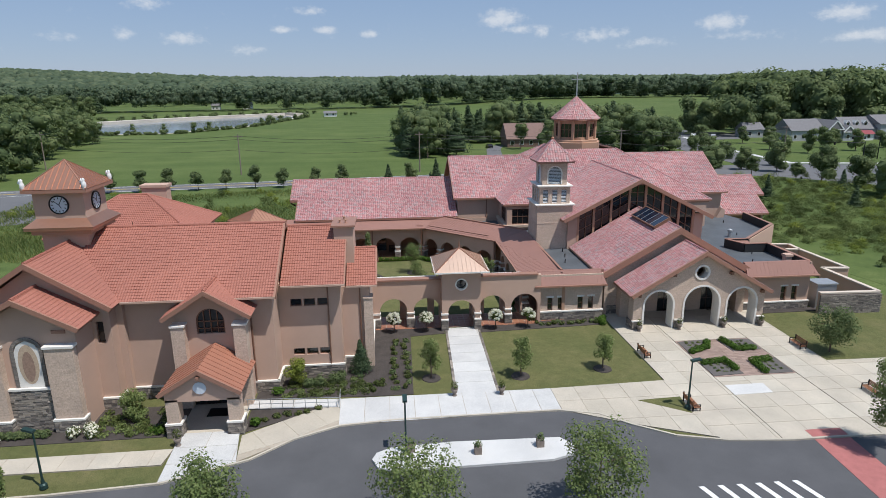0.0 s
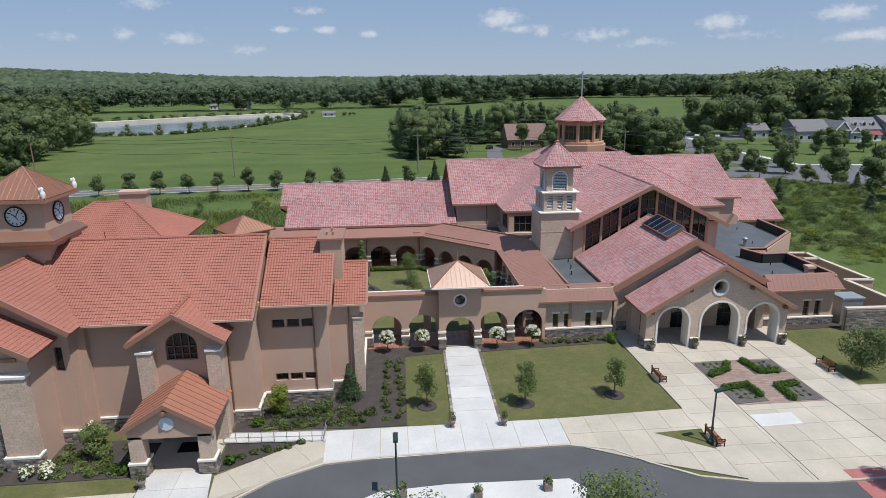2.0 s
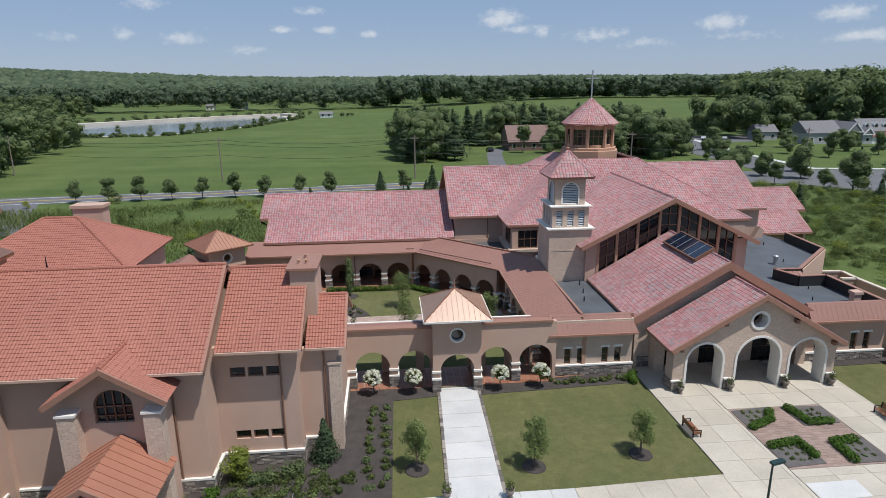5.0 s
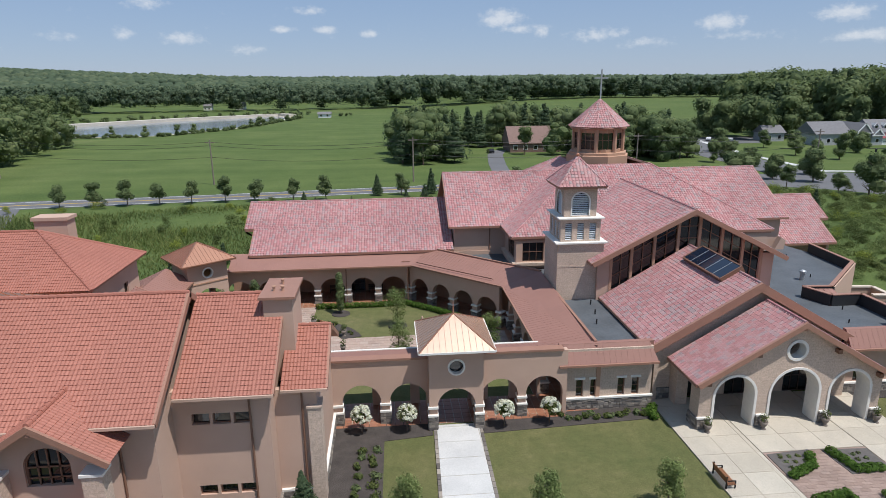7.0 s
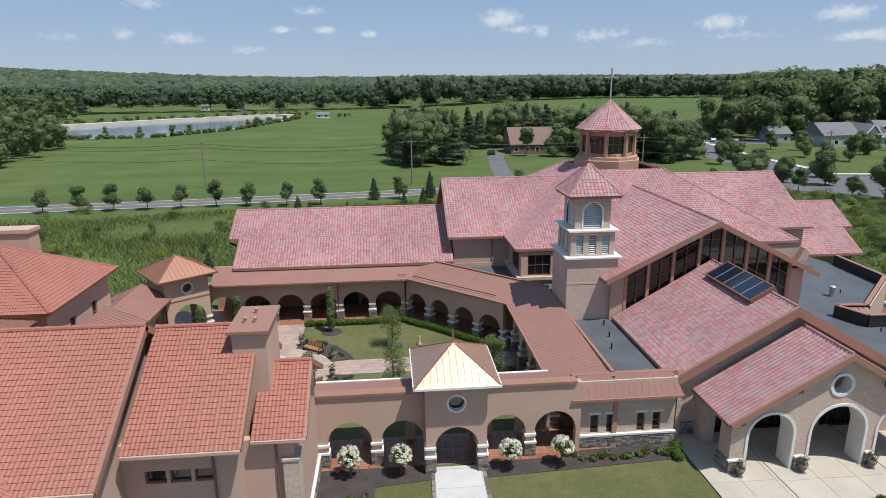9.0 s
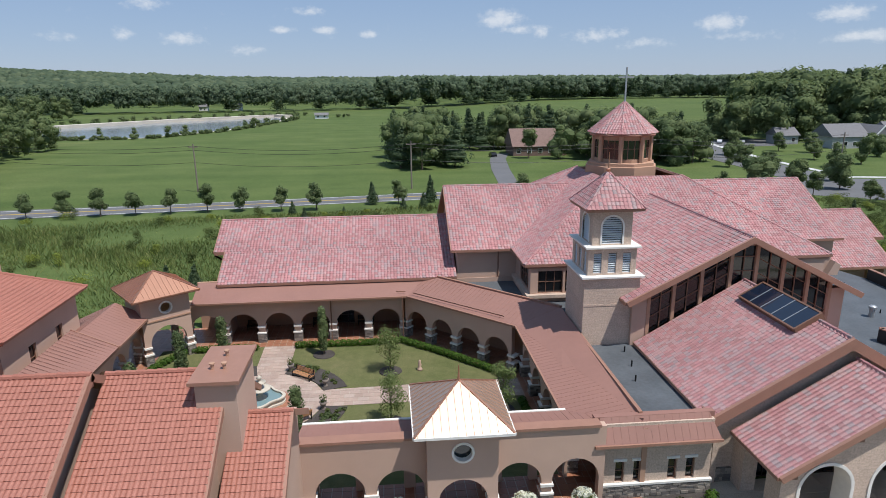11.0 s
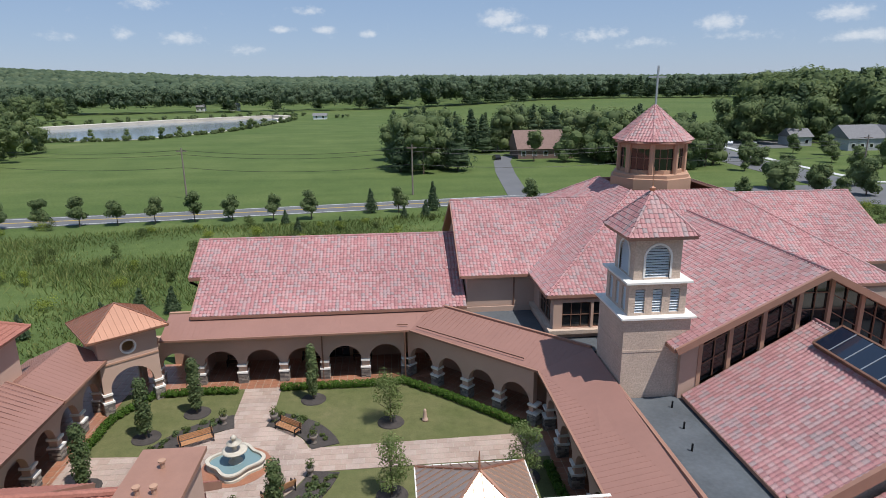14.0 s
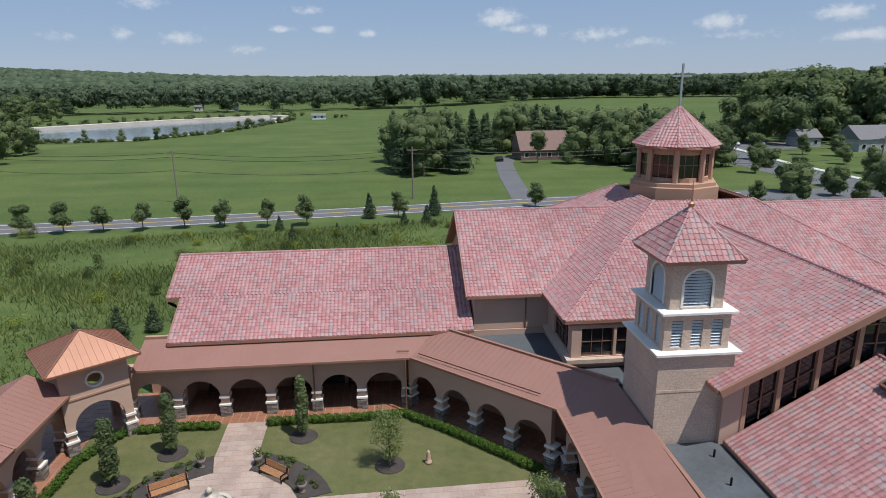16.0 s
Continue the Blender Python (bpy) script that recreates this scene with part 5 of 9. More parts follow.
pe = [(ex0, ey0, 6.35), (ex1, ey0, 6.35), (ex1, ey1, 6.35), (ex0, ey1, 6.35)]
pap = (6.75, 59.3, 8.0)
prf = part("roof", Shape().box(ex0 + 0.05, ey0 + 0.05, 6.2, ex1 - 0.05, ey1 - 0.05, 6.28), FASCIA, portal, "copper standing seam pyramid roof")
for p, q in zip(pe, pe[1:] + pe[:1]):
    seam_roof(prf, [p, q, pap], 0.42, PALE_COPPER, 0.06)
gt = Shape()
for p, q in zip(pe, pe[1:] + pe[:1]):
    gt.beam(p, q, 0.12, 0.14)
part("gutter", gt, TRIM, portal, "white gutter")
hc = Shape()
for p in pe:
    hc.beam(Vector(p) + Vector((0, 0, 0.05)), Vector(pap) + Vector((0, 0, 0.05)), 0.12, 0.06)
part("hip_cap", hc, COPPER, portal)
part("finial", Shape().lathe(6.75, 59.3, [(0.1, 7.95), (0.06, 8.2), (0.02, 8.9)], 8), COPPER, portal)

# ---- cloister round the court ----
clo = thing("cloister", "tan stucco cloister with round arches and brown metal roofs", "cloister", (5, 80, 0))


def arcade(o, ang, bays, width, top, label="", pier=0.62):
    """A run of arches on stone piers; bays: how many, each width wide, piers between."""
    w_ = Shape()
    length = bays * width
    w_.wall(o, ang, 0, length, 0, top, [("arch", i * width + pier / 2, (i + 1) * width - pier / 2, 0, 1.65, min((width - pier) / 2, 1.3)) for i in range(bays)], 0.5)
    part("wall", w_, STUCCO, clo)
    d = Vector((math.cos(radians(ang)), math.sin(radians(ang)), 0))
    back = Vector((-d.y, d.x, 0))
    for i in range(bays + 1):
        c = Vector((*o, 0)) + d * (i * width)

        def block(s, grow, z0, z1):
            a, b, f, k = -pier / 2 - grow, pier / 2 + grow, -0.1 - grow, 0.56 + grow
            s.mark()
            s.extrude([c + d * a + back * f + Vector((0, 0, z0)), c + d * b + back * f + Vector((0, 0, z0)), c + d * b + back * k + Vector((0, 0, z0)), c + d * a + back * k + Vector((0, 0, z0))], (0, 0, z1 - z0))
            return s
        p = part("pier", block(Shape(), 0.06, 0, 0.95), STONE, clo, "grey stone pier with white caps")
        part("cap", block(block(Shape(), 0.11, 0.95, 1.08), 0.06, 1.55, 1.72), TRIM, p)


NYA = 84.4
arcade((-15.9, NYA), 0, 6, 3.36, 4.35)
arcade((4.45, NYA), -46, 4, 3.1, 4.35)
arcade((13.9, 75.0), -90, 4, 3.3, 4.35)
back_w = Shape()
back_w.wall((-16, 88.6), 0, 0, 22.5, 0, 4.9, [("rect", 12.7, 15.3, 0.0, 2.6)], 0.3)
back_w.wall((6.7, 86.5), -44.4, 0, 14.8, 0, 5.25, [], 0.3)
back_w.wall((17.4, 77.8), -90, 0, 19, 0, 4.6, [], 0.3)
# darker than the other stucco: the walk's deep shade is put into the colour
part("back_wall", back_w, STUCCO_BAND, clo)
window(clo, (-16, 88.6), 0, 12.7, 15.3, 0.02, 2.6, bars=(4, 3), frame_mat=DARK_WOOD, name="double_door")
cr_ = part("roof", Shape().box(-15.5, 86.2, 4.5, 6, 86.4, 4.9), FASCIA, clo, "brown standing seam roof")
IN_E, OUT_T = 4.4, 5.5
corner_in, corner_out = (4.6, 83.6), (6.9, 86.6)
c2_in, c2_out = (13.3, 75.2), (17.4, 76.3)
seam_roof(cr_, [(-15.2, 83.6, IN_E), (*corner_in, IN_E), (*corner_out, OUT_T), (-15.2, 86.6, OUT_T)], mat=METAL_ROOF)
seam_roof(cr_, [(*corner_in, IN_E), (*c2_in, IN_E), (*c2_out, OUT_T), (*corner_out, OUT_T)], mat=METAL_ROOF)
seam_roof(cr_, [(*c2_in, IN_E), (13.3, 61.3, IN_E), (17.4, 59.0, OUT_T - 0.35), (*c2_out, OUT_T)], mat=METAL_ROOF)
gt = Shape()
for a, b in (((-15.2, 83.55), corner_in), (corner_in, c2_in), (c2_in, (13.3, 61.3))):
    gt.beam((*a, IN_E + 0.04), (*b, IN_E + 0.04), 0.14, 0.16)
for a, b, z in ((corner_out, c2_out, OUT_T), ((17.4, 71.0), (17.4, 59.4), 5.2)):
    gt.beam((*a, z + 0.14), (*b, z + 0.14), 0.22, 0.5)
part("gutter", gt, FASCIA, clo)
sg = Shape()
for a, b in (((3.6, 84.1), (4.5, 84.0)), (( 5.2, 83.5), (12.6, 76.6))):
    sg.beam((*a, IN_E + 0.42), (*b, IN_E + 0.42), 0.05, 0.1)
part("snow_guard", sg, FASCIA, clo)
for x, y in ((4.2, 83.5), (13.2, 75.9), (-2.6, 84.25)):
    part("downspout", Shape().tube((x, y, 0.1), (x, y, 4.3), 0.06), BROWN_FRAME, clo)
# low grey roof between the cloister and the nave
part("flat_roof", Shape().slab([(8.0, 87.2), (17.3, 77.8), (22, 77.8), (22, 81), (15.8, 81), (15.8, 87.2)], 4.35, 4.5), GREY_ROOF, clo, "grey flat roof")
part("parapet", Shape().beam((9.4, 86.9, 4.95), (15.5, 86.9, 4.95), 0.1, 0.45).beam((15.5, 80.3, 5.0), (15.5, 87, 5.0), 0.1, 0.5), STUCCO, clo)

# north-west pavilion
pav = thing("corner_pavilion", "square tan pavilion with arches, round window and metal pyramid roof", "pavilion", (-17.6, 82.3, 0))
vx, vy, vh = -17.5, 82.5, 2.1
ROT = 38.0
d_ = Vector((math.cos(radians(ROT)), math.sin(radians(ROT)), 0))
b_ = Vector((-d_.y, d_.x, 0))
cen = Vector((-17.9, 83.0, 0))
pvw = Shape()
for k in range(4):
    ang = ROT + 90 * k
    dd = Vector((math.cos(radians(ang)), math.sin(radians(ang)), 0))
    bb = Vector((-dd.y, dd.x, 0))
    o_ = cen - dd * vh - bb * vh
    holes = [("arch", 0.55, 2 * vh - 0.55, 0, 1.9, 1.45)] + ([("round", vh, 5.05, 0.5)] if k == 0 else [])
    pvw.wall((o_.x, o_.y), ang, 0 if k % 2 == 0 else 0.4, 2 * vh if k % 2 == 0 else 2 * vh - 0.4, 0, 6.2, holes, 0.4)
part("wall", pvw, STUCCO, pav)
o_ = cen - d_ * vh - b_ * vh
part("window_ring", Shape().ring((o_.x, o_.y), ROT, vh, 5.05, 0.45, 0.14, 0.06, deep=0.3), TRIM, pav)
part("band", Shape().extrude([o_ - b_ * 0.06 + Vector((0, 0, 3.95)), o_ + d_ * 2 * vh - b_ * 0.06 + Vector((0, 0, 3.95)), o_ + d_ * 2 * vh + b_ * 0.05 + Vector((0, 0, 3.95)), o_ + b_ * 0.05 + Vector((0, 0, 3.95))], (0, 0, 0.14)), STUCCO_BAND, pav)
for s in (0.25, 2 * vh - 0.25):
    c = o_ + d_ * s + b_ * 0.2
    def blk(grow, z0, z1, sh):
        sh.extrude([c + d_ * x + b_ * y + Vector((0, 0, z0)) for x, y in ((-0.3 - grow, -0.3 - grow), (0.3 + grow, -0.3 - grow), (0.3 + grow, 0.3 + grow), (-0.3 - grow, 0.3 + grow))], (0, 0, z1 - z0))
        return sh
    p = part("pier", blk(0.05, 0, 1.0, Shape()), STONE, pav, "grey stone pier with white caps")
    part("cap", blk(0.04, 1.6, 1.76, blk(0.1, 1.0, 1.13, Shape())), TRIM, p)
eh = vh + 0.75
ve = [cen + d_ * sx * eh + b_ * sy * eh + Vector((0, 0, 6.3)) for sx, sy in ((-1, -1), (1, -1), (1, 1), (-1, 1))]
vap = cen + Vector((0, 0, 7.95))
vr = part("roof", Shape().extrude([p - Vector((0, 0, 0.2)) for p in ve], (0, 0, 0.1)), FASCIA, pav, "copper brown standing seam pyramid roof")
for p, q in zip(ve, ve[1:] + ve[:1]):
    seam_roof(vr, [tuple(p), tuple(q), tuple(vap)], 0.42, thick=0.06)
hc = Shape()
for p in ve:
    hc.beam(p + Vector((0, 0, 0.05)), vap + Vector((0, 0, 0.05)), 0.12, 0.06)
for p, q in zip(ve, ve[1:] + ve[:1]):
    hc.beam(p, q, 0.1, 0.14)
part("hip_cap", hc, COPPER, pav)

# west gallery from the pavilion to the hall
gal = thing("west_gallery", "tan arched gallery with a brown metal roof", "gallery", (-20, 74, 0))
arc_parent, clo = clo, gal
arcade((-18.9, 68.4), 90, 4, 3.15, 4.3)
clo = arc_parent
gr = part("roof", Shape().box(-20.9, 62, 5.2, -20.8, 81, 5.4), FASCIA, gal)
seam_roof(gr, [(-17.9, 81.0, 4.4), (-17.9, 61, 4.4), (-20.6, 61, 5.75), (-20.6, 81.0, 5.75)], mat=METAL_ROOF)
seam_roof(gr, [(-24, 61, 4.2), (-24, 81.5, 4.2), (-20.6, 81.0, 5.75), (-20.6, 61, 5.75)], mat=METAL_ROOF)
seam_roof(gr, [(-17.5, 73.6, 4.75), (-17.5, 61, 4.75), (-20.6, 61, 6.15), (-20.9, 73.9, 6.15)], mat=METAL_ROOF)
part("rake_board", Shape().beam((-20.9, 73.95, 6.2), (-17.45, 73.65, 4.8), 0.12, 0.3), FASCIA, gr)
part("gutter", Shape().box(-17.95, 61, 4.25, -17.82, 80.5, 4.42), FASCIA, gal)
gw = Shape()
gw.wall((-22.6, 82), -90, 0, 20, 0, 4.3, [], 0.3)
part("back_wall", gw, STUCCO, gal)

# hipped building west of the court
hb = thing("hipped_building", "tan stucco building with an orange tile hip roof and chimney", "building", (-28.5, 71, 0))
hx0, hx1, hy0, hy1, hz, hap = -36.5, -21.0, 66.2, 77.6, 8.4, 12.0
hr = part("roof", Shape().box(hx0 + 0.3, hy0 + 0.3, 8.1, hx1 - 0.3, hy1 - 0.3, 8.3), FASCIA, hb, "orange tile hip roof")
ra, rb = (-27.5, 72.2, hap), (-30.5, 72.2, hap)
A, B, C, D = (hx0, hy0, hz), (hx1, hy0, hz), (hx1, hy1, hz), (hx0, hy1, hz)
tile_roof(hr, [A, B, ra, rb], ORANGE)
tile_roof(hr, [B, C, ra], ORANGE)
tile_roof(hr, [C, D, rb, ra], ORANGE)
tile_roof(hr, [D, A, rb], ORANGE)
caps(hr, [(A, rb), (B, ra), (C, ra), (D, rb), (ra, rb)], ORANGE)
hw_ = Shape()
hw_.wall((hx1 - 0.7, hy0 + 0.7), 90, 0, hy1 - hy0 - 1.4, 0, 8.2, [("rect", 3.0, 3.9, 4.6, 6.6), ("rect", 6.6, 7.5, 4.6, 6.6)], 0.35)
hw_.wall((hx0 + 0.7, hy0 + 0.7), 0, 0, hx1 - hx0 - 1.4, 0, 8.2, [], 0.35)
hw_.wall((hx1 - 0.7, hy1 - 0.7), 180, 0, hx1 - hx0 - 1.4, 0, 8.2, [], 0.35)
part("wall", hw_, STUCCO, hb)
for a in (3.0, 6.6):
    window(hb, (hx1 - 0.7, hy0 + 0.7), 90, a, a + 0.9, 4.6, 6.6, bars=(1, 2))
part("chimney", Shape().box(-29.0, 74.5, 9, -26.2, 76.0, 12.4).box(-29.15, 74.35, 12.4, -26.05, 76.15, 12.7), STUCCO, hb, "tan chimney with dark metal cap")
lk = thing("link_roof", "low copper hip roof over a link passage", "roof", (-27, 62, 0))
lp = [(-34, 58.5, 8.0), (-21.8, 58.5, 8.0), (-21.8, 66.0, 8.0), (-34, 66.0, 8.0)]
lr = part("wall", Shape().box(-33.5, 59, 0, -22.3, 65.5, 7.9), STUCCO, lk)
seam_roof(lr, [lp[0], lp[1], (-25.5, 62.2, 9.9), (-30, 62.2, 9.9)])
seam_roof(lr, [lp[1], lp[2], (-25.5, 62.2, 9.9)])
seam_roof(lr, [lp[2], lp[3], (-30, 62.2, 9.9), (-25.5, 62.2, 9.9)])
part("finial", Shape().lathe(-25.5, 62.2, [(0.1, 9.85), (0.05, 10.3), (0.02, 11.0)], 8), IRON, lk)

# ---- parish hall ----
hall = thing("parish_hall", "two-storey tan stucco hall with orange tile roofs and stone base", "building", (-14, 50, 0))
HR, HE, HY0, HYR = 12.62, 8.38, 45.3, 52.35
hroof = part("roof", Shape().beam((-24, HYR, HR - 0.3), (-9, HYR, HR - 0.3), 0.3, 0.3), FASCIA, hall, "orange S-tile roof")
mp = [(-24.6, HY0, HE), (-9.0, HY0, HE), (-9.0, HYR, HR), (-24.6, HYR, HR)]
hset = near_tiles(hroof, mp, ORANGE, range(0, 20), range(62, 78))
tile_roof(hroof, mp, ORANGE, skip=hset)
tile_roof(hroof, [(-9.0, 2 * HYR - HY0, HE), (-24.6, 2 * HYR - HY0, HE), (-24.6, HYR, HR), (-9.0, HYR, HR)], ORANGE)
caps(hroof, [((-24.4, HYR, HR), (-9.0, HYR, HR))], ORANGE)
rk = Shape()
rk.beam((-9.0, HYR, HR + 0.05), (-9.0, HY0, HE + 0.05), 0.16, 0.34).beam((-9.0, HYR, HR + 0.05), (-9.0, 2 * HYR - HY0, HE + 0.05), 0.16, 0.34)
part("rake_board", rk, FASCIA, hroof)
gu = Shape().box(-20.3, HY0 - 0.12, HE - 0.12, -8.95, HY0 + 0.02, HE + 0.02)
part("gutter", gu, STUCCO, hroof, "pale gutter")
# second and third, lower roofs
r2 = [(-9.0, 47.75, 8.38), (-3.9, 47.75, 8.38), (-3.9, 53.6, 12.0), (-9.0, 53.6, 12.0)]
tile_roof(hroof, r2, ORANGE)
tile_roof(hroof, [(-3.9, 59.0, 8.4), (-9.0, 59.0, 8.4), (-9.0, 53.6, 12.0), (-3.9, 53.6, 12.0)], ORANGE)
r3 = [(-3.9, 49.75, 7.55), (-1.35, 49.75, 7.55), (-1.35, 53.6, 9.85), (-3.9, 53.6, 9.85)]
tile_roof(hroof, r3, ORANGE)
tile_roof(hroof, [(-1.35, 58.0, 7.4), (-3.9, 58.0, 7.4), (-3.9, 53.6, 9.85), (-1.35, 53.6, 9.85)], ORANGE)
caps(hroof, [((-9.0, 53.6, 12.0), (-3.9, 53.6, 12.0)), ((-3.9, 53.6, 9.85), (-1.35, 53.6, 9.85))], ORANGE)
rk = Shape()
rk.beam((-3.9, 53.6, 12.05), (-3.9, 47.75, 8.43), 0.14, 0.3).beam((-1.35, 53.6, 9.9), (-1.35, 49.75, 7.6), 0.14, 0.28).beam((-1.35, 53.6, 9.9), (-1.35, 58, 7.45), 0.14, 0.28).beam((-3.9, 53.6, 12.05), (-3.9, 59.0, 8.43), 0.14, 0.3)
part("rake_board", rk, FASCIA, hroof)
part("gutter", Shape().box(-8.95, 47.62, 8.26, -3.85, 47.76, 8.4).box(-3.9, 49.62, 7.43, -1.3, 49.76, 7.57), STUCCO, hroof)
hw = Shape()
HB = 0.95
hw.wall((-21.4, 46.15), 0, 0, 12.0, 0, 8.3, [], 0.4)
hw.wall((-9.4, 48.7), 0, 0, 5.05, 0, 8.3, [("rect", 0.95, 1.9, 6.3, 6.95), ("rect", 2.05, 3.0, 6.3, 6.95), ("rect", 3.15, 4.1, 6.3, 6.95), ("rect", 0.95, 1.9, 1.95, 2.55), ("rect", 2.05, 3.0, 1.95, 2.55), ("rect", 3.15, 4.1, 1.95, 2.55)], 0.4)
hw.wall((-9.4, 46.15), 90, 0, 12.4, 0, [(0, 8.3), (6.2, 12.1), (12.4, 8.3)], [], 0.35)
hw.wall((-4.35, 50.1), 0, 0, 2.35, 0, 7.4, [], 0.4)
hw.wall((-4.35, 48.7), 90, 0, 9.8, 0, [(0, 8.3), (4.9, 11.4), (9.8, 8.3)], [], 0.35)
hw.wall((-2.0, 50.1), 90, 0, 8.0, 0, [(0, 7.4), (3.5, 9.4), (8, 7.2)], [], 0.35)
hw.wall((-2.0, 58.5), 180, 0, 22.6, 0, 7.3, [], 0.35)
part("wall", hw, STUCCO, hall)
for a in (0.95, 2.05, 3.15):
    window(hall, (-9.4, 48.7), 0, a, a + 0.95, 6.3, 6.95, bars=(1, 1))
    window(hall, (-9.4, 48.7), 0, a, a + 0.95, 1.95, 2.55, bars=(1, 1))
st = Shape().box(-21.4, 46.02, 0, -9.3, 46.15, HB).box(-9.4, 46.02, 0, -9.27, 48.7, HB).box(-9.27, 48.57, 0, -4.25, 48.7, HB).box(-4.35, 48.7, 0, -4.22, 50.1, HB).box(-4.22, 49.97, 0, -1.9, 50.1, HB).box(-2.0, 50.1, 0, -1.87, 58.2, HB)
part("stone_base", st, STONE, hall, "grey stone veneer base")
cb = Shape().box(-21.4, 45.97, HB, -9.24, 46.16, HB + 0.13).box(-9.41, 46.0, HB, -9.22, 48.6, HB + 0.13).box(-9.3, 48.52, HB, -4.2, 48.71, HB + 0.13).box(-4.3, 49.92, HB, -1.84, 50.11, HB + 0.13).box(-2.01, 50.1, HB, -1.82, 58.2, HB + 0.13)
part("base_cap", cb, TRIM, hall, "white stone base cap")
for x, y, z in ((-5.35, 48.62, 8.2), (-11.05, 46.05, 8.2), (-22.95, 44.0, 7.2), (-2.8, 50.02, 7.3)):
    part("downspout", Shape().tube((x, y, 0.3), (x, y, z), 0.06), BROWN_FRAME, hall, "brown downspout")
part("pilaster", Shape().box(-2.5, 49.85, 0, -1.75, 50.9, 6.3).box(-2.55, 49.8, 6.3, -1.7, 50.95, 6.42), BLOCK, hall)
part("corner_pier", Shape().box(-21.4, 45.7, 0, -20.4, 46.15, 8.1), STUCCO, hall)
ch = part("chimney", Shape().box(-4.9, 52.0, 7.0, -3.25, 55.2, 12.15), STUCCO, hall, "broad tan chimney with a flat metal cap")
part("cap", Shape().box(-5.1, 51.75, 12.15, -3.05, 55.4, 12.3), FASCIA, ch)
for x, y in ((-4.4, 53.0), (-3.9, 53.0), (-4.1, 54.3)):
    part("flue", Shape().lathe(x, y, [(0.08, 12.3), (0.08, 12.52), (0.12, 12.52), (0.12, 12.58), (0.06, 12.58)], 10), STUCCO_BAND, ch)

# west cross gable
GX, GZ, GE, GY, GH = -25.8, 11.95, 8.4, 43.95, 5.5
groof = part("roof", Shape().beam((GX, GY, GZ - 0.3), (GX, 51, GZ - 0.3), 0.3, 0.3), FASCIA, hall)
tile_roof(groof, [(GX + GH, GY, GE), (GX + GH, 47.5, GE), (GX, 51.5, GZ), (GX, GY, GZ)], ORANGE)
tile_roof(groof, [(GX - GH, 51.5, GE), (GX - GH, GY, GE), (GX, GY, GZ), (GX, 51.5, GZ)], ORANGE)
caps(groof, [((GX, GY, GZ), (GX, 51.3, GZ))], ORANGE)
part("rake_board", Shape().beam((GX, GY - 0.05, GZ + 0.06), (GX + GH, GY - 0.05, GE + 0.06), 0.18, 0.36).beam((GX, GY - 0.056, GZ + 0.06), (GX - GH, GY - 0.056, GE + 0.06), 0.18, 0.36), FASCIA, groof)
gw = Shape()
gw.wall((GX - 4.9, 44.6), 0, 0, 9.8, 0, [(0, 8.2), (4.9, 11.5), (9.8, 8.2)], [("rect", 8.75, 9.3, 5.5, 7.2)], 0.4)
gw.wall((GX + 4.9, 44.6), 90, 0, 1.6, 0, 8.3, [], 0.4)
gw.wall((GX - 4.9, 58), -90, 0, 13.4, 0, 8.3, [], 0.4)
part("wall", gw, STUCCO, hall)
window(hall, (GX - 4.9, 44.6), 0, 8.75, 9.3, 5.5, 7.2)
part("vent", Shape().box(-22.9, 44.5, 7.25, -22.1, 44.62, 7.45), FASCIA, hall)
part("stone_base", Shape().box(-23.4, 44.46, 0, -20.8, 44.6, HB).box(-20.95, 44.6, 0, -20.82, 46.1, HB), STONE, hall)
part("base_cap", Shape().box(-23.4, 44.41, HB, -20.76, 44.61, HB + 0.13).box(-20.96, 44.6, HB, -20.77, 46.1, HB + 0.13), TRIM, hall)
# niche bay with the mosaic
NXC = -25.6
nroof = part("roof", Shape().beam((NXC, 41.5, 9.85), (NXC, 44.6, 9.85), 0.3, 0.3), FASCIA, hall)
NEX, NEZ2, NRZ2 = 4.1, 7.9, 10.15
tile_roof(nroof, [(NXC + NEX, 41.4, NEZ2), (NXC + NEX, 44.6, NEZ2), (NXC, 44.6, NRZ2), (NXC, 41.4, NRZ2)], ORANGE)
tile_roof(nroof, [(NXC - NEX, 44.6, NEZ2), (NXC - NEX, 41.4, NEZ2), (NXC, 41.4, NRZ2), (NXC, 44.6, NRZ2)], ORANGE)
caps(nroof, [((NXC, 41.4, NRZ2), (NXC, 44.6, NRZ2))], ORANGE)
part("rake_board", Shape().beam((NXC, 41.36, NRZ2 + 0.05), (NXC + NEX, 41.36, NEZ2 + 0.05), 0.16, 0.34).beam((NXC, 41.354, NRZ2 + 0.05), (NXC - NEX, 41.354, NEZ2 + 0.05), 0.16, 0.34), FASCIA, nroof)
nb = Shape()
nb.wall((-29.0, 42.1), 0, 0, 6.8, 0, [(0, 7.8), (3.4, 9.7), (6.8, 7.8)], [], 0.4)
nb.wall((-22.2, 42.1), 90, 0, 2.6, 0, 7.8, [], 0.4)
part("wall", nb, STUCCO, hall)
part("vent", Shape().box(-23.7, 42.0, 7.4, -22.8, 42.12, 7.65), FASCIA, hall)
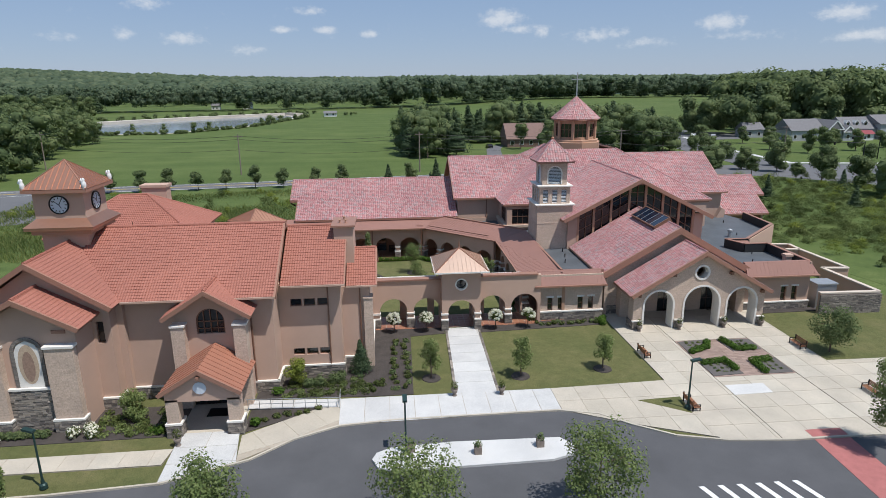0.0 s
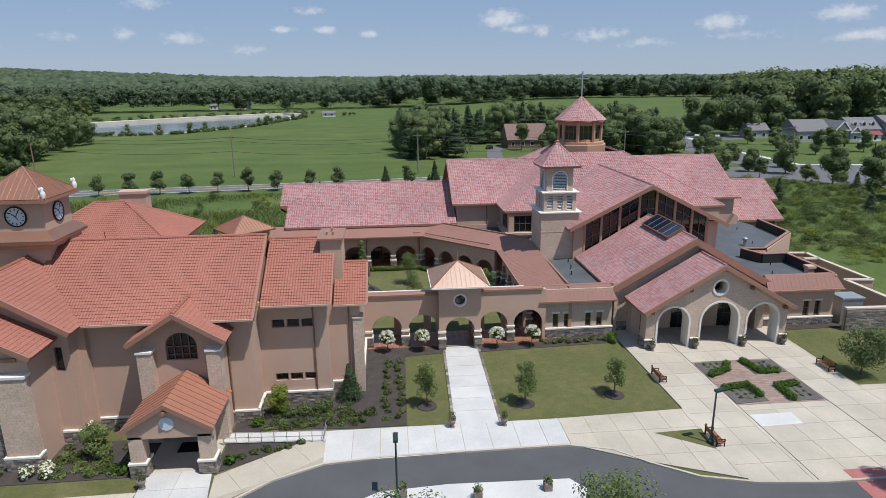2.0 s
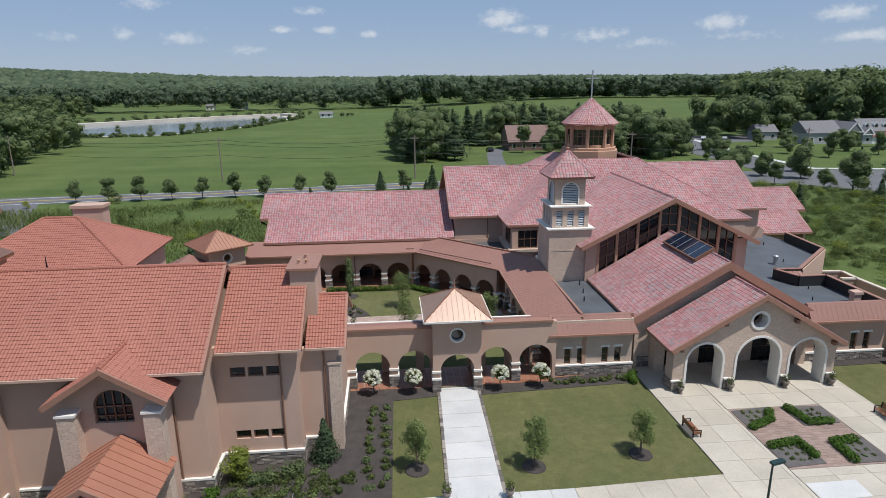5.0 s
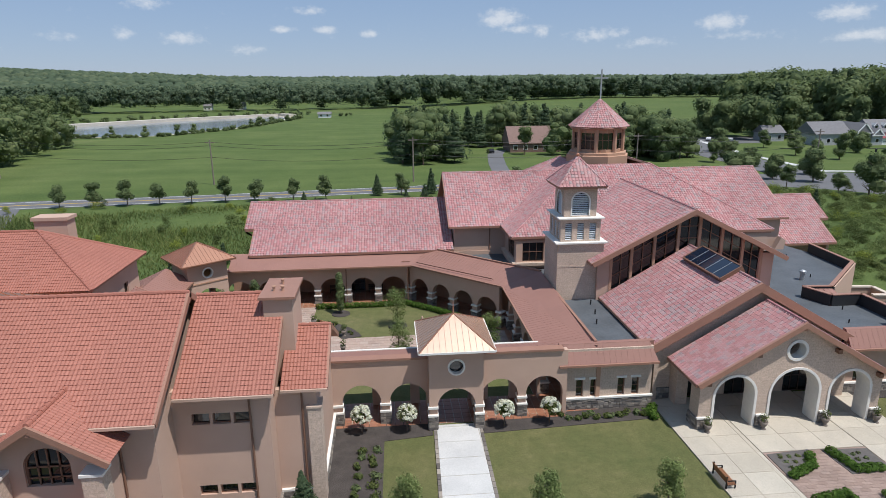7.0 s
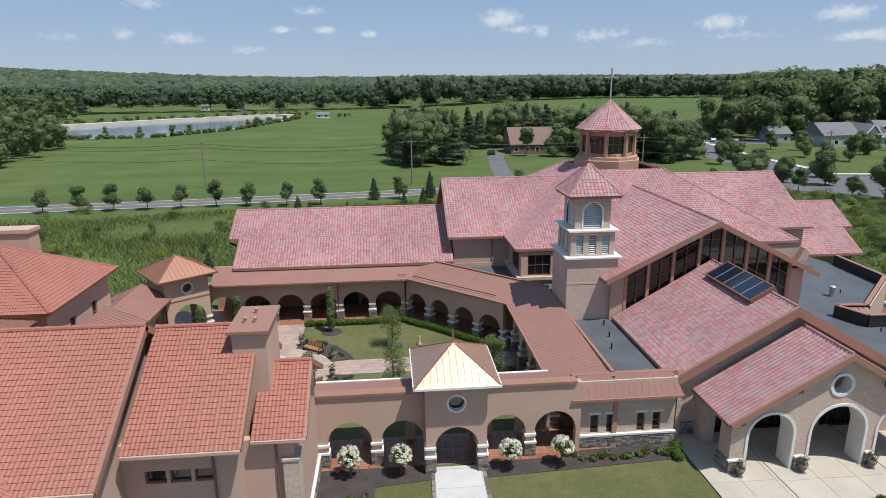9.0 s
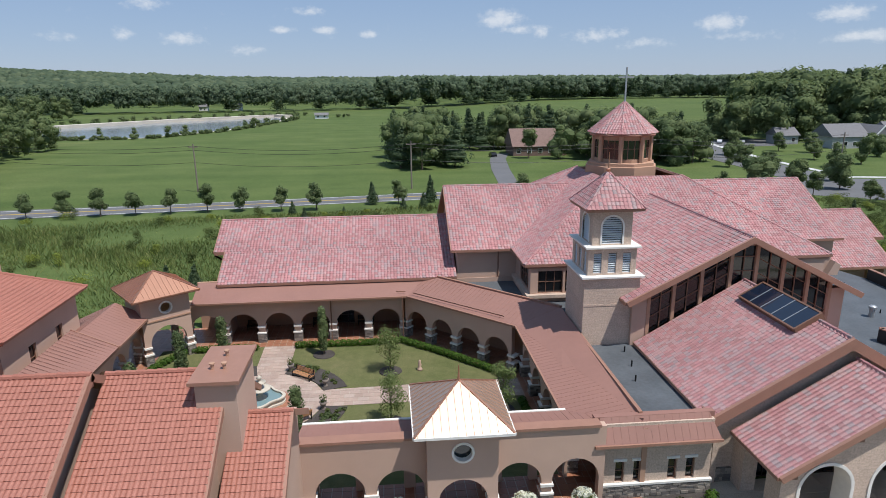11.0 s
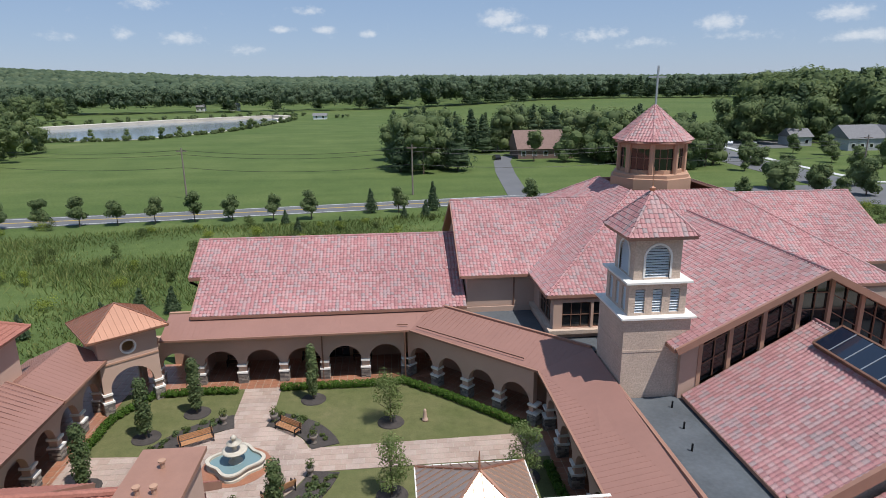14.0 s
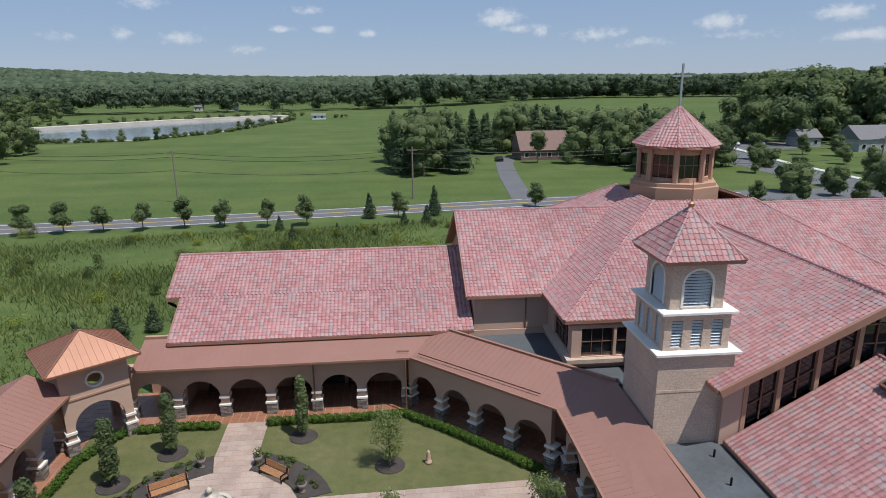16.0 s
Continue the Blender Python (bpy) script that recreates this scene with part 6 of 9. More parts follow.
for x0 in (-24.15, -29.1):
    bt_ = part("buttress", Shape().box(x0, 41.5, 0, x0 + 1.9, 42.1, 6.5), BLOCK, hall, "block pier with white cap and stone foot")
    part("cap", Shape().box(x0 - 0.08, 41.42, 6.5, x0 + 1.98, 42.15, 6.66), TRIM, bt_)
    part("foot", Shape().box(x0 - 0.1, 41.38, 0, x0 + 2.0, 42.15, 1.0), STONE, bt_)
    part("foot_cap", Shape().box(x0 - 0.15, 41.33, 1.0, x0 + 2.05, 42.18, 1.13), TRIM, bt_)
part("stone_base", Shape().box(-27.2, 41.9, 0, -24.1, 42.1, 3.25), STONE, hall)
part("base_cap", Shape().box(-27.2, 41.82, 3.25, -24.1, 42.12, 3.4), TRIM, hall)
mos = part("mosaic", Shape().arch_band((0, 42.1), 0, -26.45, -24.75, 6.1, 0.001, 0.04, sill=3.42, deep=0.02), TRIM, hall, "arched mosaic panel with a pebble border")
fillm = Shape().wall((-26.45, 42.06), 0, 0, 1.7, 3.42, [(0, 6.1), (0.25, 6.65), (0.85, 6.95), (1.45, 6.65), (1.7, 6.1)], [], 0.03)
part("panel", fillm, TRIM, mos)
part("border", Shape().arch_band((0, 42.1), 0, -26.45, -24.75, 6.1, 0.24, 0.09, sill=3.42), STONE, mos)
def oval(cx, cz, rx, rz, y):
    return Shape().extrude([(cx + rx * math.cos(2 * math.pi * i / 20), y, cz + rz * math.sin(2 * math.pi * i / 20)) for i in range(20)], (0, 0.012, 0))
part("mosaic_field", oval(-25.6, 5.15, 0.68, 1.5, 42.045), MOSAIC_TAN, mos)
part("mosaic_core", oval(-25.6, 5.0, 0.4, 1.15, 42.03), MOSAIC_BROWN, mos)
# clock tower
CX0, CX1, CY0, CY1 = -27.95, -24.1, 50.4, 54.2
ct = thing("clock_tower", "square tan clock tower with white dials and copper pyramid roof", "tower", ((CX0 + CX1) / 2, (CY0 + CY1) / 2, 0))
part("shaft", Shape().box(CX0 + 0.15, CY0 + 0.15, 0, CX1 - 0.15, CY1 - 0.15, 13.2), STUCCO, ct)
part("belfry", Shape().box(CX0, CY0, 13.3, CX1, CY1, 16.0), STUCCO, ct)
part("ledge", Shape().extrude([(CX0 - 0.7, CY0 - 0.7, 13.0), (CX1 + 0.7, CY0 - 0.7, 13.0), (CX1 + 0.7, CY1 + 0.7, 13.0), (CX0 - 0.7, CY1 + 0.7, 13.0)], (0, 0, 0.25)), COPPER, ct)
lg = Shape()
q0 = [(CX0 - 0.75, CY0 - 0.75, 13.25), (CX1 + 0.75, CY0 - 0.75, 13.25), (CX1 + 0.75, CY1 + 0.75, 13.25), (CX0 - 0.75, CY1 + 0.75, 13.25)]
q1 = [(CX0, CY0, 13.85), (CX1, CY0, 13.85), (CX1, CY1, 13.85), (CX0, CY1, 13.85)]
for i in range(4):
    lg.face(q0[i], q0[(i + 1) % 4], q1[(i + 1) % 4], q1[i])
part("ledge_roof", lg, COPPER, ct)
part("under_ledge", Shape().box(CX0 - 0.35, CY0 - 0.35, 12.6, CX1 + 0.35, CY1 + 0.35, 13.0), STUCCO_BAND, ct)
cc = ((CX0 + CX1) / 2, (CY0 + CY1) / 2)
ceh = 2.45
ce = [(cc[0] - ceh, cc[1] - ceh, 16.25), (cc[0] + ceh, cc[1] - ceh, 16.25), (cc[0] + ceh, cc[1] + ceh, 16.25), (cc[0] - ceh, cc[1] + ceh, 16.25)]
crf = part("roof", Shape().box(cc[0] - ceh, cc[1] - ceh, 15.95, cc[0] + ceh, cc[1] + ceh, 16.2), FASCIA, ct, "copper standing seam pyramid roof")
for p, q in zip(ce, ce[1:] + ce[:1]):
    seam_roof(crf, [p, q, (cc[0], cc[1], 18.3)], 0.42, thick=0.06)
hc = Shape()
for p in ce:
    hc.beam(Vector(p) + Vector((0, 0, 0.05)), Vector((cc[0], cc[1], 18.35)), 0.1, 0.06)
part("hip_cap", hc, COPPER, ct)
for o_, ang in (((CX0, CY0), 0), ((CX1, CY0), 90)):
    s0 = (CX1 - CX0) / 2
    dial = part("dial", Shape().ring(o_, ang, s0, 14.95, 0.0, 0.68, 0.05, n=28), DIAL, ct, "pale clock dial with black marks")
    part("rim", Shape().ring(o_, ang, s0, 14.95, 0.66, 0.1, 0.09, n=28), IRON, dial)
    d2 = Vector((math.cos(radians(ang)), math.sin(radians(ang)), 0))
    f2 = Vector((d2.y, -d2.x, 0))
    oo = Vector((*o_, 14.95)) + d2 * s0 + f2 * 0.07
    mk = Shape()
    for i in range(12):
        a = math.pi * i / 6
        e = d2 * math.sin(a) + Vector((0, 0, math.cos(a)))
        mk.beam(oo + e * 0.46, oo + e * 0.6, 0.06, 0.02, up=f2)
    for a, l in ((radians(150), 0.3), (radians(30), 0.45), (radians(-52), 0.5)):
        e = d2 * math.sin(a) + Vector((0, 0, math.cos(a)))
        mk.beam(oo, oo + e * l, 0.05, 0.02, up=f2)
    part("marks", mk, IRON, dial)
for sx, sy in ((-1, -1), (1, -1), (1, 1)):
    x, y = cc[0] + sx * (ceh - 0.15), cc[1] + sy * (ceh - 0.15)
    s = Shape().lathe(x, y, [(0.16, 16.2), (0.13, 16.35), (0.19, 16.5), (0.16, 16.72), (0.08, 16.86), (0.12, 16.97), (0.04, 17.1)], 10)
    s.extrude([(x - 0.1, y + 0.12, 16.5), (x - 0.42, y + 0.22, 16.75), (x - 0.3, y + 0.22, 17.05), (x - 0.05, y + 0.12, 16.9)], (0, 0.06, 0))
    solo("statue", s, WHITE, "small white stone statue on the tower corner", "statue", group="tower statues", smooth=True)
# entrance bay and its porch
EX = -13.75
eroof = part("roof", Shape().beam((EX, 43.7, 9.2), (EX, 46.5, 9.2), 0.2, 0.2), FASCIA, hall)
tile_roof(eroof, [(EX + 3.25, 43.8, 7.45), (EX + 3.25, 46.4, 7.45), (EX, 47.6, 9.5), (EX, 43.8, 9.5)], ORANGE)
tile_roof(eroof, [(EX - 3.25, 46.4, 7.45), (EX - 3.25, 43.8, 7.45), (EX, 43.8, 9.5), (EX, 47.6, 9.5)], ORANGE)
caps(eroof, [((EX, 43.8, 9.5), (EX, 47.4, 9.5))], ORANGE)
part("rake_board", Shape().beam((EX, 43.75, 9.55), (EX + 3.3, 43.75, 7.47), 0.16, 0.3).beam((EX, 43.744, 9.55), (EX - 3.3, 43.744, 7.47), 0.16, 0.3), FASCIA, eroof)
ew = Shape()
ew.wall((EX - 2.6, 44.7), 0, 0, 5.2, 0, [(0, 7.5), (2.6, 9.1), (5.2, 7.5)], [("arch", 1.55, 3.65, 5.85, 6.85, 1.0)], 0.4)
ew.wall((EX - 2.6, 46.2), -90, 0, 1.5, 0, 7.5, [], 0.3)
ew.wall((EX + 2.6, 44.7), 90, 0, 1.5, 0, 7.5, [], 0.3)
part("wall", ew, STUCCO, hall)
wf = Shape().arch_band((EX - 2.6, 44.88), 0, 1.65, 3.55, 6.85, 0.1, 0.05, rise=0.9, sill=5.85)
for x in (2.1, 2.6, 3.1):
    wf.box(EX - 2.6 + x - 0.035, 44.83, 5.85, EX - 2.6 + x + 0.035, 44.9, 7.72)
wf.box(EX - 2.6 + 1.6, 44.83, 6.75, EX - 2.6 + 3.6, 44.9, 6.83).box(EX - 2.6 + 1.6, 44.83, 6.2, EX - 2.6 + 3.6, 44.9, 6.26)
awin = part("arched_window", wf, BROWN_FRAME, hall, "brown arched window with muntins")
part("pane", Shape().box(EX - 1.05, 44.93, 5.85, EX + 1.05, 44.97, 7.85), GLASS, awin)
for x0 in (EX - 2.7, EX + 1.8):
    b2 = part("buttress", Shape().box(x0, 43.95, 0, x0 + 0.95, 44.75, 6.7), BLOCK, hall, "block pier with white cap")
    part("cap", Shape().box(x0 - 0.06, 43.88, 6.7, x0 + 1.01, 44.8, 6.84), TRIM, b2)
PX_ = EX + 0.22
hp = thing("hall_porch", "gabled entrance porch with brown metal roof on block piers", "porch", (PX_, 42, 0))
hpr = part("roof", Shape().beam((PX_, 39.6, 4.7), (PX_, 44.6, 4.7), 0.2, 0.2), FASCIA, hp, "brown metal gable roof")
seam_roof(hpr, [(PX_ + 2.85, 39.8, 3.4), (PX_ + 2.85, 44.7, 3.4), (PX_, 44.7, 5.15), (PX_, 39.8, 5.15)], step=0.6, mat=PORCH_METAL)
seam_roof(hpr, [(PX_ - 2.85, 44.7, 3.4), (PX_ - 2.85, 39.8, 3.4), (PX_, 39.8, 5.15), (PX_, 44.7, 5.15)], step=0.6, mat=PORCH_METAL)
part("rake_board", Shape().beam((PX_, 39.76, 5.2), (PX_ + 2.9, 39.76, 3.45), 0.14, 0.28).beam((PX_, 39.754, 5.2), (PX_ - 2.9, 39.754, 3.45), 0.14, 0.28), FASCIA, hpr)
hpw = Shape()
hpw.wall((PX_ - 2.45, 40.0), 0, 0, 5.2, 2.75, [(0, 3.45), (2.45, 4.85), (5.2, 3.45)], [], 0.4)
part("gable", hpw, STUCCO, hp)
part("oculus", Shape().ring((PX_, 40.0), 0, 0.0, 3.75, 0.0, 0.45, 0.05, n=24), DIAL, hp, "pale round panel")
for x0 in (PX_ - 2.45, PX_ + 1.75):
    p = part("pier", Shape().box(x0, 40.0, 0, x0 + 0.85, 40.9, 2.9), BLOCK, hp)
    part("foot", Shape().box(x0 - 0.1, 39.9, 0, x0 + 0.95, 41.0, 1.0), STONE, p)
    part("foot_cap", Shape().box(x0 - 0.15, 39.85, 1.0, x0 + 1.0, 41.05, 1.13), TRIM, p)
part("side_wall", Shape().box(PX_ - 2.45, 40.9, 2.7, PX_ - 2.3, 44.7, 3.4).box(PX_ + 2.3, 40.9, 2.7, PX_ + 2.45, 44.7, 3.4), STUCCO, hp)
window(hp, (EX - 1.8, 44.55), 0, 0, 3.6, 0.02, 2.5, bars=(4, 2), frame_mat=DARK_WOOD, name="entrance_door", recess=0.0)
solo("door_mat", Shape().box(EX - 0.4, 42.6, 0.05, EX + 1.6, 43.8, 0.075), IRON, "dark entrance mat on the porch floor", "mat")

# ---- ground ----
def flat(name, poly, z, mat, label, category="ground", kind="structure"):
    return solo(name, Shape().slab(poly, z - 0.3, z), mat, label, category, kind)


gnd = Shape()
gnd.face((-3500, -600, 0), (3500, -600, 0), (3500, 4200, 0), (-3500, 4200, 0))
solo("ground", gnd, FIELD, "mown green field reaching to the horizon", "ground", "structure")
flat("meadow", [(-75, 88), (-24, 60), (9, 97), (52, 99), (60, 60), (140, 70), (118, 140), (84, 158), (30, 161), (-40, 148), (-80, 142)], 0.02, MEADOW, "rough green meadow behind the church")
flat("front_lawn", [(-60, 28), (60, 28), (75, 62), (46, 62), (46, 59), (-60, 59)], 0.03, LAWN, "short summer lawn with dry patches")
flat("court_lawn", [(-18.6, 61.3), (13.6, 61.3), (13.6, 75), (4.3, 84.2), (-18.6, 84.2)], 0.05, COURT_LAWN, "clipped courtyard lawn")

CURB = [(-60, 33.2), (-21.4, 34.1), (-14.8, 34.6), (-9.8, 36.6), (-7.2, 38.8), (-4.2, 40.2), (-0.1, 40.6), (8.3, 40.7), (12.2, 40.7), (15.0, 39.9), (16.9, 38.2), (19.4, 36.5), (22.6, 35.6), (26.9, 35.2), (60, 35.2)]
flat("road", [(-60, 15), (60, 15)] + CURB[::-1], 0.045, ASPHALT, "dark asphalt drive before the church", "road")
cb = Shape()
for (ax, ay), (bx, by) in zip(CURB, CURB[1:]):
    cb.beam((ax, ay, 0.16), (bx, by, 0.16), 0.16, 0.2)
solo("kerb", cb, CONCRETE, "concrete kerb along the drive", "kerb", "structure")


def clip(poly, a, b, c):
    """The part of a polygon where a x + b y <= c."""
    out = []
    for (px, py), (qx, qy) in zip(poly, poly[1:] + poly[:1]):
        dp, dq = a * px + b * py - c, a * qx + b * qy - c
        if dp <= 0:
            out.append((px, py))
        if dp * dq < 0:
            t = dp / (dp - dq)
            out.append((px + (qx - px) * t, py + (qy - py) * t))
    return out


def paved(name, poly, cell, z, mat, label, gap=0.02, turn=0.0, pieces=True, piece="slab", depth=0.06, stagger=False):
    """A paved area: its bed, and slabs cut to its edge. poly: convex, counter-clockwise."""
    bed = solo(name, Shape().slab(poly, z - 0.3, z - 0.012), JOINT, label, "pavement", "structure")
    cx, cy = poly[0]
    ca, sa = math.cos(radians(turn)), math.sin(radians(turn))
    loc = [((x - cx) * ca + (y - cy) * sa, -(x - cx) * sa + (y - cy) * ca) for x, y in poly]
    x0, x1 = min(p[0] for p in loc), max(p[0] for p in loc)
    y0, y1 = min(p[1] for p in loc), max(p[1] for p in loc)
    nx, ny = cell
    made, rest = 0, Shape()
    for j in range(int((y1 - y0) / ny) + 1):
        off = (nx / 2 if stagger and j % 2 else 0)
        for i in range(-1, int((x1 - x0) / nx) + 1):
            a, b = x0 + i * nx + off, y0 + j * ny
            q = [(a + gap, b + gap), (a + nx - gap, b + gap), (a + nx - gap, b + ny - gap), (a + gap, b + ny - gap)]
            for (px, py), (qx, qy) in zip(loc, loc[1:] + loc[:1]):
                ex, ey = qx - px, qy - py
                q = clip(q, ey, -ex, ey * px - ex * py) if len(q) > 2 else q
            if len(q) < 3:
                continue
            w_ = [(cx + x * ca - y * sa, cy + x * sa + y * ca) for x, y in q]
            if pieces and made < 300:
                part(piece, Shape().slab(w_, z - depth, z + random.uniform(0, 0.006)), mat, bed)
                made += 1
            else:
                rest.slab(w_, z - depth, z + random.uniform(0, 0.006))
    if rest.v:
        part("paving", rest, mat, bed, kind="stuff", tidy=False)
    return bed


paved("sidewalk_west", [(-60, 36.3), (-15.4, 36.6), (-15.2, 38.4), (-60, 37.9)], (1.9, 3.0), 0.12, CONCRETE, "cream concrete sidewalk in slabs")
paved("hall_walk", [(-15.0, 34.7), (-10.6, 36.4), (-11.2, 40.3), (-15.3, 40.3)], (2.2, 1.9), 0.12, WHITE_CONCRETE, "white concrete entrance walk")
flat("hall_porch_floor", [(EX - 2.6, 40.2), (EX + 2.6, 40.2), (EX + 2.6, 44.8), (EX - 2.6, 44.8)], 0.05, CONCRETE, "concrete porch floor", "floor")
paved("sidewalk_bend", [(-10.6, 36.45), (-7.2, 38.85), (-4.2, 40.25), (-4.3, 43.9), (-10.9, 39.6)], (2.3, 6), 0.125, CONCRETE, "cream concrete sidewalk in slabs", turn=35)
paved("sidewalk_front", [(-4.2, 40.3), (12.4, 40.8), (12.4, 44.1), (-4.3, 44.15)], (1.9, 6), 0.12, WHITE_CONCRETE, "white concrete sidewalk in slabs")
paved("sidewalk_east", [(12.42, 40.75), (16.9, 38.3), (22.2, 36.0), (22.2, 44.5), (12.42, 44.1)], (1.9, 3), 0.12, CONCRETE, "cream concrete sidewalk in slabs")
paved("ramp_walk", [(-11.3, 43.3), (-4.3, 42.9), (-4.3, 44.15), (-11.3, 44.6)], (1.7, 2), 0.13, WHITE_CONCRETE, "white concrete ramp walk")
paved("entrance_walk", [(4.85, 44.05), (8.05, 44.0), (8.35, 57.6), (5.35, 57.6)], (3.4, 1.9), 0.11, WHITE_CONCRETE, "white concrete entrance walk")
for a, b in (((4.75, 44.1), (5.22, 57.4)), ((8.17, 44.1), (8.47, 57.4))):
    e = Shape()
    n = 24
    for i in range(n):
        x0, y0 = a[0] + (b[0] - a[0]) * i / n, a[1] + (b[1] - a[1]) * i / n
        x1, y1 = a[0] + (b[0] - a[0]) * (i + 0.93) / n, a[1] + (b[1] - a[1]) * (i + 0.93) / n
        e.beam((x0, y0, 0.13), (x1, y1, 0.13), 0.22, 0.2)
    solo("walk_edging", e, STONE_PIECE, "row of grey brown edging stones", "edging", "structure")
paved("plaza_west", [(22.2, 35.75), (26.4, 35.3), (26.4, 59.6), (21.9, 59.6)], (2.1, 2.1), 0.121, CONCRETE, "cream concrete plaza in slabs", turn=0)
paved("plaza_east", [(33.7, 35.3), (37.7, 35.3), (37.9, 59.6), (33.7, 59.6)], (2.0, 2.1), 0.121, CONCRETE, "cream concrete plaza in slabs")
paved("plaza_side", [(37.75, 35.3), (60, 35.3), (60, 46.3), (37.75, 46.6)], (2.1, 2.1), 0.121, CONCRETE, "cream concrete plaza in slabs")
paved("plaza_south", [(26.45, 35.3), (33.65, 35.3), (33.65, 44.5), (26.45, 44.5)], (2.4, 2.1), 0.121, CONCRETE, "cream concrete plaza in slabs")
flat("bright_slab", [(26.5, 41.5), (29.7, 41.6), (29.8, 43.15), (26.5, 43.1)], 0.132, WHITE_CONCRETE, "one newer white concrete slab", "slab")
paved("plaza_north", [(26.45, 52.0), (33.65, 52.0), (33.65, 59.8), (26.45, 59.8)], (2.4, 2.0), 0.121, CONCRETE, "cream concrete plaza under the porch")
paved("plaza_cross", [(26.45, 44.55), (33.65, 44.55), (33.65, 51.95), (26.45, 51.95)], (0.6, 0.3), 0.115, BRICK_PAVER, "brown brick paving between the beds", gap=0.008, stagger=True)
flat("corner_lawn", [(18.6, 41.5), (21.9, 39.2), (22.1, 41.7)], 0.135, LAWN, "small triangle of lawn", "lawn")
flat("east_lawn_strip", [(50, 40.8), (60, 40.6), (60, 42.0), (50, 42.0)], 0.135, LAWN, "strip of lawn", "lawn")
flat("crossing", [(28.6, 35.1), (31.2, 35.1), (30.6, 24), (28.0, 24)], 0.062, RED_PAVING, "red stamped crossing", "crossing")
flat("crossing_ramp", [(28.6, 35.2), (31.2, 35.2), (31.2, 36.2), (28.6, 36.2)], 0.14, RED_PAVING, "red ramp to the crossing", "crossing")
for i in range(6):
    x = 18.2 + 1.2 * i
    flat("road_stripe", [(x, 31.0), (x + 0.35, 31.0), (x + 1.3, 28.0), (x + 0.95, 28.0)], 0.06, PAINT, "white painted road stripe", "stripe")
# island
isl = [(-1.7, 35.7), (-1.3, 34.7), (-0.2, 34.3), (5.3, 34.4), (10.1, 34.5), (11.6, 35.0), (12.0, 35.9), (11.2, 37.0), (3.7, 37.2), (-0.5, 36.9), (-1.4, 36.4)]
flat("traffic_island", isl, 0.2, WHITE_CONCRETE, "white concrete traffic island with rounded ends", "island")
# beds
def bed(poly, mat=None, z=0.07, label="dark mulch planting bed"):
    return flat("planting_bed", poly, z, mat or MULCH, label, "planting bed")


bed([(-2.0, 44.4), (1.4, 44.4), (1.6, 56.0), (5.0, 56.4), (5.0, 58.3), (-2.0, 58.3)])
bed([(-9.2, 44.9), (-2.0, 44.4), (-2.0, 50.0), (-4.3, 50.0), (-4.4, 48.6), (-9.2, 48.6)], z=0.074)
bed([(8.6, 56.3), (21.5, 57.0), (21.5, 58.8), (8.6, 58.3)], z=0.072)
bed([(-33, 39.9), (-15.5, 40.1), (-15.6, 44.5), (-23, 44.5), (-33, 42.0)], z=0.076)
bed([(-11.0, 40.0), (-5.4, 43.0), (-11.0, 43.2)], z=0.078)
bed([(-11.0, 44.4), (-9.0, 44.7), (-9.0, 46.1), (-11.0, 46.1)], z=0.079)
bed([(37.9, 58.0), (46.0, 58.2), (46.0, 59.3), (37.9, 59.3)], z=0.08)
BEDS = [[(26.6, 49.2), (28.9, 50.1), (29.7, 52.0), (26.6, 51.7)], [(30.7, 49.2), (33.5, 49.4), (33.6, 51.7), (30.5, 51.9)], [(26.5, 44.7), (29.2, 44.9), (29.2, 47.6), (26.5, 47.0)], [(30.8, 44.7), (33.5, 44.7), (33.6, 47.6), (30.9, 47.2)]]
for b in BEDS:
    bed(b, GRAVEL, 0.16, "gravel planting bed framed by box hedge")
# cloister floors and court paths
paved("cloister_floor", [(-23, 83.2), (4.4, 83.2), (6.6, 88.6), (-23, 88.6)], (0.62, 0.62), 0.075, TERRACE, "terracotta tiled cloister floor", pieces=False)
paved("cloister_floor_diagonal", [(4.4, 83.3), (13.3, 74.6), (17.6, 78.0), (6.6, 88.6)], (0.62, 0.62), 0.07, TERRACE, "terracotta tiled cloister floor", turn=-46, pieces=False)
paved("cloister_floor_east", [(13.3, 58.5), (17.6, 58.5), (17.6, 78), (13.3, 75.4)], (0.62, 0.62), 0.065, TERRACE, "terracotta tiled cloister floor", pieces=False)
paved("arcade_floor", [(-2.6, 57.9), (14.9, 57.9), (14.9, 61.4), (-2.6, 61.4)], (0.62, 0.62), 0.08, TERRACE, "terracotta tiled arcade floor", pieces=False)
paved("west_gallery_floor", [(-22.8, 62), (-18.0, 62), (-18.0, 83.2), (-22.8, 83.2)], (0.62, 0.62), 0.078, TERRACE, "terracotta tiled gallery floor", pieces=False)
paved("court_path_north", [(-8.6, 76), (-5.8, 76), (-5.9, 83.2), (-8.8, 83.2)], (0.75, 0.6), 0.082, PAVER, "pinkish flagstone path", stagger=True)
paved("court_path_east", [(-3, 71.4), (13.4, 71.6), (13.4, 74.5), (-3, 74.1)], (0.75, 0.6), 0.084, PAVER, "pinkish flagstone path", stagger=True)
paved("court_path_west", [(-18.2, 70.6), (-11, 70.6), (-11, 74.0), (-18.2, 74.6)], (0.75, 0.6), 0.083, PAVER, "pinkish flagstone path", stagger=True)
circle = [(-7.2 + 4.9 * math.cos(2 * math.pi * i / 20), 72.4 + 4.9 * math.sin(2 * math.pi * i / 20)) for i in range(20)]
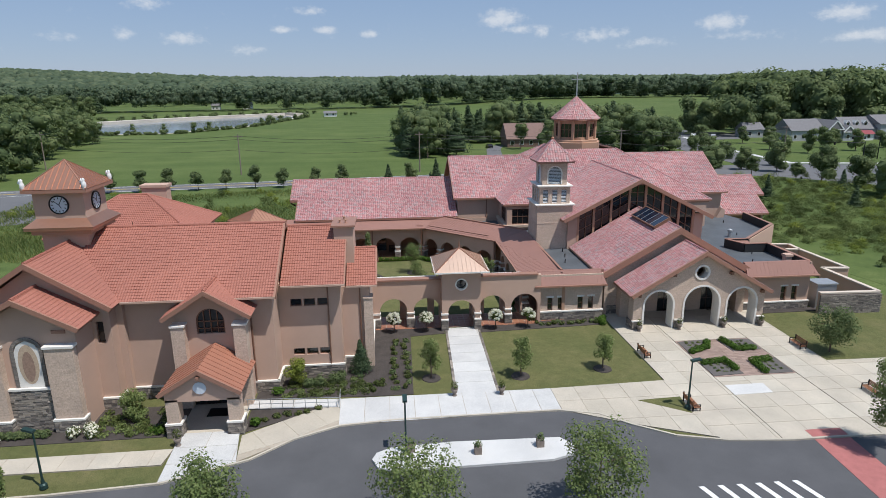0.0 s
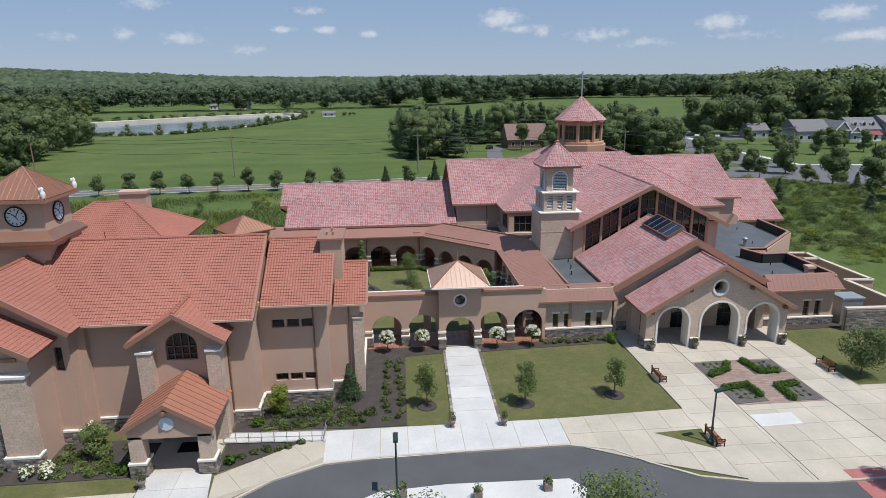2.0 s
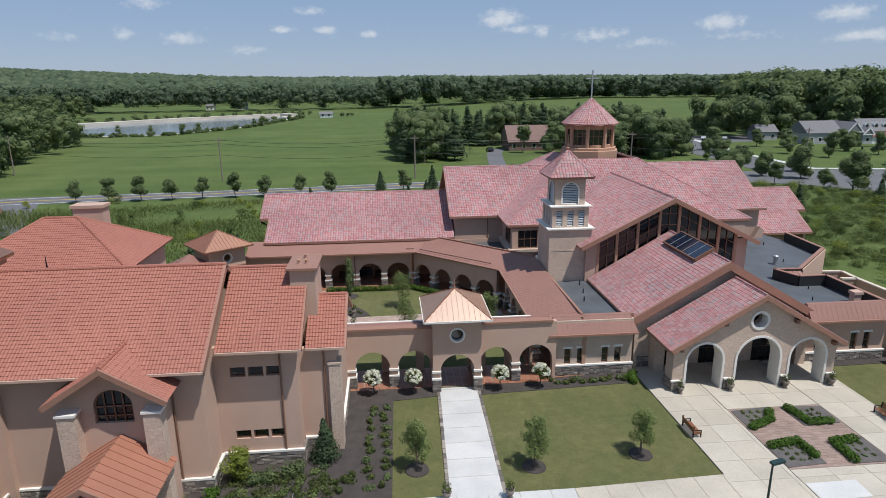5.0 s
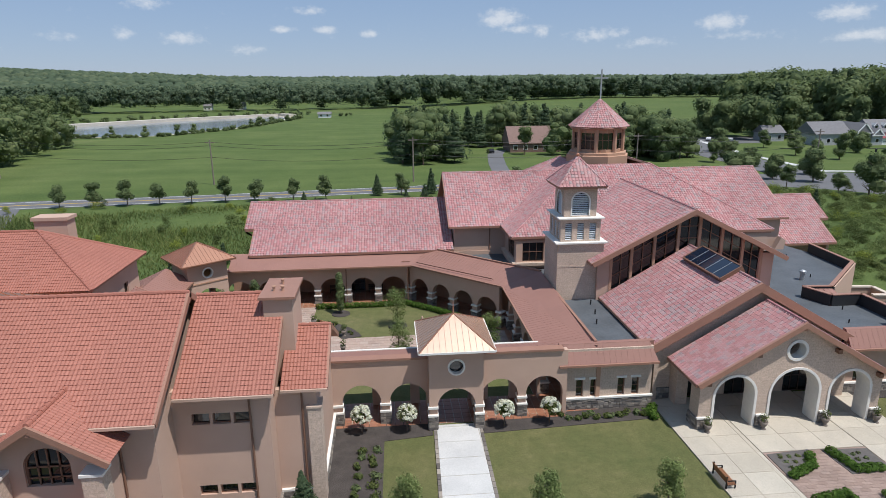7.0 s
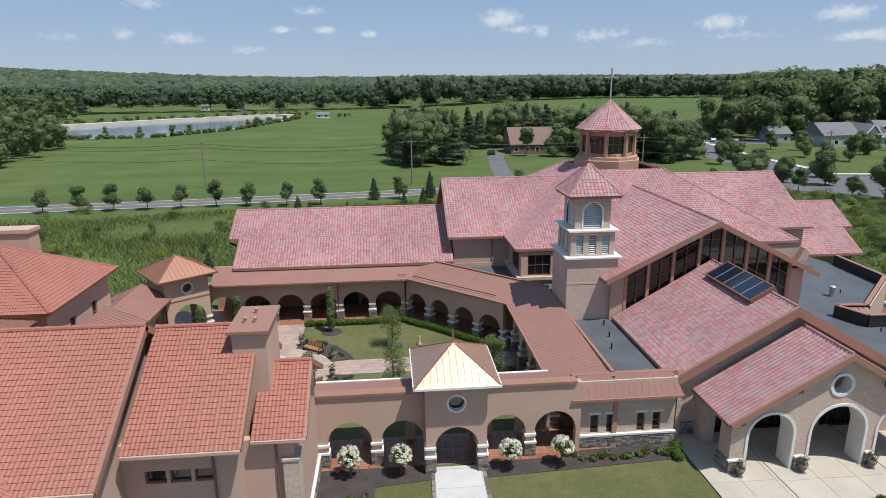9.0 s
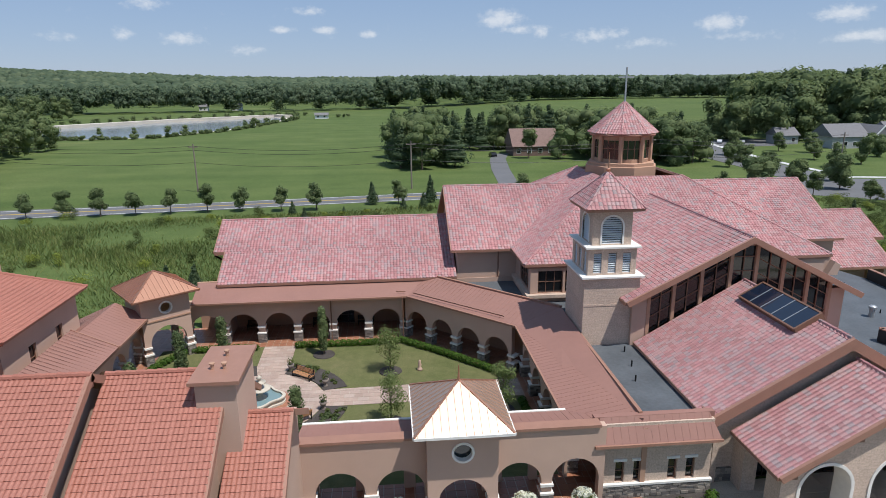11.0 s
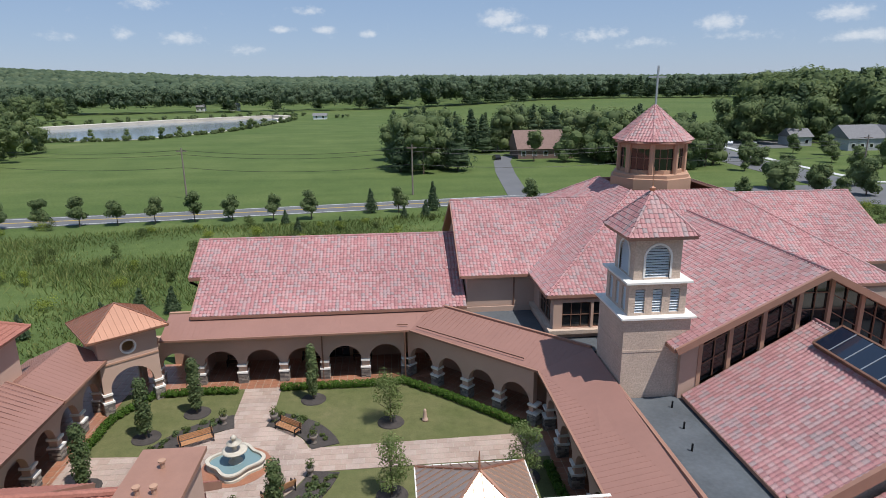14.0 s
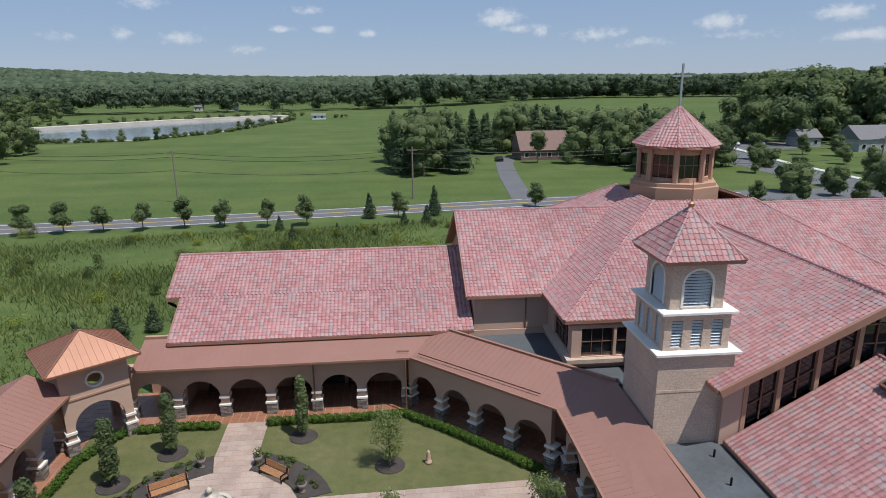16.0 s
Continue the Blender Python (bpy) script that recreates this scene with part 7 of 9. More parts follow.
paved("court_plaza", circle, (0.75, 0.6), 0.09, PAVER, "round flagstone plaza about the fountain", stagger=True, pieces=False)
def arc_bed(a0, a1, r0=4.95, r1=6.9):
    n = 8
    pts = [(-7.2 + r0 * math.cos(radians(a0 + (a1 - a0) * i / n)), 72.4 + r0 * math.sin(radians(a0 + (a1 - a0) * i / n))) for i in range(n + 1)]
    pts += [(-7.2 + r1 * math.cos(radians(a1 + (a0 - a1) * i / n)), 72.4 + r1 * math.sin(radians(a1 + (a0 - a1) * i / n))) for i in range(n + 1)]
    return pts


for a0, a1 in ((18, 77), (103, 163), (-62, -10)):
    bed(arc_bed(a0, a1), MULCH, 0.1, "curved mulch bed by the plaza")

# ---- roads beyond ----
flat("highway", [(-160, 128), (-75, 146.5), (-40, 150.2), (0, 155.5), (40, 160.3), (78, 159.5), (100, 147), (116, 130), (150, 92), (190, 120), (146, 164), (117, 171), (84, 171), (40, 169.5), (0, 163.5), (-40, 158.5), (-80, 155.5), (-160, 138)], 0.05, FAR_ASPHALT, "grey two-lane highway", "road")
for off, mat in ((4.2, YELLOW), (4.5, YELLOW)):
    ln = Shape()
    pts = [(-160, 128.7), (-75, 146.7), (-40, 150.2), (0, 155.3), (40, 160.6), (80, 160.8)]
    for (ax, ay), (bx, by) in zip(pts, pts[1:]):
        ln.beam((ax, ay + off, 0.065), (bx, by + off, 0.065), 0.14, 0.02)
    solo("centre_line", ln, mat, "yellow centre line", "road marking", "structure")
for off in (0.7, 7.8):
    ln = Shape()
    for (ax, ay), (bx, by) in zip(pts, pts[1:]):
        ln.beam((ax, ay + off, 0.065), (bx, by + off, 0.065), 0.16, 0.02)
    solo("edge_line", ln, PAINT, "white edge line", "road marking", "structure")
flat("side_road", [(-160, 105), (-72, 112), (-60, 118), (-72, 148), (-92, 146), (-160, 122)], 0.055, FAR_ASPHALT, "grey road junction", "road")
flat("farm_drive", [(29, 166), (34, 168), (37.5, 200), (41, 225), (45, 240), (40, 240), (36, 226), (32.5, 202)], 0.06, FAR_ASPHALT, "narrow asphalt drive", "road")
flat("cross_road", [(134, 300), (113, 262), (104, 214), (102, 172), (99, 150), (114, 148), (116, 168), (118, 212), (126, 262), (150, 300)], 0.062, FAR_ASPHALT, "grey side road", "road")
flat("east_parking", [(118, 245), (150, 250), (160, 275), (126, 280)], 0.07, FAR_ASPHALT, "parking lot beside the houses", "road")
flat("side_walk_far", [(117.4, 172), (119.6, 172), (121.4, 212), (129.6, 262), (127.4, 262), (119.2, 212)], 0.12, WHITE_CONCRETE, "pale concrete footpath along the side road", "pavement")
flat("corner_walk_far", [(119.6, 172), (119.6, 174), (146, 168.5), (160, 156), (158.6, 154.6), (145, 166.4)], 0.125, WHITE_CONCRETE, "pale concrete footpath at the junction", "pavement")
for i in range(5):
    flat("lane_dash", [(112 + 5 * i, 150 - 4.6 * i), (114.2 + 5 * i, 148 - 4.6 * i), (114.4 + 5 * i, 148.3 - 4.6 * i), (112.2 + 5 * i, 150.3 - 4.6 * i)], 0.072, PAINT, "white painted lane dash", "road marking")
# detention pond
flat("pond_bank", [(-300, 318), (-153, 327), (-110, 331), (-82, 376), (-64, 470), (-74, 522), (-138, 469), (-192, 408), (-300, 372)], 0.08, SOIL, "pale soil bank round the pond", "bank")
fb = Shape()
FAR_BANK = [(-300, 366), (-190, 403), (-138, 463), (-80, 511), (-68, 500)]
for (ax, ay), (bx, by) in zip(FAR_BANK, FAR_BANK[1:]):
    fb.beam((ax, ay, 1.9), (bx, by, 1.9), 7.0, 1.9)
solo("far_bank", fb, SOIL, "raised pale bank on the far side of the pond", "bank", "structure")
flat("pond", [(-300, 320), (-153, 328.5), (-111, 332.5), (-84, 377), (-67, 470), (-80, 505), (-138, 457), (-190, 398), (-300, 360)], 0.2, WATER, "still grey blue pond", "water")

# ---- plants ----
_g = [(x, y, z) for x in (-1, 0, 1) for y in (-1, 0, 1) for z in (-1, 0, 1)]
_BALL = np.array([np.array(p) / max(np.linalg.norm(p), 1e-9) for p in _g])
_gi = {p: i for i, p in enumerate(_g)}
_BALL_F = []
for _ax in range(3):
    for _sd in (-1, 1):
        for _a in (-1, 0):
            for _b in (-1, 0):
                _q = []
                for _da, _db in ((0, 0), (1, 0), (1, 1), (0, 1)):
                    _c = [0, 0, 0]
                    _c[_ax], _c[(_ax + 1) % 3], _c[(_ax + 2) % 3] = _sd, _a + _da, _b + _db
                    _q.append(_gi[tuple(_c)])
                _BALL_F.append(_q if _sd > 0 else _q[::-1])
_BALL_F = np.array(_BALL_F)


def with_cores(v, f, lumps, k, rng):
    """Adds a rough dense heart of foliage inside each lump."""
    vs, fs, base = [v], [f], len(v)
    for cx, cy, cz, rx, ry, rz in lumps:
        p = _BALL * (k * rng.uniform(0.82, 1.12, (27, 1))) * np.array([rx, ry, rz]) + np.array([cx, cy, cz])
        vs.append(p), fs.append(_BALL_F + base)
        base += 27
    return np.concatenate(vs), np.concatenate(fs)


def leaf_quads(lumps, count, size, rng, inner=0.35):
    """Leaf clumps scattered through and over soft lumps (x, y, z, rx, ry, rz): points and faces."""
    vs = []
    for cx, cy, cz, rx, ry, rz in lumps:
        d = rng.normal(size=(count, 3))
        d /= np.linalg.norm(d, axis=1, keepdims=True)
        r = np.where(rng.random(count) < 0.7, rng.uniform(0.82, 1.06, count), rng.uniform(inner, max(inner, 0.85), count))
        p = np.array([cx, cy, cz]) + d * r[:, None] * np.array([rx, ry, rz])
        n = d + np.array([0, 0, 0.35]) + rng.normal(size=(count, 3)) * 0.32
        n /= np.linalg.norm(n, axis=1, keepdims=True)
        t = np.cross(n, rng.normal(size=(count, 3)))
        t /= np.linalg.norm(t, axis=1, keepdims=True)
        b = np.cross(n, t)
        s = size * rng.uniform(0.55, 1.3, count)[:, None]
        vs.append(np.stack([p - t * s, p - b * s * 0.6, p + t * s, p + b * s * 0.6], 1))
    v = np.concatenate(vs).reshape(-1, 3)
    return v, np.arange(len(v)).reshape(-1, 4)


def broad_lumps(x, y, h, r, rng, k=9, low=0.3):
    out = []
    for i in range(k):
        a, q = rng.uniform(0, 2 * math.pi), math.sqrt(rng.random())
        z = h * rng.uniform(low + 0.12, 0.9)
        w = 1 - abs((z / h - 0.55) / 0.5) ** 2 * 0.55
        s = r * rng.uniform(0.38, 0.6)
        out.append((x + math.cos(a) * q * r * 0.7 * w, y + math.sin(a) * q * r * 0.7 * w, z, s, s, s * rng.uniform(0.75, 1.0)))
    out.append((x, y, h * 0.82, r * 0.45, r * 0.45, h * 0.17))
    out.append((x, y, h * 0.55, r * 0.6, r * 0.6, h * 0.24))
    return out


def pine_lumps(x, y, h, r, rng, k=9):
    out = [(x, y, h * 0.3, r * 0.9, r * 0.9, h * 0.2)]
    for i in range(k):
        f = i / (k - 1)
        z = h * (0.14 + 0.8 * f)
        s = r * (1.02 - 0.9 * f) * rng.uniform(0.85, 1.1)
        out.append((x + rng.uniform(-0.1, 0.1) * r, y + rng.uniform(-0.1, 0.1) * r, z, s, s, h / k * 0.8))
    return out


def woods(name, spots, leaf, label, mat, kind_fn, count=26, heart=0.62):
    """Many far trees as one mesh of leaf clumps."""
    rng = np.random.default_rng(len(spots) * 7 + 3)
    vs, fs, base = [], [], 0
    for x, y, h, r in spots:
        lumps = kind_fn(x, y, h, r, rng)
        v, f = leaf_quads(lumps, int(count * 2.5), leaf * 0.4 * max(0.7, r / 5.5), rng)
        if heart:
            v, f = with_cores(v, f, lumps, heart, rng)
        vs.append(v), fs.append(f + base)
        base += len(v)
    return bulk(name, np.concatenate(vs), np.concatenate(fs), mat, None, label, "trees", "stuff", smooth=True)


wr = random.Random(4)


def scatter(x0, x1, y0, y1, step, h0, h1, keep=lambda x, y: True):
    out = []
    y = y0
    while y < y1:
        x = x0
        while x < x1:
            px, py = x + wr.uniform(-0.45, 0.45) * step, y + wr.uniform(-0.45, 0.45) * step
            if keep(px, py):
                h = wr.uniform(h0, h1)
                out.append((px, py, h, h * wr.uniform(0.36, 0.48)))
            x += step
        y += step
    return out


def split(spots, share):
    a = [s for s in spots if wr.random() > share]
    return a, [s for s in spots if s not in a]


west = scatter(-230, -84, 150, 300, 9.5, 10, 17, lambda x, y: x < -95 - max(0, (y - 165)) * 0.25 and not (y < 165 and x > -100))
west += scatter(-420, -225, 240, 520, 16, 13, 19, lambda x, y: x < -215)
def far_edge(x):
    return float(np.interp(x, [-420, -60, 40, 200, 300, 520], [560, 610, 640, 840, 905, 880]))


far = scatter(-470, 0, 540, 700, 12.5, 17, 23, lambda x, y: far_edge(x) < y < far_edge(x) + 48) + scatter(0, 520, 600, 970, 12.5, 24, 31, lambda x, y: far_edge(x) < y < far_edge(x) + 52)
far2 = scatter(-760, 700, 760, 1150, 27, 17, 25, lambda x, y: y > far_edge(x) + 60)
grove = scatter(8, 92, 206, 268, 6.8, 12, 16.5, lambda x, y: not (25 < x < 43 and y < 250) and not (42 < x < 67 and 216 < y < 252) and not (46 < x < 84 and y < 216))
behind = scatter(60, 118, 205, 262, 8.0, 9, 14.0, lambda x, y: x < 100 + (y - 212) * 0.2 and not (x < 71 and y < 252))
right = scatter(138, 420, 258, 470, 11.5, 21, 29, lambda x, y: x > 0.55 * y and y > 258 + max(0, 205 - x) * 0.5 and y < 330 + (x - 120) * 0.7)
right += scatter(128, 240, 256, 300, 9.0, 10, 17, lambda x, y: x > 0.49 * y and y > 256 + max(0, 160 - x) * 0.6 and y < 282 + max(0, 160 - x) * 0.6)
mix_w, pine_w = split(west, 0.12)
mix_f, pine_f = split(far, 0.2)
mix_g, pine_g = split(grove, 0.4)
mix_r, pine_r = split(right, 0.2)
woods("wood_west", mix_w, 1.0, "dense green broadleaf wood", BROADLEAF, lambda *a: broad_lumps(*a, low=0.05), 34)
woods("far_wood", mix_f, 1.6, "far broadleaf wood along the field", FARLEAF, lambda *a: broad_lumps(*a, k=6), 22)
woods("far_wood_beyond", far2, 3.0, "far woods to the horizon", FARLEAF, lambda *a: broad_lumps(*a, k=4), 8)
woods("grove", mix_g + behind, 0.8, "green grove behind the highway", BROADLEAF, lambda *a: broad_lumps(*a, low=0.0), 46, 0.7)
woods("wood_east", mix_r, 1.2, "tall broadleaf wood behind the houses", BROADLEAF, lambda *a: broad_lumps(*a, low=0.05), 62, 0.74)
woods("pines", pine_w + pine_g, 0.8, "dark pines among the broadleaf trees", PINELEAF, pine_lumps, 40)
woods("far_pines", pine_f + pine_r, 1.3, "far dark pines", PINELEAF, pine_lumps, 26)
trunks = Shape()
for x, y, h, r in west[:60] + grove + behind:
    trunks.tube((x, y, 0), (x, y, h * 0.6), h * 0.018, h * 0.008, 5)
solo("wood_trunks", trunks, BARK, "grey trunks of the near woods", "trunks", "stuff", tidy=False)
# pond and field shrubs
near_bank = [(-300, 312), (-153, 322), (-106, 328), (-78, 374), (-60, 468), (-64, 500)]
ps = []
for (ax, ay), (bx, by) in zip(near_bank, near_bank[1:]):
    n = int(math.hypot(bx - ax, by - ay) / 1.9)
    for i in range(n):
        big = wr.random() < 0.1
        ps.append((ax + (bx - ax) * i / n + wr.uniform(-2, 2), ay + (by - ay) * i / n + wr.uniform(-2, 2), wr.uniform(4, 6) if big else wr.uniform(1.0, 2.2), wr.uniform(2.2, 3.2) if big else wr.uniform(1.5, 2.4)))
ps += [(-200 + 4.2 * i + wr.uniform(-2, 2), 420 + 3.3 * i + wr.uniform(-4, 4), wr.uniform(2.5, 5), 3) for i in range(34)]
ps += [(-34 + wr.uniform(0, 16), 500 + wr.uniform(-3, 3), 2, 2) for _ in range(5)]
woods("pond_shrubs", ps, 0.8, "shrubs along the pond bank", BROADLEAF, lambda *a: broad_lumps(*a, k=3, low=0.0), 34)
ms_ = [(wr.uniform(-72, 30), wr.uniform(104, 146), wr.uniform(0.8, 2.0), wr.uniform(0.9, 1.8)) for _ in range(70)]
ms_ += [(wr.uniform(62, 112), wr.uniform(70, 146), wr.uniform(0.9, 2.6), wr.uniform(1.0, 2.2)) for _ in range(85)]
ms_ += [(81, 94, 3.4, 3.0), (84.5, 96, 2.6, 2.2), (92, 118, 3.0, 2.4), (76, 112, 3.6, 2.2), (70, 104, 2.2, 1.8), (97, 108, 2.0, 2.0)]
woods("meadow_shrubs", ms_[::2], 0.28, "low shrubs in the meadow", SHRUBLEAF, lambda *a: broad_lumps(*a, k=3, low=0.0), 60, 0.0)
woods("meadow_bushes", ms_[1::2], 0.28, "yellow green bushes in the meadow", YELLOWLEAF, lambda *a: broad_lumps(*a, k=3, low=0.0), 60, 0.0)
thick = []
for _ in range(1300):
    x, y = wr.uniform(54, 128), wr.uniform(64, 158)
    if x > 56 + (y - 64) * 0.06 + wr.uniform(0, 4) and y < 166 - max(0, x - 78) * 0.95 - 6 and (y > 84 or x > 66 + (84 - y) * 0.9):
        thick.append((x, y, wr.uniform(0.4, 0.9) * (2.6 if wr.random() < 0.09 else 1), wr.uniform(0.9, 2.2)))
woods("east_thicket", thick[::2], 0.34, "lush mixed growth east of the church", SHRUBLEAF, lambda *a: broad_lumps(*a, k=3, low=0.0), 34, 0.0)
woods("east_thicket_light", thick[1::2], 0.34, "lush light green growth east of the church", YOUNGLEAF, lambda *a: broad_lumps(*a, k=3, low=0.0), 34, 0.0)
# tall reeds and grasses of the meadow
rg = np.random.default_rng(12)
n = 120000
gx, gy = rg.uniform(-76, 118, n), rg.uniform(88, 150, n)
ok = ~((gx > -24) & (gx < 62) & (gy < 104)) & ~((gx < -24) & (gy < 60 + (-24 - gx) * 0.9)) & (gy < 147 + gx * 0.1) & (gx < 62 + rg.exponential(5, n))
ok &= np.sin(gx * 0.09 + 1.3 * np.sin(gy * 0.11)) * np.sin(gy * 0.16 + 0.8 * np.sin(gx * 0.07)) + rg.normal(size=n) * 0.25 > -0.45
gx, gy = gx[ok], gy[ok]
gh = rg.uniform(0.35, 1.0, len(gx)) * (0.75 + 0.5 * np.sin(gx * 0.13) * np.sin(gy * 0.17 + 1))
ga = rg.uniform(0, math.pi, len(gx))
lean = rg.normal(size=(len(gx), 2)) * 0.5
p0 = np.stack([gx, gy, np.zeros_like(gx)], 1)
wv = np.stack([np.cos(ga), np.sin(ga), 0 * ga], 1) * rg.uniform(0.035, 0.085, len(gx))[:, None]
tipv = p0 + np.stack([lean[:, 0] * gh, lean[:, 1] * gh, gh], 1)
gv = np.stack([p0 - wv, p0 + wv, tipv + wv * 0.5, tipv - wv * 0.5], 1).reshape(-1, 3)
bulk("meadow_reeds", gv, np.arange(len(gv)).reshape(-1, 4), REEDS, None, "tall reeds and grasses of the meadow", "grass", "stuff")


def tree(name, label, x, y, h, r, mat, shape="broad", trunk_h=0.3, leaf=0.16, count=120, seed=1, group="", heart=0.0, airy=False):
    """A single tree: tapered trunk with limbs, and a crown of many leaf clumps."""
    rng = np.random.default_rng(seed)
    t = thing(name, label, "tree", (x, y, 0), group)
    s = Shape()
    top = h * (0.85 if shape != "broad" else 0.7)
    s.tube((x, y, 0), (x + 0.03 * h * rng.uniform(-1, 1), y, top), 0.02 * h, 0.006 * h, 7)
    for i in range(7):
        a, z = rng.uniform(0, 6.28), h * rng.uniform(trunk_h, 0.7)
        s.tube((x, y, z), (x + math.cos(a) * r * 0.7, y + math.sin(a) * r * 0.7, z + h * 0.14), 0.008 * h, 0.003 * h, 5)
    part("trunk", s, BARK, t)
    if shape == "column":
        lumps = [(x + rng.uniform(-0.12, 0.12) * r, y + rng.uniform(-0.12, 0.12) * r, h * f, r * (1.05 - 0.5 * abs(f - 0.5)) * rng.uniform(0.75, 1.0), r * rng.uniform(0.75, 1.0) * (1.05 - 0.5 * abs(f - 0.5)), h * 0.1) for f in np.linspace(trunk_h + 0.06, 0.93, 9)]
    elif shape == "pine":
        lumps = pine_lumps(x, y, h, r, rng, 10)
    else:
        lumps = broad_lumps(x, y, h, r, rng, 10, trunk_h)
        if airy:
            lumps = broad_lumps(x, y, h, r * 1.12, rng, 26, trunk_h)[:26]
            lumps = [(a, b, c, d * 0.62, e * 0.62, g * 0.8) for a, b, c, d, e, g in lumps]
    v, f = leaf_quads(lumps, int(count * 2.4), leaf * 0.62, rng)
    if heart:
        v, f = with_cores(v, f, lumps, heart, rng)
    bulk("crown", v, f, mat, t, kind="")
    return t


# lawn trees, court trees, drive trees
for i, (x, y, h, r) in enumerate([(3.0, 47.0, 3.7, 1.0), (10.5, 46.6, 3.8, 1.0), (17.8, 47.2, 3.6, 1.05)]):
    tree("lawn_tree", "young staked tree on the front lawn", x, y, h, r, YOUNGLEAF, "broad", 0.22, 0.11, 55, 20 + i, "lawn trees", 0.0, True)
    solo("mulch_ring", Shape().lathe(x, y, [(0.8, 0.02), (0.75, 0.1), (0.1, 0.12)], 16), MULCH, "round mulch ring under a young tree", "mulch")
tree("lawn_tree", "broad young tree beside the plaza", 39.4, 48.4, 4.4, 2.0, BROADLEAF, "broad", 0.15, 0.15, 80, 31, "lawn trees", 0.0, True)
for i, (x, y, h, r) in enumerate([(-10.2, 28.9, 4.8, 2.4), (1.0, 29.0, 5.0, 2.6), (11.2, 29.2, 5.6, 2.6), (32.8, 33.4, 6.5, 1.9), (-23.5, 32.3, 3.6, 1.3)]):
    tree("drive_tree", "leafy young tree at the edge of the drive", x, y, h, r, YOUNGLEAF, "broad", 0.25, 0.15, 95, 40 + i, "drive trees", 0.0, True)
for i, (x, y, h, r) in enumerate([(-11.6, 79.7, 4.5, 0.6), (-14.2, 76.6, 4.6, 0.62), (-3.1, 80.9, 4.6, 0.52), (-15.9, 71.2, 4.4, 0.66), (-3.4, 66.2, 4.5, 0.62)]):
    tree("columnar_tree", "slim columnar green tree in the court", x, y, h, r, BROADLEAF, "column", 0.14, 0.15, 110, 60 + i, "columnar trees", 0.6)
    solo("mulch_ring", Shape().lathe(x, y, [(1.0, 0.04), (0.95, 0.12), (0.1, 0.14)], 16), MULCH, "round mulch ring under a columnar tree", "mulch")
for i, (x, y) in enumerate([(2.9, 76.9), (2.9, 68.6), (11.2, 69.6)]):
    tree("court_tree", "young airy tree on the court lawn", x, y, 4.1, 1.35, YOUNGLEAF, "broad", 0.12, 0.11, 45, 70 + i, "court trees", 0.0, True)
    solo("mulch_ring", Shape().lathe(x, y, [(1.0, 0.04), (0.95, 0.12), (0.1, 0.14)], 16), MULCH, "round mulch ring under a court tree", "mulch")
for i, (x, y) in enumerate([(-64, 147), (-57.5, 147.3), (-51, 147.6), (-44.7, 148.0), (-38.4, 148.3), (-31.7, 149), (-25.2, 149.6), (-17.7, 148.6), (-10.9, 148.6), (-0.1, 153.0), (5.1, 152.6), (11.8, 154), (32.1, 159), (84, 154), (92, 149), (100, 143), (76, 156)]):
    pn = i in (9, 11)
    tree("street_tree", "dark young pine by the highway" if pn else "rounded young street tree by the highway", x, y, 4.6 + 0.5 * (i % 3), 1.7 if not pn else 1.5, PINELEAF if pn else BROADLEAF, "pine" if pn else "broad", 0.2, 0.3, 60, 80 + i, "street trees", 0.7)
for i, (x, y, h) in enumerate([(-25.5, 97, 3.2), (-23, 100, 3.6), (-20.5, 102, 3.0), (-33, 96, 2.6), (-12, 139, 2.4), (-5, 140, 2.2), (-15, 145, 2.6), (10, 148, 3.2), (6, 147, 2.4), (68, 112, 4.0), (78, 120, 5.0), (88, 108, 4.5), (96, 122, 5.5), (72, 132, 4.4), (104, 112, 5.0)]):
    tree("meadow_pine", "small dark conifer in the meadow", x, y, h, h * 0.33, PINELEAF, "pine", 0.1, 0.2, 60, 110 + i, "meadow conifers", 0.7)
for i, (x, y, h) in enumerate([(104, 174, 5.5), (134, 208, 6), (146, 226, 6.5), (162, 220, 6), (172, 226, 7), (158, 212, 6), (138, 232, 6.5), (116, 222, 7), (110, 206, 6.5), (176, 208, 6.5), (100, 196, 6), (110, 168, 5), (92, 166, 5.5), (106, 186, 6), (128, 190, 6.5), (140, 196, 7), (146, 176, 6.5), (112, 128, 5.5), (122, 120, 6), (160, 200, 6.5), (92, 168, 8.5), (97, 162, 7), (104, 157, 7.5), (103, 138, 8), (107, 131, 9), (105, 118, 12), (58, 223, 11), (48.5, 225, 8), (68, 226, 11), (74, 205, 9), (86, 200, 8), (94, 206, 9)]):
    tree("roadside_tree", "round green tree by the side road", x, y, h * (0.8 + 0.13 * (i % 4)), h * (0.36 + 0.06 * (i % 3)), BROADLEAF, "broad", 0.06, 0.35, 80, 130 + i, "roadside trees", 0.75)
tree("front_spruce", "bushy green spruce beside the hall", -2.9, 48.7, 3.0, 1.0, PINELEAF, "pine", 0.05, 0.13, 150, 150)
tree("hall_tree", "yellow green ornamental tree by the hall", -8.1, 46.9, 2.6, 1.0, YELLOWLEAF, "broad", 0.12, 0.12, 110, 151)
tree("hall_shrub_tree", "light green shrub tree by the hall wall", -19.2, 42.7, 2.4, 1.05, YOUNGLEAF, "broad", 0.1, 0.12, 120, 152)


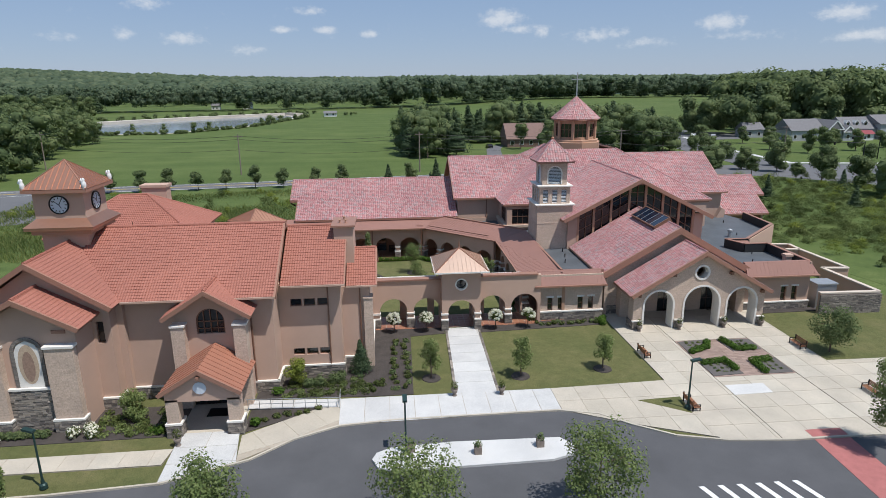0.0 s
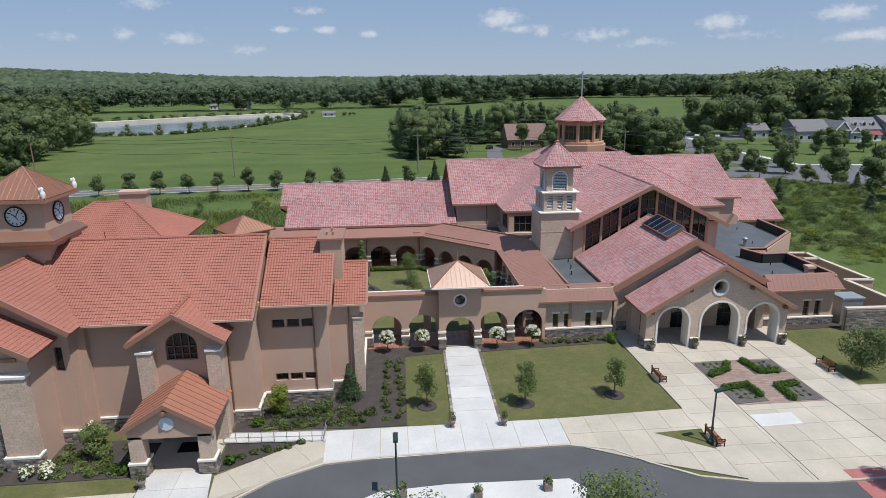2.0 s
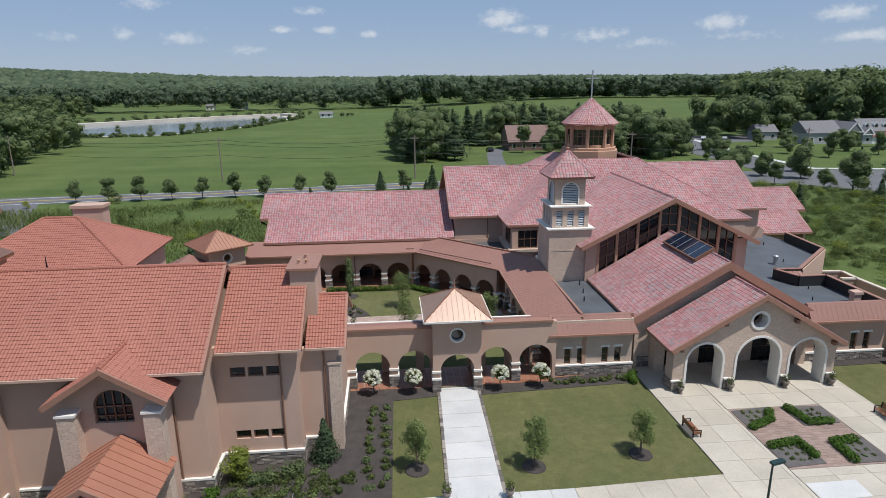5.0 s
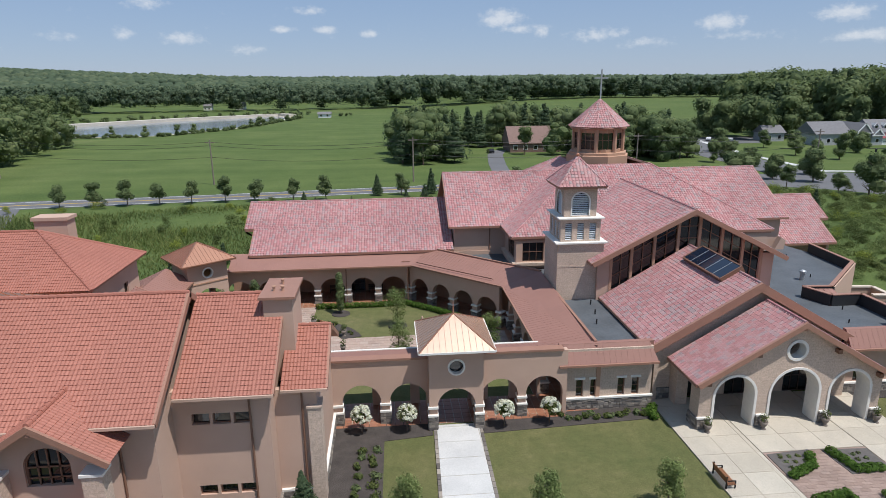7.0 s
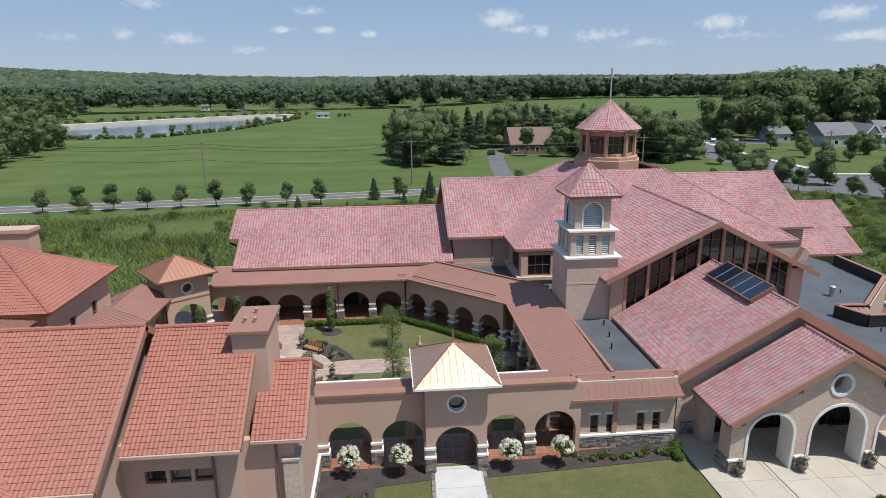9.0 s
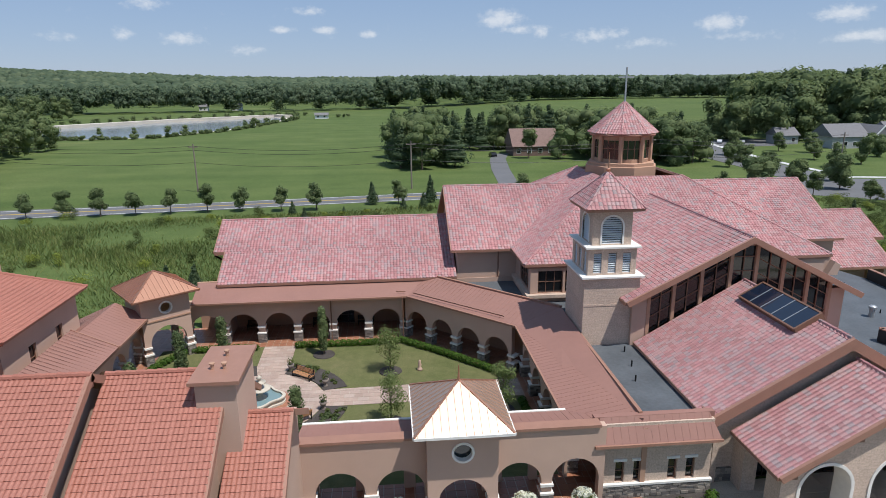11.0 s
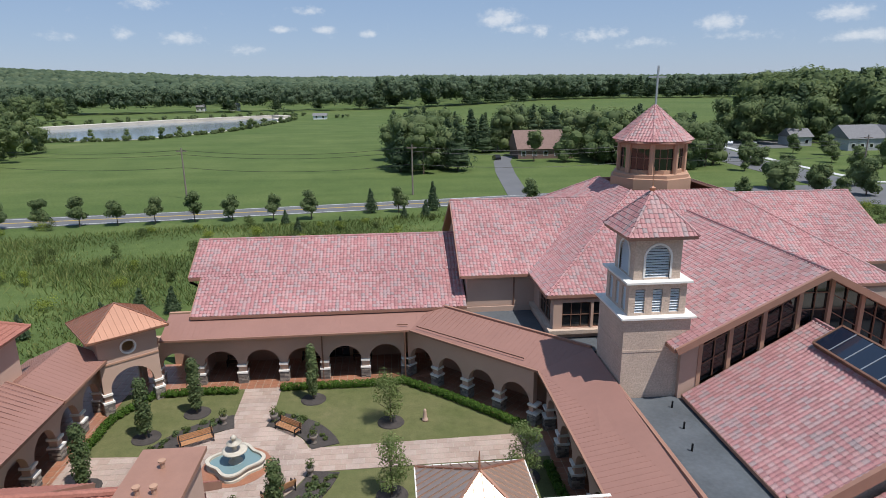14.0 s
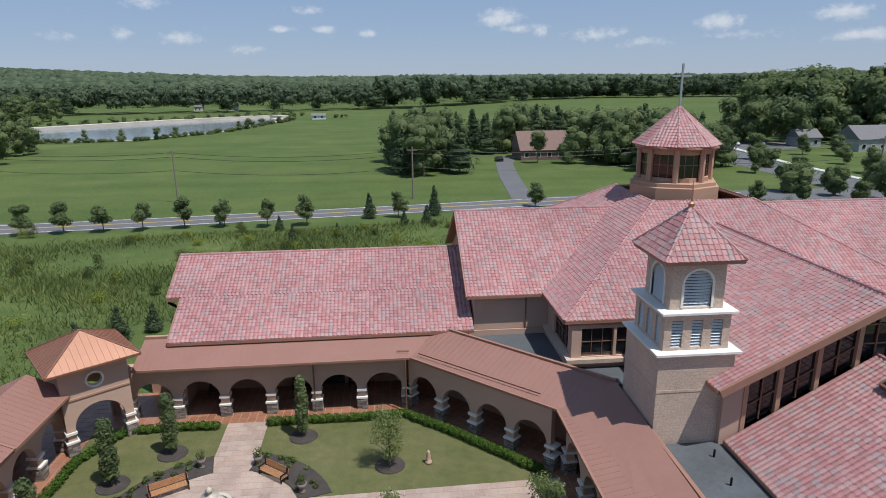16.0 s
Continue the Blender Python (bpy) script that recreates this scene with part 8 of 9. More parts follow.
def shrub(name, label, x, y, h, r, mat, seed, leaf=0.09, count=90, blossom=0, group="", k=4, category="shrub"):
    rng = np.random.default_rng(seed)
    t = thing(name, label, category, (x, y, 0), group)
    lumps = [(x + rng.uniform(-0.4, 0.4) * r, y + rng.uniform(-0.4, 0.4) * r, h * rng.uniform(0.4, 0.65), r * 0.62, r * 0.62, h * 0.42) for _ in range(k)]
    v, f = leaf_quads(lumps, count, leaf, rng)
    bulk("leaves", v, f, mat, t, kind="")
    if blossom:
        v, f = leaf_quads([(a, b, c + 0.05, d * 1.05, e * 1.05, g * 1.1) for a, b, c, d, e, g in lumps], blossom, leaf * 1.2, rng, 0.9)
        bulk("blossoms", v, f, BLOSSOM, t, kind="")
    return t


for i, (x, y) in enumerate([(0.05, 57.2), (3.2, 57.1), (10.15, 57.0), (13.45, 57.0)]):
    rng = np.random.default_rng(200 + i)
    t = thing("hydrangea_tree", "small white-flowering hydrangea tree before the arcade", "shrub", (x, y, 0), "hydrangeas")
    part("stem", Shape().tube((x, y, 0), (x, y, 1.1), 0.05, 0.04, 6), BARK, t)
    lumps = [(x + rng.uniform(-0.32, 0.32), y + rng.uniform(-0.32, 0.32), 1.45 + rng.uniform(-0.25, 0.3), 0.45, 0.45, 0.42) for _ in range(6)]
    v, f = leaf_quads(lumps, 70, 0.1, rng)
    bulk("leaves", v, f, SHRUBLEAF, t, kind="")
    bl = [(x + 0.64 * math.cos(a) * math.cos(e), y + 0.64 * math.sin(a) * math.cos(e), 1.5 + 0.55 * math.sin(e), 0.15, 0.15, 0.14) for a, e in [(rng.uniform(0, 6.28), rng.uniform(-0.5, 1.4)) for _ in range(44)]]
    v, f = leaf_quads(bl, 24, 0.085, rng, 0.8)
    bulk("blossoms", v, f, BLOSSOM, t, kind="")
for i, (x, y) in enumerate([(-22.8, 40.8), (-21.9, 41.3), (-21.6, 40.7), (-27.9, 40.2)]):
    shrub("hydrangea_bush", "white-flowering hydrangea bush by the hall", x, y, 0.8, 0.6, SHRUBLEAF, 210 + i, blossom=45, group="hydrangea bushes")
for i, (x, y, h, r) in enumerate([(-17.0, 40.6, 0.75, 0.55), (-10.2, 41.0, 0.7, 0.5), (-7.0, 46.6, 0.9, 0.7), (-6.1, 46.8, 0.95, 0.75), (-5.2, 47.0, 0.9, 0.7), (-4.6, 47.6, 0.9, 0.65), (21.0, 57.5, 0.75, 0.55), (21.6, 58.1, 0.7, 0.5), (21.2, 56.9, 0.6, 0.5), (-9.3, 45.6, 0.7, 0.6)]):
    shrub("round_shrub", "clipped round green shrub in mulch", x, y, h, r, BROADLEAF if 2 <= i < 6 else HEDGELEAF, 230 + i, group="round shrubs")
sr = random.Random(9)
for i in range(44):
    if i < 22:
        x, y = 0.0 + (i % 2) * 1.05 + sr.uniform(-0.2, 0.2), 45.4 + (i // 2) * 0.95 + sr.uniform(-0.2, 0.2)
    elif i < 32:
        x, y = sr.uniform(-3.2, -0.8), sr.uniform(45.2, 49.5)
    else:
        x, y = 14.5 + (i - 32) * 0.55 + sr.uniform(-0.2, 0.2), 57.6 + sr.uniform(-0.25, 0.4)
    shrub("bed_perennial", "low green perennial in a mulch bed", x, y, sr.uniform(0.3, 0.55), sr.uniform(0.3, 0.48), SHRUBLEAF if i % 3 else BROADLEAF, 260 + i, 0.09, 40, 0, "bed perennials", 3)
for i in range(32):
    shrub("ground_cover", "low mixed ground cover before the hall", -8.5 + (i % 8) * 0.85 + sr.uniform(-0.2, 0.2), 45.0 + (i // 8) * 0.7 + sr.uniform(-0.2, 0.2), 0.36, 0.55, SHRUBLEAF if i % 3 else YOUNGLEAF, 1310 + i, 0.08, 45, 0, "ground cover", 3)
for i in range(46):
    shrub("ground_cover", "low mixed ground cover by the hall", sr.uniform(-21.5, -16.4), sr.uniform(40.3, 44.0), 0.35, 0.55, SHRUBLEAF if i % 3 else YOUNGLEAF, 1330 + i, 0.08, 40, 0, "ground cover", 3)
for i in range(7):
    shrub("ground_cover", "low mixed ground cover by the ramp", -10.4 + i * 0.75, 41.5 + i * 0.2 + sr.uniform(-0.3, 0.3), 0.4, 0.4, SHRUBLEAF, 350 + i, 0.09, 45, 0, "ground cover", 3)


def hedge_row(pts, h, r, label, name="hedge", mat=None, gap=1.35, seed=5):
    """A row of small clipped box balls."""
    out, rng = [], np.random.default_rng(seed)
    for (ax, ay), (bx, by) in zip(pts, pts[1:]):
        n = max(1, int(math.hypot(bx - ax, by - ay) / (r * gap)))
        out += [(ax + (bx - ax) * i / n, ay + (by - ay) * i / n) for i in range(n)]
    first = None
    for i, (x, y) in enumerate(out):
        if first is None:
            v, f = leaf_quads([(0, 0, h * 0.5, r, r, h * 0.5)], 230, 0.085, rng, 0.6)
            first = bulk(name, v, f, mat or HEDGELEAF, None, label, "hedge", "")
            first.location = (x, y, 0.05)
            tagged(first, group="hedge balls")
        else:
            copy_thing(first, pose(x + rng.uniform(-0.04, 0.04), y + rng.uniform(-0.04, 0.04), 0.05, 0, 0, rng.uniform(0, 360)))


hedge_row([(-17.7, 74.9), (-17.5, 79.2), (-15.7, 82.5), (-12.5, 82.75), (-9.0, 82.6)], 0.62, 0.36, "clipped box ball of the court hedge", seed=5)
hedge_row([(-5.6, 82.75), (0.6, 82.7), (4.0, 82.9), (6.9, 80.5), (12.6, 74.9)], 0.62, 0.36, "clipped box ball of the court hedge", seed=6)
hedge_row([(12.9, 70.3), (13.1, 63)], 0.6, 0.36, "clipped box ball of the court hedge", seed=7)
hedge_row([(-27.8, 40.9), (-24.2, 41.0)], 0.55, 0.4, "clipped low hedge by the hall", seed=8, mat=BROADLEAF)
for k, pts in enumerate(([(26.9, 49.3), (28.7, 50.2), (29.4, 51.6)], [(30.9, 51.5), (31.2, 49.5), (33.2, 49.5)], [(26.8, 47.0), (28.8, 47.3), (29.0, 45.2)], [(31.1, 45.0), (31.2, 47.0), (33.2, 47.2)])):
    hedge_row(pts, 0.55, 0.36, "clipped box ball framing a plaza bed", seed=10 + k)
for k, b in enumerate(BEDS):
    cx, cy = sum(p[0] for p in b) / 4, sum(p[1] for p in b) / 4
    for i in range(9):
        shrub("plaza_perennial", "low dark perennial in a plaza bed", cx + ((i % 3) - 1) * 0.6, cy + ((i // 3) - 1) * 0.6, 0.3, 0.26, BROADLEAF if i % 2 else SHRUBLEAF, 400 + 10 * k + i, 0.07, 30, 0, "plaza perennials", 2)
for i in range(78):
    a = radians(sr.choice((sr.uniform(21, 74), sr.uniform(106, 160), sr.uniform(-59, -13))))
    r = sr.uniform(5.4, 6.75) if i % 3 else 6.7
    shrub("court_perennial", "low grey green perennial in a curved bed", -7.2 + r * math.cos(a), 72.4 + r * math.sin(a), 0.35, 0.3, SHRUBLEAF if i % 2 else BROADLEAF, 460 + i, 0.08, 32, 0, "court perennials", 2)

# ---- furniture ----
def bench(x, y, turn, label, wood=None, length=1.7):
    b = thing("bench", label, "bench", (x, y, 0), "benches")
    wood = wood or BENCHWOOD
    m = pose(0, 0, 0, 0, 0, turn)

    def put(name, boxes, mat):
        s = Shape()
        for bx in boxes:
            s.box(*bx)
        s.v = [tuple(m @ Vector(p)) for p in s.v]
        ob = new(name, s.mesh(name, mat))
        ob.parent = b
    h = length / 2
    for i in range(5):
        put("seat_slat", [(-h, -0.28 + i * 0.11, 0.43, h, -0.2 + i * 0.11, 0.47)], wood)
    for i in range(4):
        put("back_slat", [(-h, 0.26 + i * 0.02, 0.53 + i * 0.1, h, 0.29 + i * 0.02, 0.61 + i * 0.1)], wood)
    for sx in (-1, 1):
        x0 = sx * (h - 0.08)
        put("leg", [(x0 - 0.03, -0.3, 0.1, x0 + 0.03, -0.24, 0.66), (x0 - 0.03, 0.24, 0.1, x0 + 0.03, 0.33, 0.95), (x0 - 0.03, -0.3, 0.62, x0 + 0.03, 0.3, 0.67), (x0 - 0.03, -0.3, 0.36, x0 + 0.03, 0.3, 0.42)], IRON)
    return b


bench(22.4, 49.4, 90, "brown slatted iron bench at the plaza edge")
bench(37.2, 49.7, -90, "brown slatted iron bench at the plaza edge")
bench(22.3, 40.2, 90, "brown slatted iron bench beside a lamp")
bench(37.2, 40.6, -90, "brown slatted iron bench at the plaza edge")
OAK = plain("orange brown bench wood", (0.42, 0.21, 0.1), 0.6, vary=0.2, scale=8)
bench(-10.4, 75.4, 28, "long wooden court bench by the fountain", OAK, 2.3)
bench(-4.4, 76.4, -38, "long wooden court bench by the fountain", OAK, 2.1)
bench(-3.9, 69.3, -145, "long wooden court bench by the fountain", OAK, 2.1)
for x, y, a in ((-10.5, 87.8, 0), (-4, 87.9, 0), (0.5, 87.9, 0)):
    bench(x, y, a, "dark bench against the cloister wall", DARK_WOOD)


def street_lamp(x, y, turn):
    l = thing("street_lamp", "dark green lamp post with a boxed head", "lamp", (x, y, 0), "street lamps")
    part("base", Shape().lathe(x, y, [(0.24, 0.1), (0.22, 0.35), (0.12, 0.45), (0.1, 0.7)], 12), GREENPOST, l)
    part("post", Shape().tube((x, y, 0.6), (x, y, 4.0), 0.075, 0.055, 10), GREENPOST, l)
    d = Vector((math.cos(radians(turn)), math.sin(radians(turn)), 0))
    c = Vector((x, y, 0))
    part("head", Shape().lathe(x, y, [(0.06, 3.95), (0.2, 4.05), (0.2, 4.45), (0.26, 4.5), (0.08, 4.68)], 8) if turn is None else Shape().beam(c + Vector((0, 0, 4.1)) - d * 0.1, c + d * 0.7 + Vector((0, 0, 4.16)), 0.3, 0.14), GREENPOST, l)


street_lamp(0.55, 36.2, 90)
street_lamp(-21.8, 34.9, 160)
street_lamp(21.85, 39.9, 10)


def planter(x, y, z=0.1, h=0.62, flowers=0, group="planters"):
    p = thing("planter", "stone urn planter with a small flowering plant", "planter", (x, y, 0), group)
    part("urn", Shape().lathe(x, y, [(0.2, z), (0.2, z + 0.06), (0.1, z + 0.14), (0.22, z + h * 0.6), (0.3, z + h), (0.24, z + h), (0.2, z + h - 0.06)], 14), URN, p, smooth=True)
    rng = np.random.default_rng(int(x * 31 + y * 17) % 9999)
    v, f = leaf_quads([(x, y, z + h + 0.3, 0.3, 0.3, 0.36)], 130, 0.065, rng)
    bulk("plant", v, f, SHRUBLEAF, p, kind="")


for x, y in ((4.6, 43.75), (8.35, 43.6), (24.1, 54.7), (28.2, 54.7), (32.8, 54.7), (36.7, 54.7), (-9.2, 77.9), (-5.6, 77.8), (-2.4, 74.7), (-2.2, 71.0), (-6.2, 67.8), (-15.0, 38.8)):
    planter(x, y)
for x, y in ((0.9, 36.4), (5.3, 35.7), (9.6, 36.1)):
    pb = thing("planter_box", "square wooden planter with green plants", "planter", (x, y, 0), "island planters")
    part("box", Shape().extrude([(x - 0.24, y - 0.24, 0.2), (x + 0.24, y - 0.24, 0.2), (x + 0.24, y + 0.24, 0.2), (x - 0.24, y + 0.24, 0.2)], (0, 0, 0.5)), POLEWOOD, pb)
    v, f = leaf_quads([(x, y, 0.9, 0.3, 0.3, 0.3)], 90, 0.08, np.random.default_rng(int(x * 10) + 99))
    bulk("plant", v, f, BROADLEAF, pb, kind="")

# fountain
fo = thing("fountain", "tiered cream stone fountain with turquoise water", "fountain", (-7.1, 72.5, 0))
FX, FY = -7.1, 72.5


def lobed(r, z, n=48):
    r *= 0.84
    return [(FX + r * (1 + 0.14 * math.cos(4 * 2 * math.pi * i / n)) * math.cos(2 * math.pi * i / n), FY + r * (1 + 0.14 * math.cos(4 * 2 * math.pi * i / n)) * math.sin(2 * math.pi * i / n), z) for i in range(n)]


bs = Shape()
rings = [lobed(1.95, 0.09), lobed(1.95, 0.25), lobed(1.8, 0.3), lobed(1.78, 0.5), lobed(1.98, 0.56), lobed(1.98, 0.66), lobed(1.72, 0.66), lobed(1.7, 0.2)]
for a, b in zip(rings, rings[1:]):
    for i in range(48):
        bs.face(a[i], a[(i + 1) % 48], b[(i + 1) % 48], b[i])
part("basin", bs, MARBLE, fo, smooth=False)
part("water", Shape().extrude(lobed(1.74, 0.3), (0, 0, 0.2)), POOL, fo, "turquoise water")
part("column", Shape().lathe(FX, FY, [(0.5, 0.3), (0.45, 0.55), (0.22, 0.65), (0.2, 1.0), (0.3, 1.1), (0.78, 1.25), (0.8, 1.33), (0.6, 1.32), (0.18, 1.3), (0.16, 1.65), (0.46, 1.78), (0.48, 1.85), (0.15, 1.85), (0.12, 2.1), (0.22, 2.2), (0.1, 2.32), (0.02, 2.4)], 20), MARBLE, fo, "tiered stone column with bowls", smooth=True)
part("paving_ring", Shape().lathe(FX, FY, [(2.2, 0.05), (2.2, 0.105), (0.2, 0.106)], 32), TERRACE, fo)
# small statue on the lawn
solo("garden_statue", Shape().lathe(5.4, 76.9, [(0.25, 0.04), (0.22, 0.2), (0.12, 0.3), (0.16, 0.55), (0.1, 0.75), (0.12, 0.88), (0.03, 1.0)], 10), STUCCO, "small tan garden statue on the court lawn", "statue", smooth=True)

# ramp railing
rl = thing("railing", "thin black metal railing along the ramp", "railing", (-8, 43.1, 0))
def ry(x):
    return 43.15 - 0.055 * (x + 11.3)
for i in range(9):
    x = -11.2 + 6.9 * i / 8
    part("post", Shape().tube((x, ry(x), 0.1), (x, ry(x), 1.0), 0.025, n=6), GALV, rl)
for z in (1.0, 0.62):
    part("rail", Shape().tube((-11.25, ry(-11.25), z), (-4.3, ry(-4.3), z), 0.025, n=6), GALV, rl)
for z in (1.0, 0.62):
    part("rail", Shape().tube((-4.3, ry(-4.3), z), (-4.3, 44.1, z), 0.025, n=6), GALV, rl)
# ---- utility poles and wires ----
POLES = [(8.6, 171.5, 11.0), (-40.5, 173.5, 11.0), (-101.6, 193.0, 11.0), (66, 172, 11.0), (118, 176, 11.0)]
for x, y, h in POLES:
    u = thing("utility_pole", "weathered wooden utility pole by the highway", "pole", (x, y, 0), "utility poles")
    part("shaft", Shape().tube((x, y, 0), (x, y, h), 0.2, 0.14, 8), POLEWOOD, u)
    part("crossarm", Shape().box(x - 1.1, y - 0.08, h - 0.8, x + 1.1, y + 0.08, h - 0.6), POLEWOOD, u)
order = sorted(POLES)
for dz in (0.5, 1.4, 4.2):
    wsh, run = Shape(), []
    for (ax, ay, ah), (bx, by, bh_) in zip(order, order[1:]):
        for i in range(8):
            t = i / 8
            run.append((ax + (bx - ax) * t, ay + (by - ay) * t, ah - dz + (bh_ - ah) * t - 1.3 * 4 * t * (1 - t)))
    run.append((order[-1][0], order[-1][1], order[-1][2] - dz))
    for x, y, z in run:
        wsh.v += [(x, y - 0.035, z), (x, y, z + 0.035), (x, y + 0.035, z), (x, y, z - 0.035)]
    wsh.f = [(4 * i + k, 4 * i + (k + 1) % 4, 4 * i + 4 + (k + 1) % 4, 4 * i + 4 + k) for i in range(len(run) - 1) for k in range(4)]
    solo("power_line", wsh, IRON, "thin sagging power line", "cable", tidy=False)
for x, y in ((133, 163), (150, 178)):
    tl = thing("traffic_signal", "black traffic signal pole with a mast arm", "signal", (x, y, 0), "traffic signals")
    part("pole", Shape().tube((x, y, 0), (x, y, 7), 0.16, 0.12, 8), IRON, tl)
    part("arm", Shape().tube((x, y, 6.6), (x - 11, y + 1, 7.0), 0.1, 0.06, 6), IRON, tl)
    for k in (5, 9):
        part("signal_head", Shape().box(x - k - 0.15, y - 0.15, 6.15, x - k + 0.15, y + 0.2, 6.95), IRON, tl)

# ---- far buildings and cars ----
def house(name, label, x0, y0, x1, y1, wh, rh, wall_m, roof_m, along="x", trimmed=False):
    h = thing(name, label, "house", ((x0 + x1) / 2, (y0 + y1) / 2, 0))
    part("wall", Shape().box(x0, y0, 0, x1, y1, wh), wall_m, h)
    r, o = Shape(), 0.5
    if along == "x":
        ym = (y0 + y1) / 2
        r.extrude([(x0 - o, y0 - o, wh - 0.1), (x0 - o, y1 + o, wh - 0.1), (x0 - o, ym, wh + rh)], (x1 - x0 + 2 * o, 0, 0))
    else:
        xm = (x0 + x1) / 2
        r.extrude([(x0 - o, y0 - o, wh - 0.1), (x1 + o, y0 - o, wh - 0.1), (xm, y0 - o, wh + rh)], (0, y1 - y0 + 2 * o, 0))
    part("roof", r, roof_m, h)
    if trimmed:
        part("trim", Shape().beam((x0 - o, y0 - o - 0.1, wh), (xm, y0 - o - 0.1, wh + rh + 0.1), 0.16, 0.4).beam((xm, y0 - o - 0.1, wh + rh + 0.1), (x1 + o, y0 - o - 0.1, wh), 0.16, 0.4).beam((x0 - o, y0 - o - 0.1, wh + 0.1), (x1 + o, y0 - o - 0.1, wh + 0.1), 0.14, 0.3), WHITE, h)
        part("gable_panel", Shape().extrude([(x0, y0 - 0.02, wh - 0.1), (x1, y0 - 0.02, wh - 0.1), (xm, y0 - 0.02, wh + rh - 0.4)], (0, -o + 0.05, 0)), wall_m, h)
    n = 1 if trimmed else max(2, int((x1 - x0) / 3.2))
    for i in range(n):
        cx = x0 + (x1 - x0) * (i + 0.5) / n
        fw_ = part("window", Shape().box(cx - 0.75, y0 - 0.06, 0.9, cx + 0.75, y0 + 0.02, 2.5), WHITE, h)
        part("pane", Shape().box(cx - 0.6, y0 - 0.09, 1.05, cx + 0.6, y0 - 0.05, 2.35), GLASS, fw_)
    return h


RED_SHINGLE = plain("dark red shingle", (0.25, 0.06, 0.07), 0.85)
house("far_house", "grey sided house with a long grey shingle roof", 160.5, 236, 174, 248, 4.2, 4.2, SIDING, SHINGLE)
house("gabled_house", "grey house front with a tall white-trimmed gable", 174.2, 233.5, 180, 248, 4.6, 3.6, SIDING, SHINGLE, "y", True)
house("gabled_house", "grey house front with a small white-trimmed gable", 180.3, 233, 184.4, 244, 3.6, 2.6, SIDING, SHINGLE, "y", True)
row = house("far_house", "long grey sided house with roof dormers", 184.6, 238, 198, 250, 4.4, 4.4, SIDING, SHINGLE)
for x in (186.6, 190.4, 194.2):
    dm = part("dormer", Shape().extrude([(x - 0.9, 239.5, 5.4), (x + 0.9, 239.5, 5.4), (x + 0.9, 239.5, 6.7), (x, 239.5, 7.7), (x - 0.9, 239.5, 6.7)], (0, 4.0, 0)), SIDING, row, "white-trimmed roof dormer")
    part("pane", Shape().box(x - 0.5, 239.42, 5.7, x + 0.5, 239.5, 6.7), GLASS, dm)
    part("trim", Shape().beam((x - 1.1, 239.42, 6.6), (x, 239.42, 7.85), 0.14, 0.2).beam((x, 239.42, 7.85), (x + 1.1, 239.42, 6.6), 0.14, 0.2), WHITE, dm)
house("far_house", "tall grey sided house end", 198.2, 236, 208, 250, 6.2, 3.4, SIDING, SHINGLE)
house("red_porch", "low house porch with a dark red roof", 185, 233.8, 194, 237.9, 2.6, 1.3, WHITE, RED_SHINGLE)
house("far_shed", "small grey shed by the wood", 152, 254, 160, 262, 3.4, 2.8, SIDING, SHINGLE)
house("farm_house", "brown roofed house behind the drive", 45, 232, 63, 246, 3.2, 5.4, BROWN_SHINGLE, BROWN_SHINGLE)
house("white_shed", "small white shed at the field's end", -47, 478, -38, 484, 2.6, 1.6, WHITE, SHINGLE)
house("white_farmhouse", "white farmhouse before the far wood", -172, 640, -165, 648, 4, 3, WHITE, SHINGLE)
house("white_farmhouse", "pale farmhouse before the far wood", -142, 642, -134, 650, 4.0, 3, WHITE, SHINGLE)


def car(x, y, turn, paint):
    c = thing("car", paint + " car on the road", "car", (x, y, 0.05), "cars")
    m = pose(0, 0, 0, 0, 0, turn)

    def put(name, s, mat, par=None):
        s.v = [tuple(m @ Vector(p)) for p in s.v]
        ob = new(name, s.mesh(name, mat))
        ob.parent = par or c
        return ob
    prof = [(-2.2, 0.35), (2.2, 0.35), (2.25, 0.75), (1.2, 0.92), (0.55, 1.42), (-1.3, 1.45), (-2.0, 0.95), (-2.25, 0.85)]
    put("body", Shape().extrude([(a, -0.88, b) for a, b in prof], (0, 1.76, 0)), PAINT_CAR[paint])
    put("glass", Shape().extrude([(a, -0.89, b) for a, b in ((1.0, 0.95), (0.5, 1.36), (-1.2, 1.38), (-1.75, 0.98))], (0, 1.78, 0)), GLASS)
    for a in (-1.4, 1.4):
        for b in (-0.9, 0.72):
            put("wheel", Shape().tube((a, b, 0.33), (a, b + 0.18, 0.33), 0.33, n=14), RUBBER)


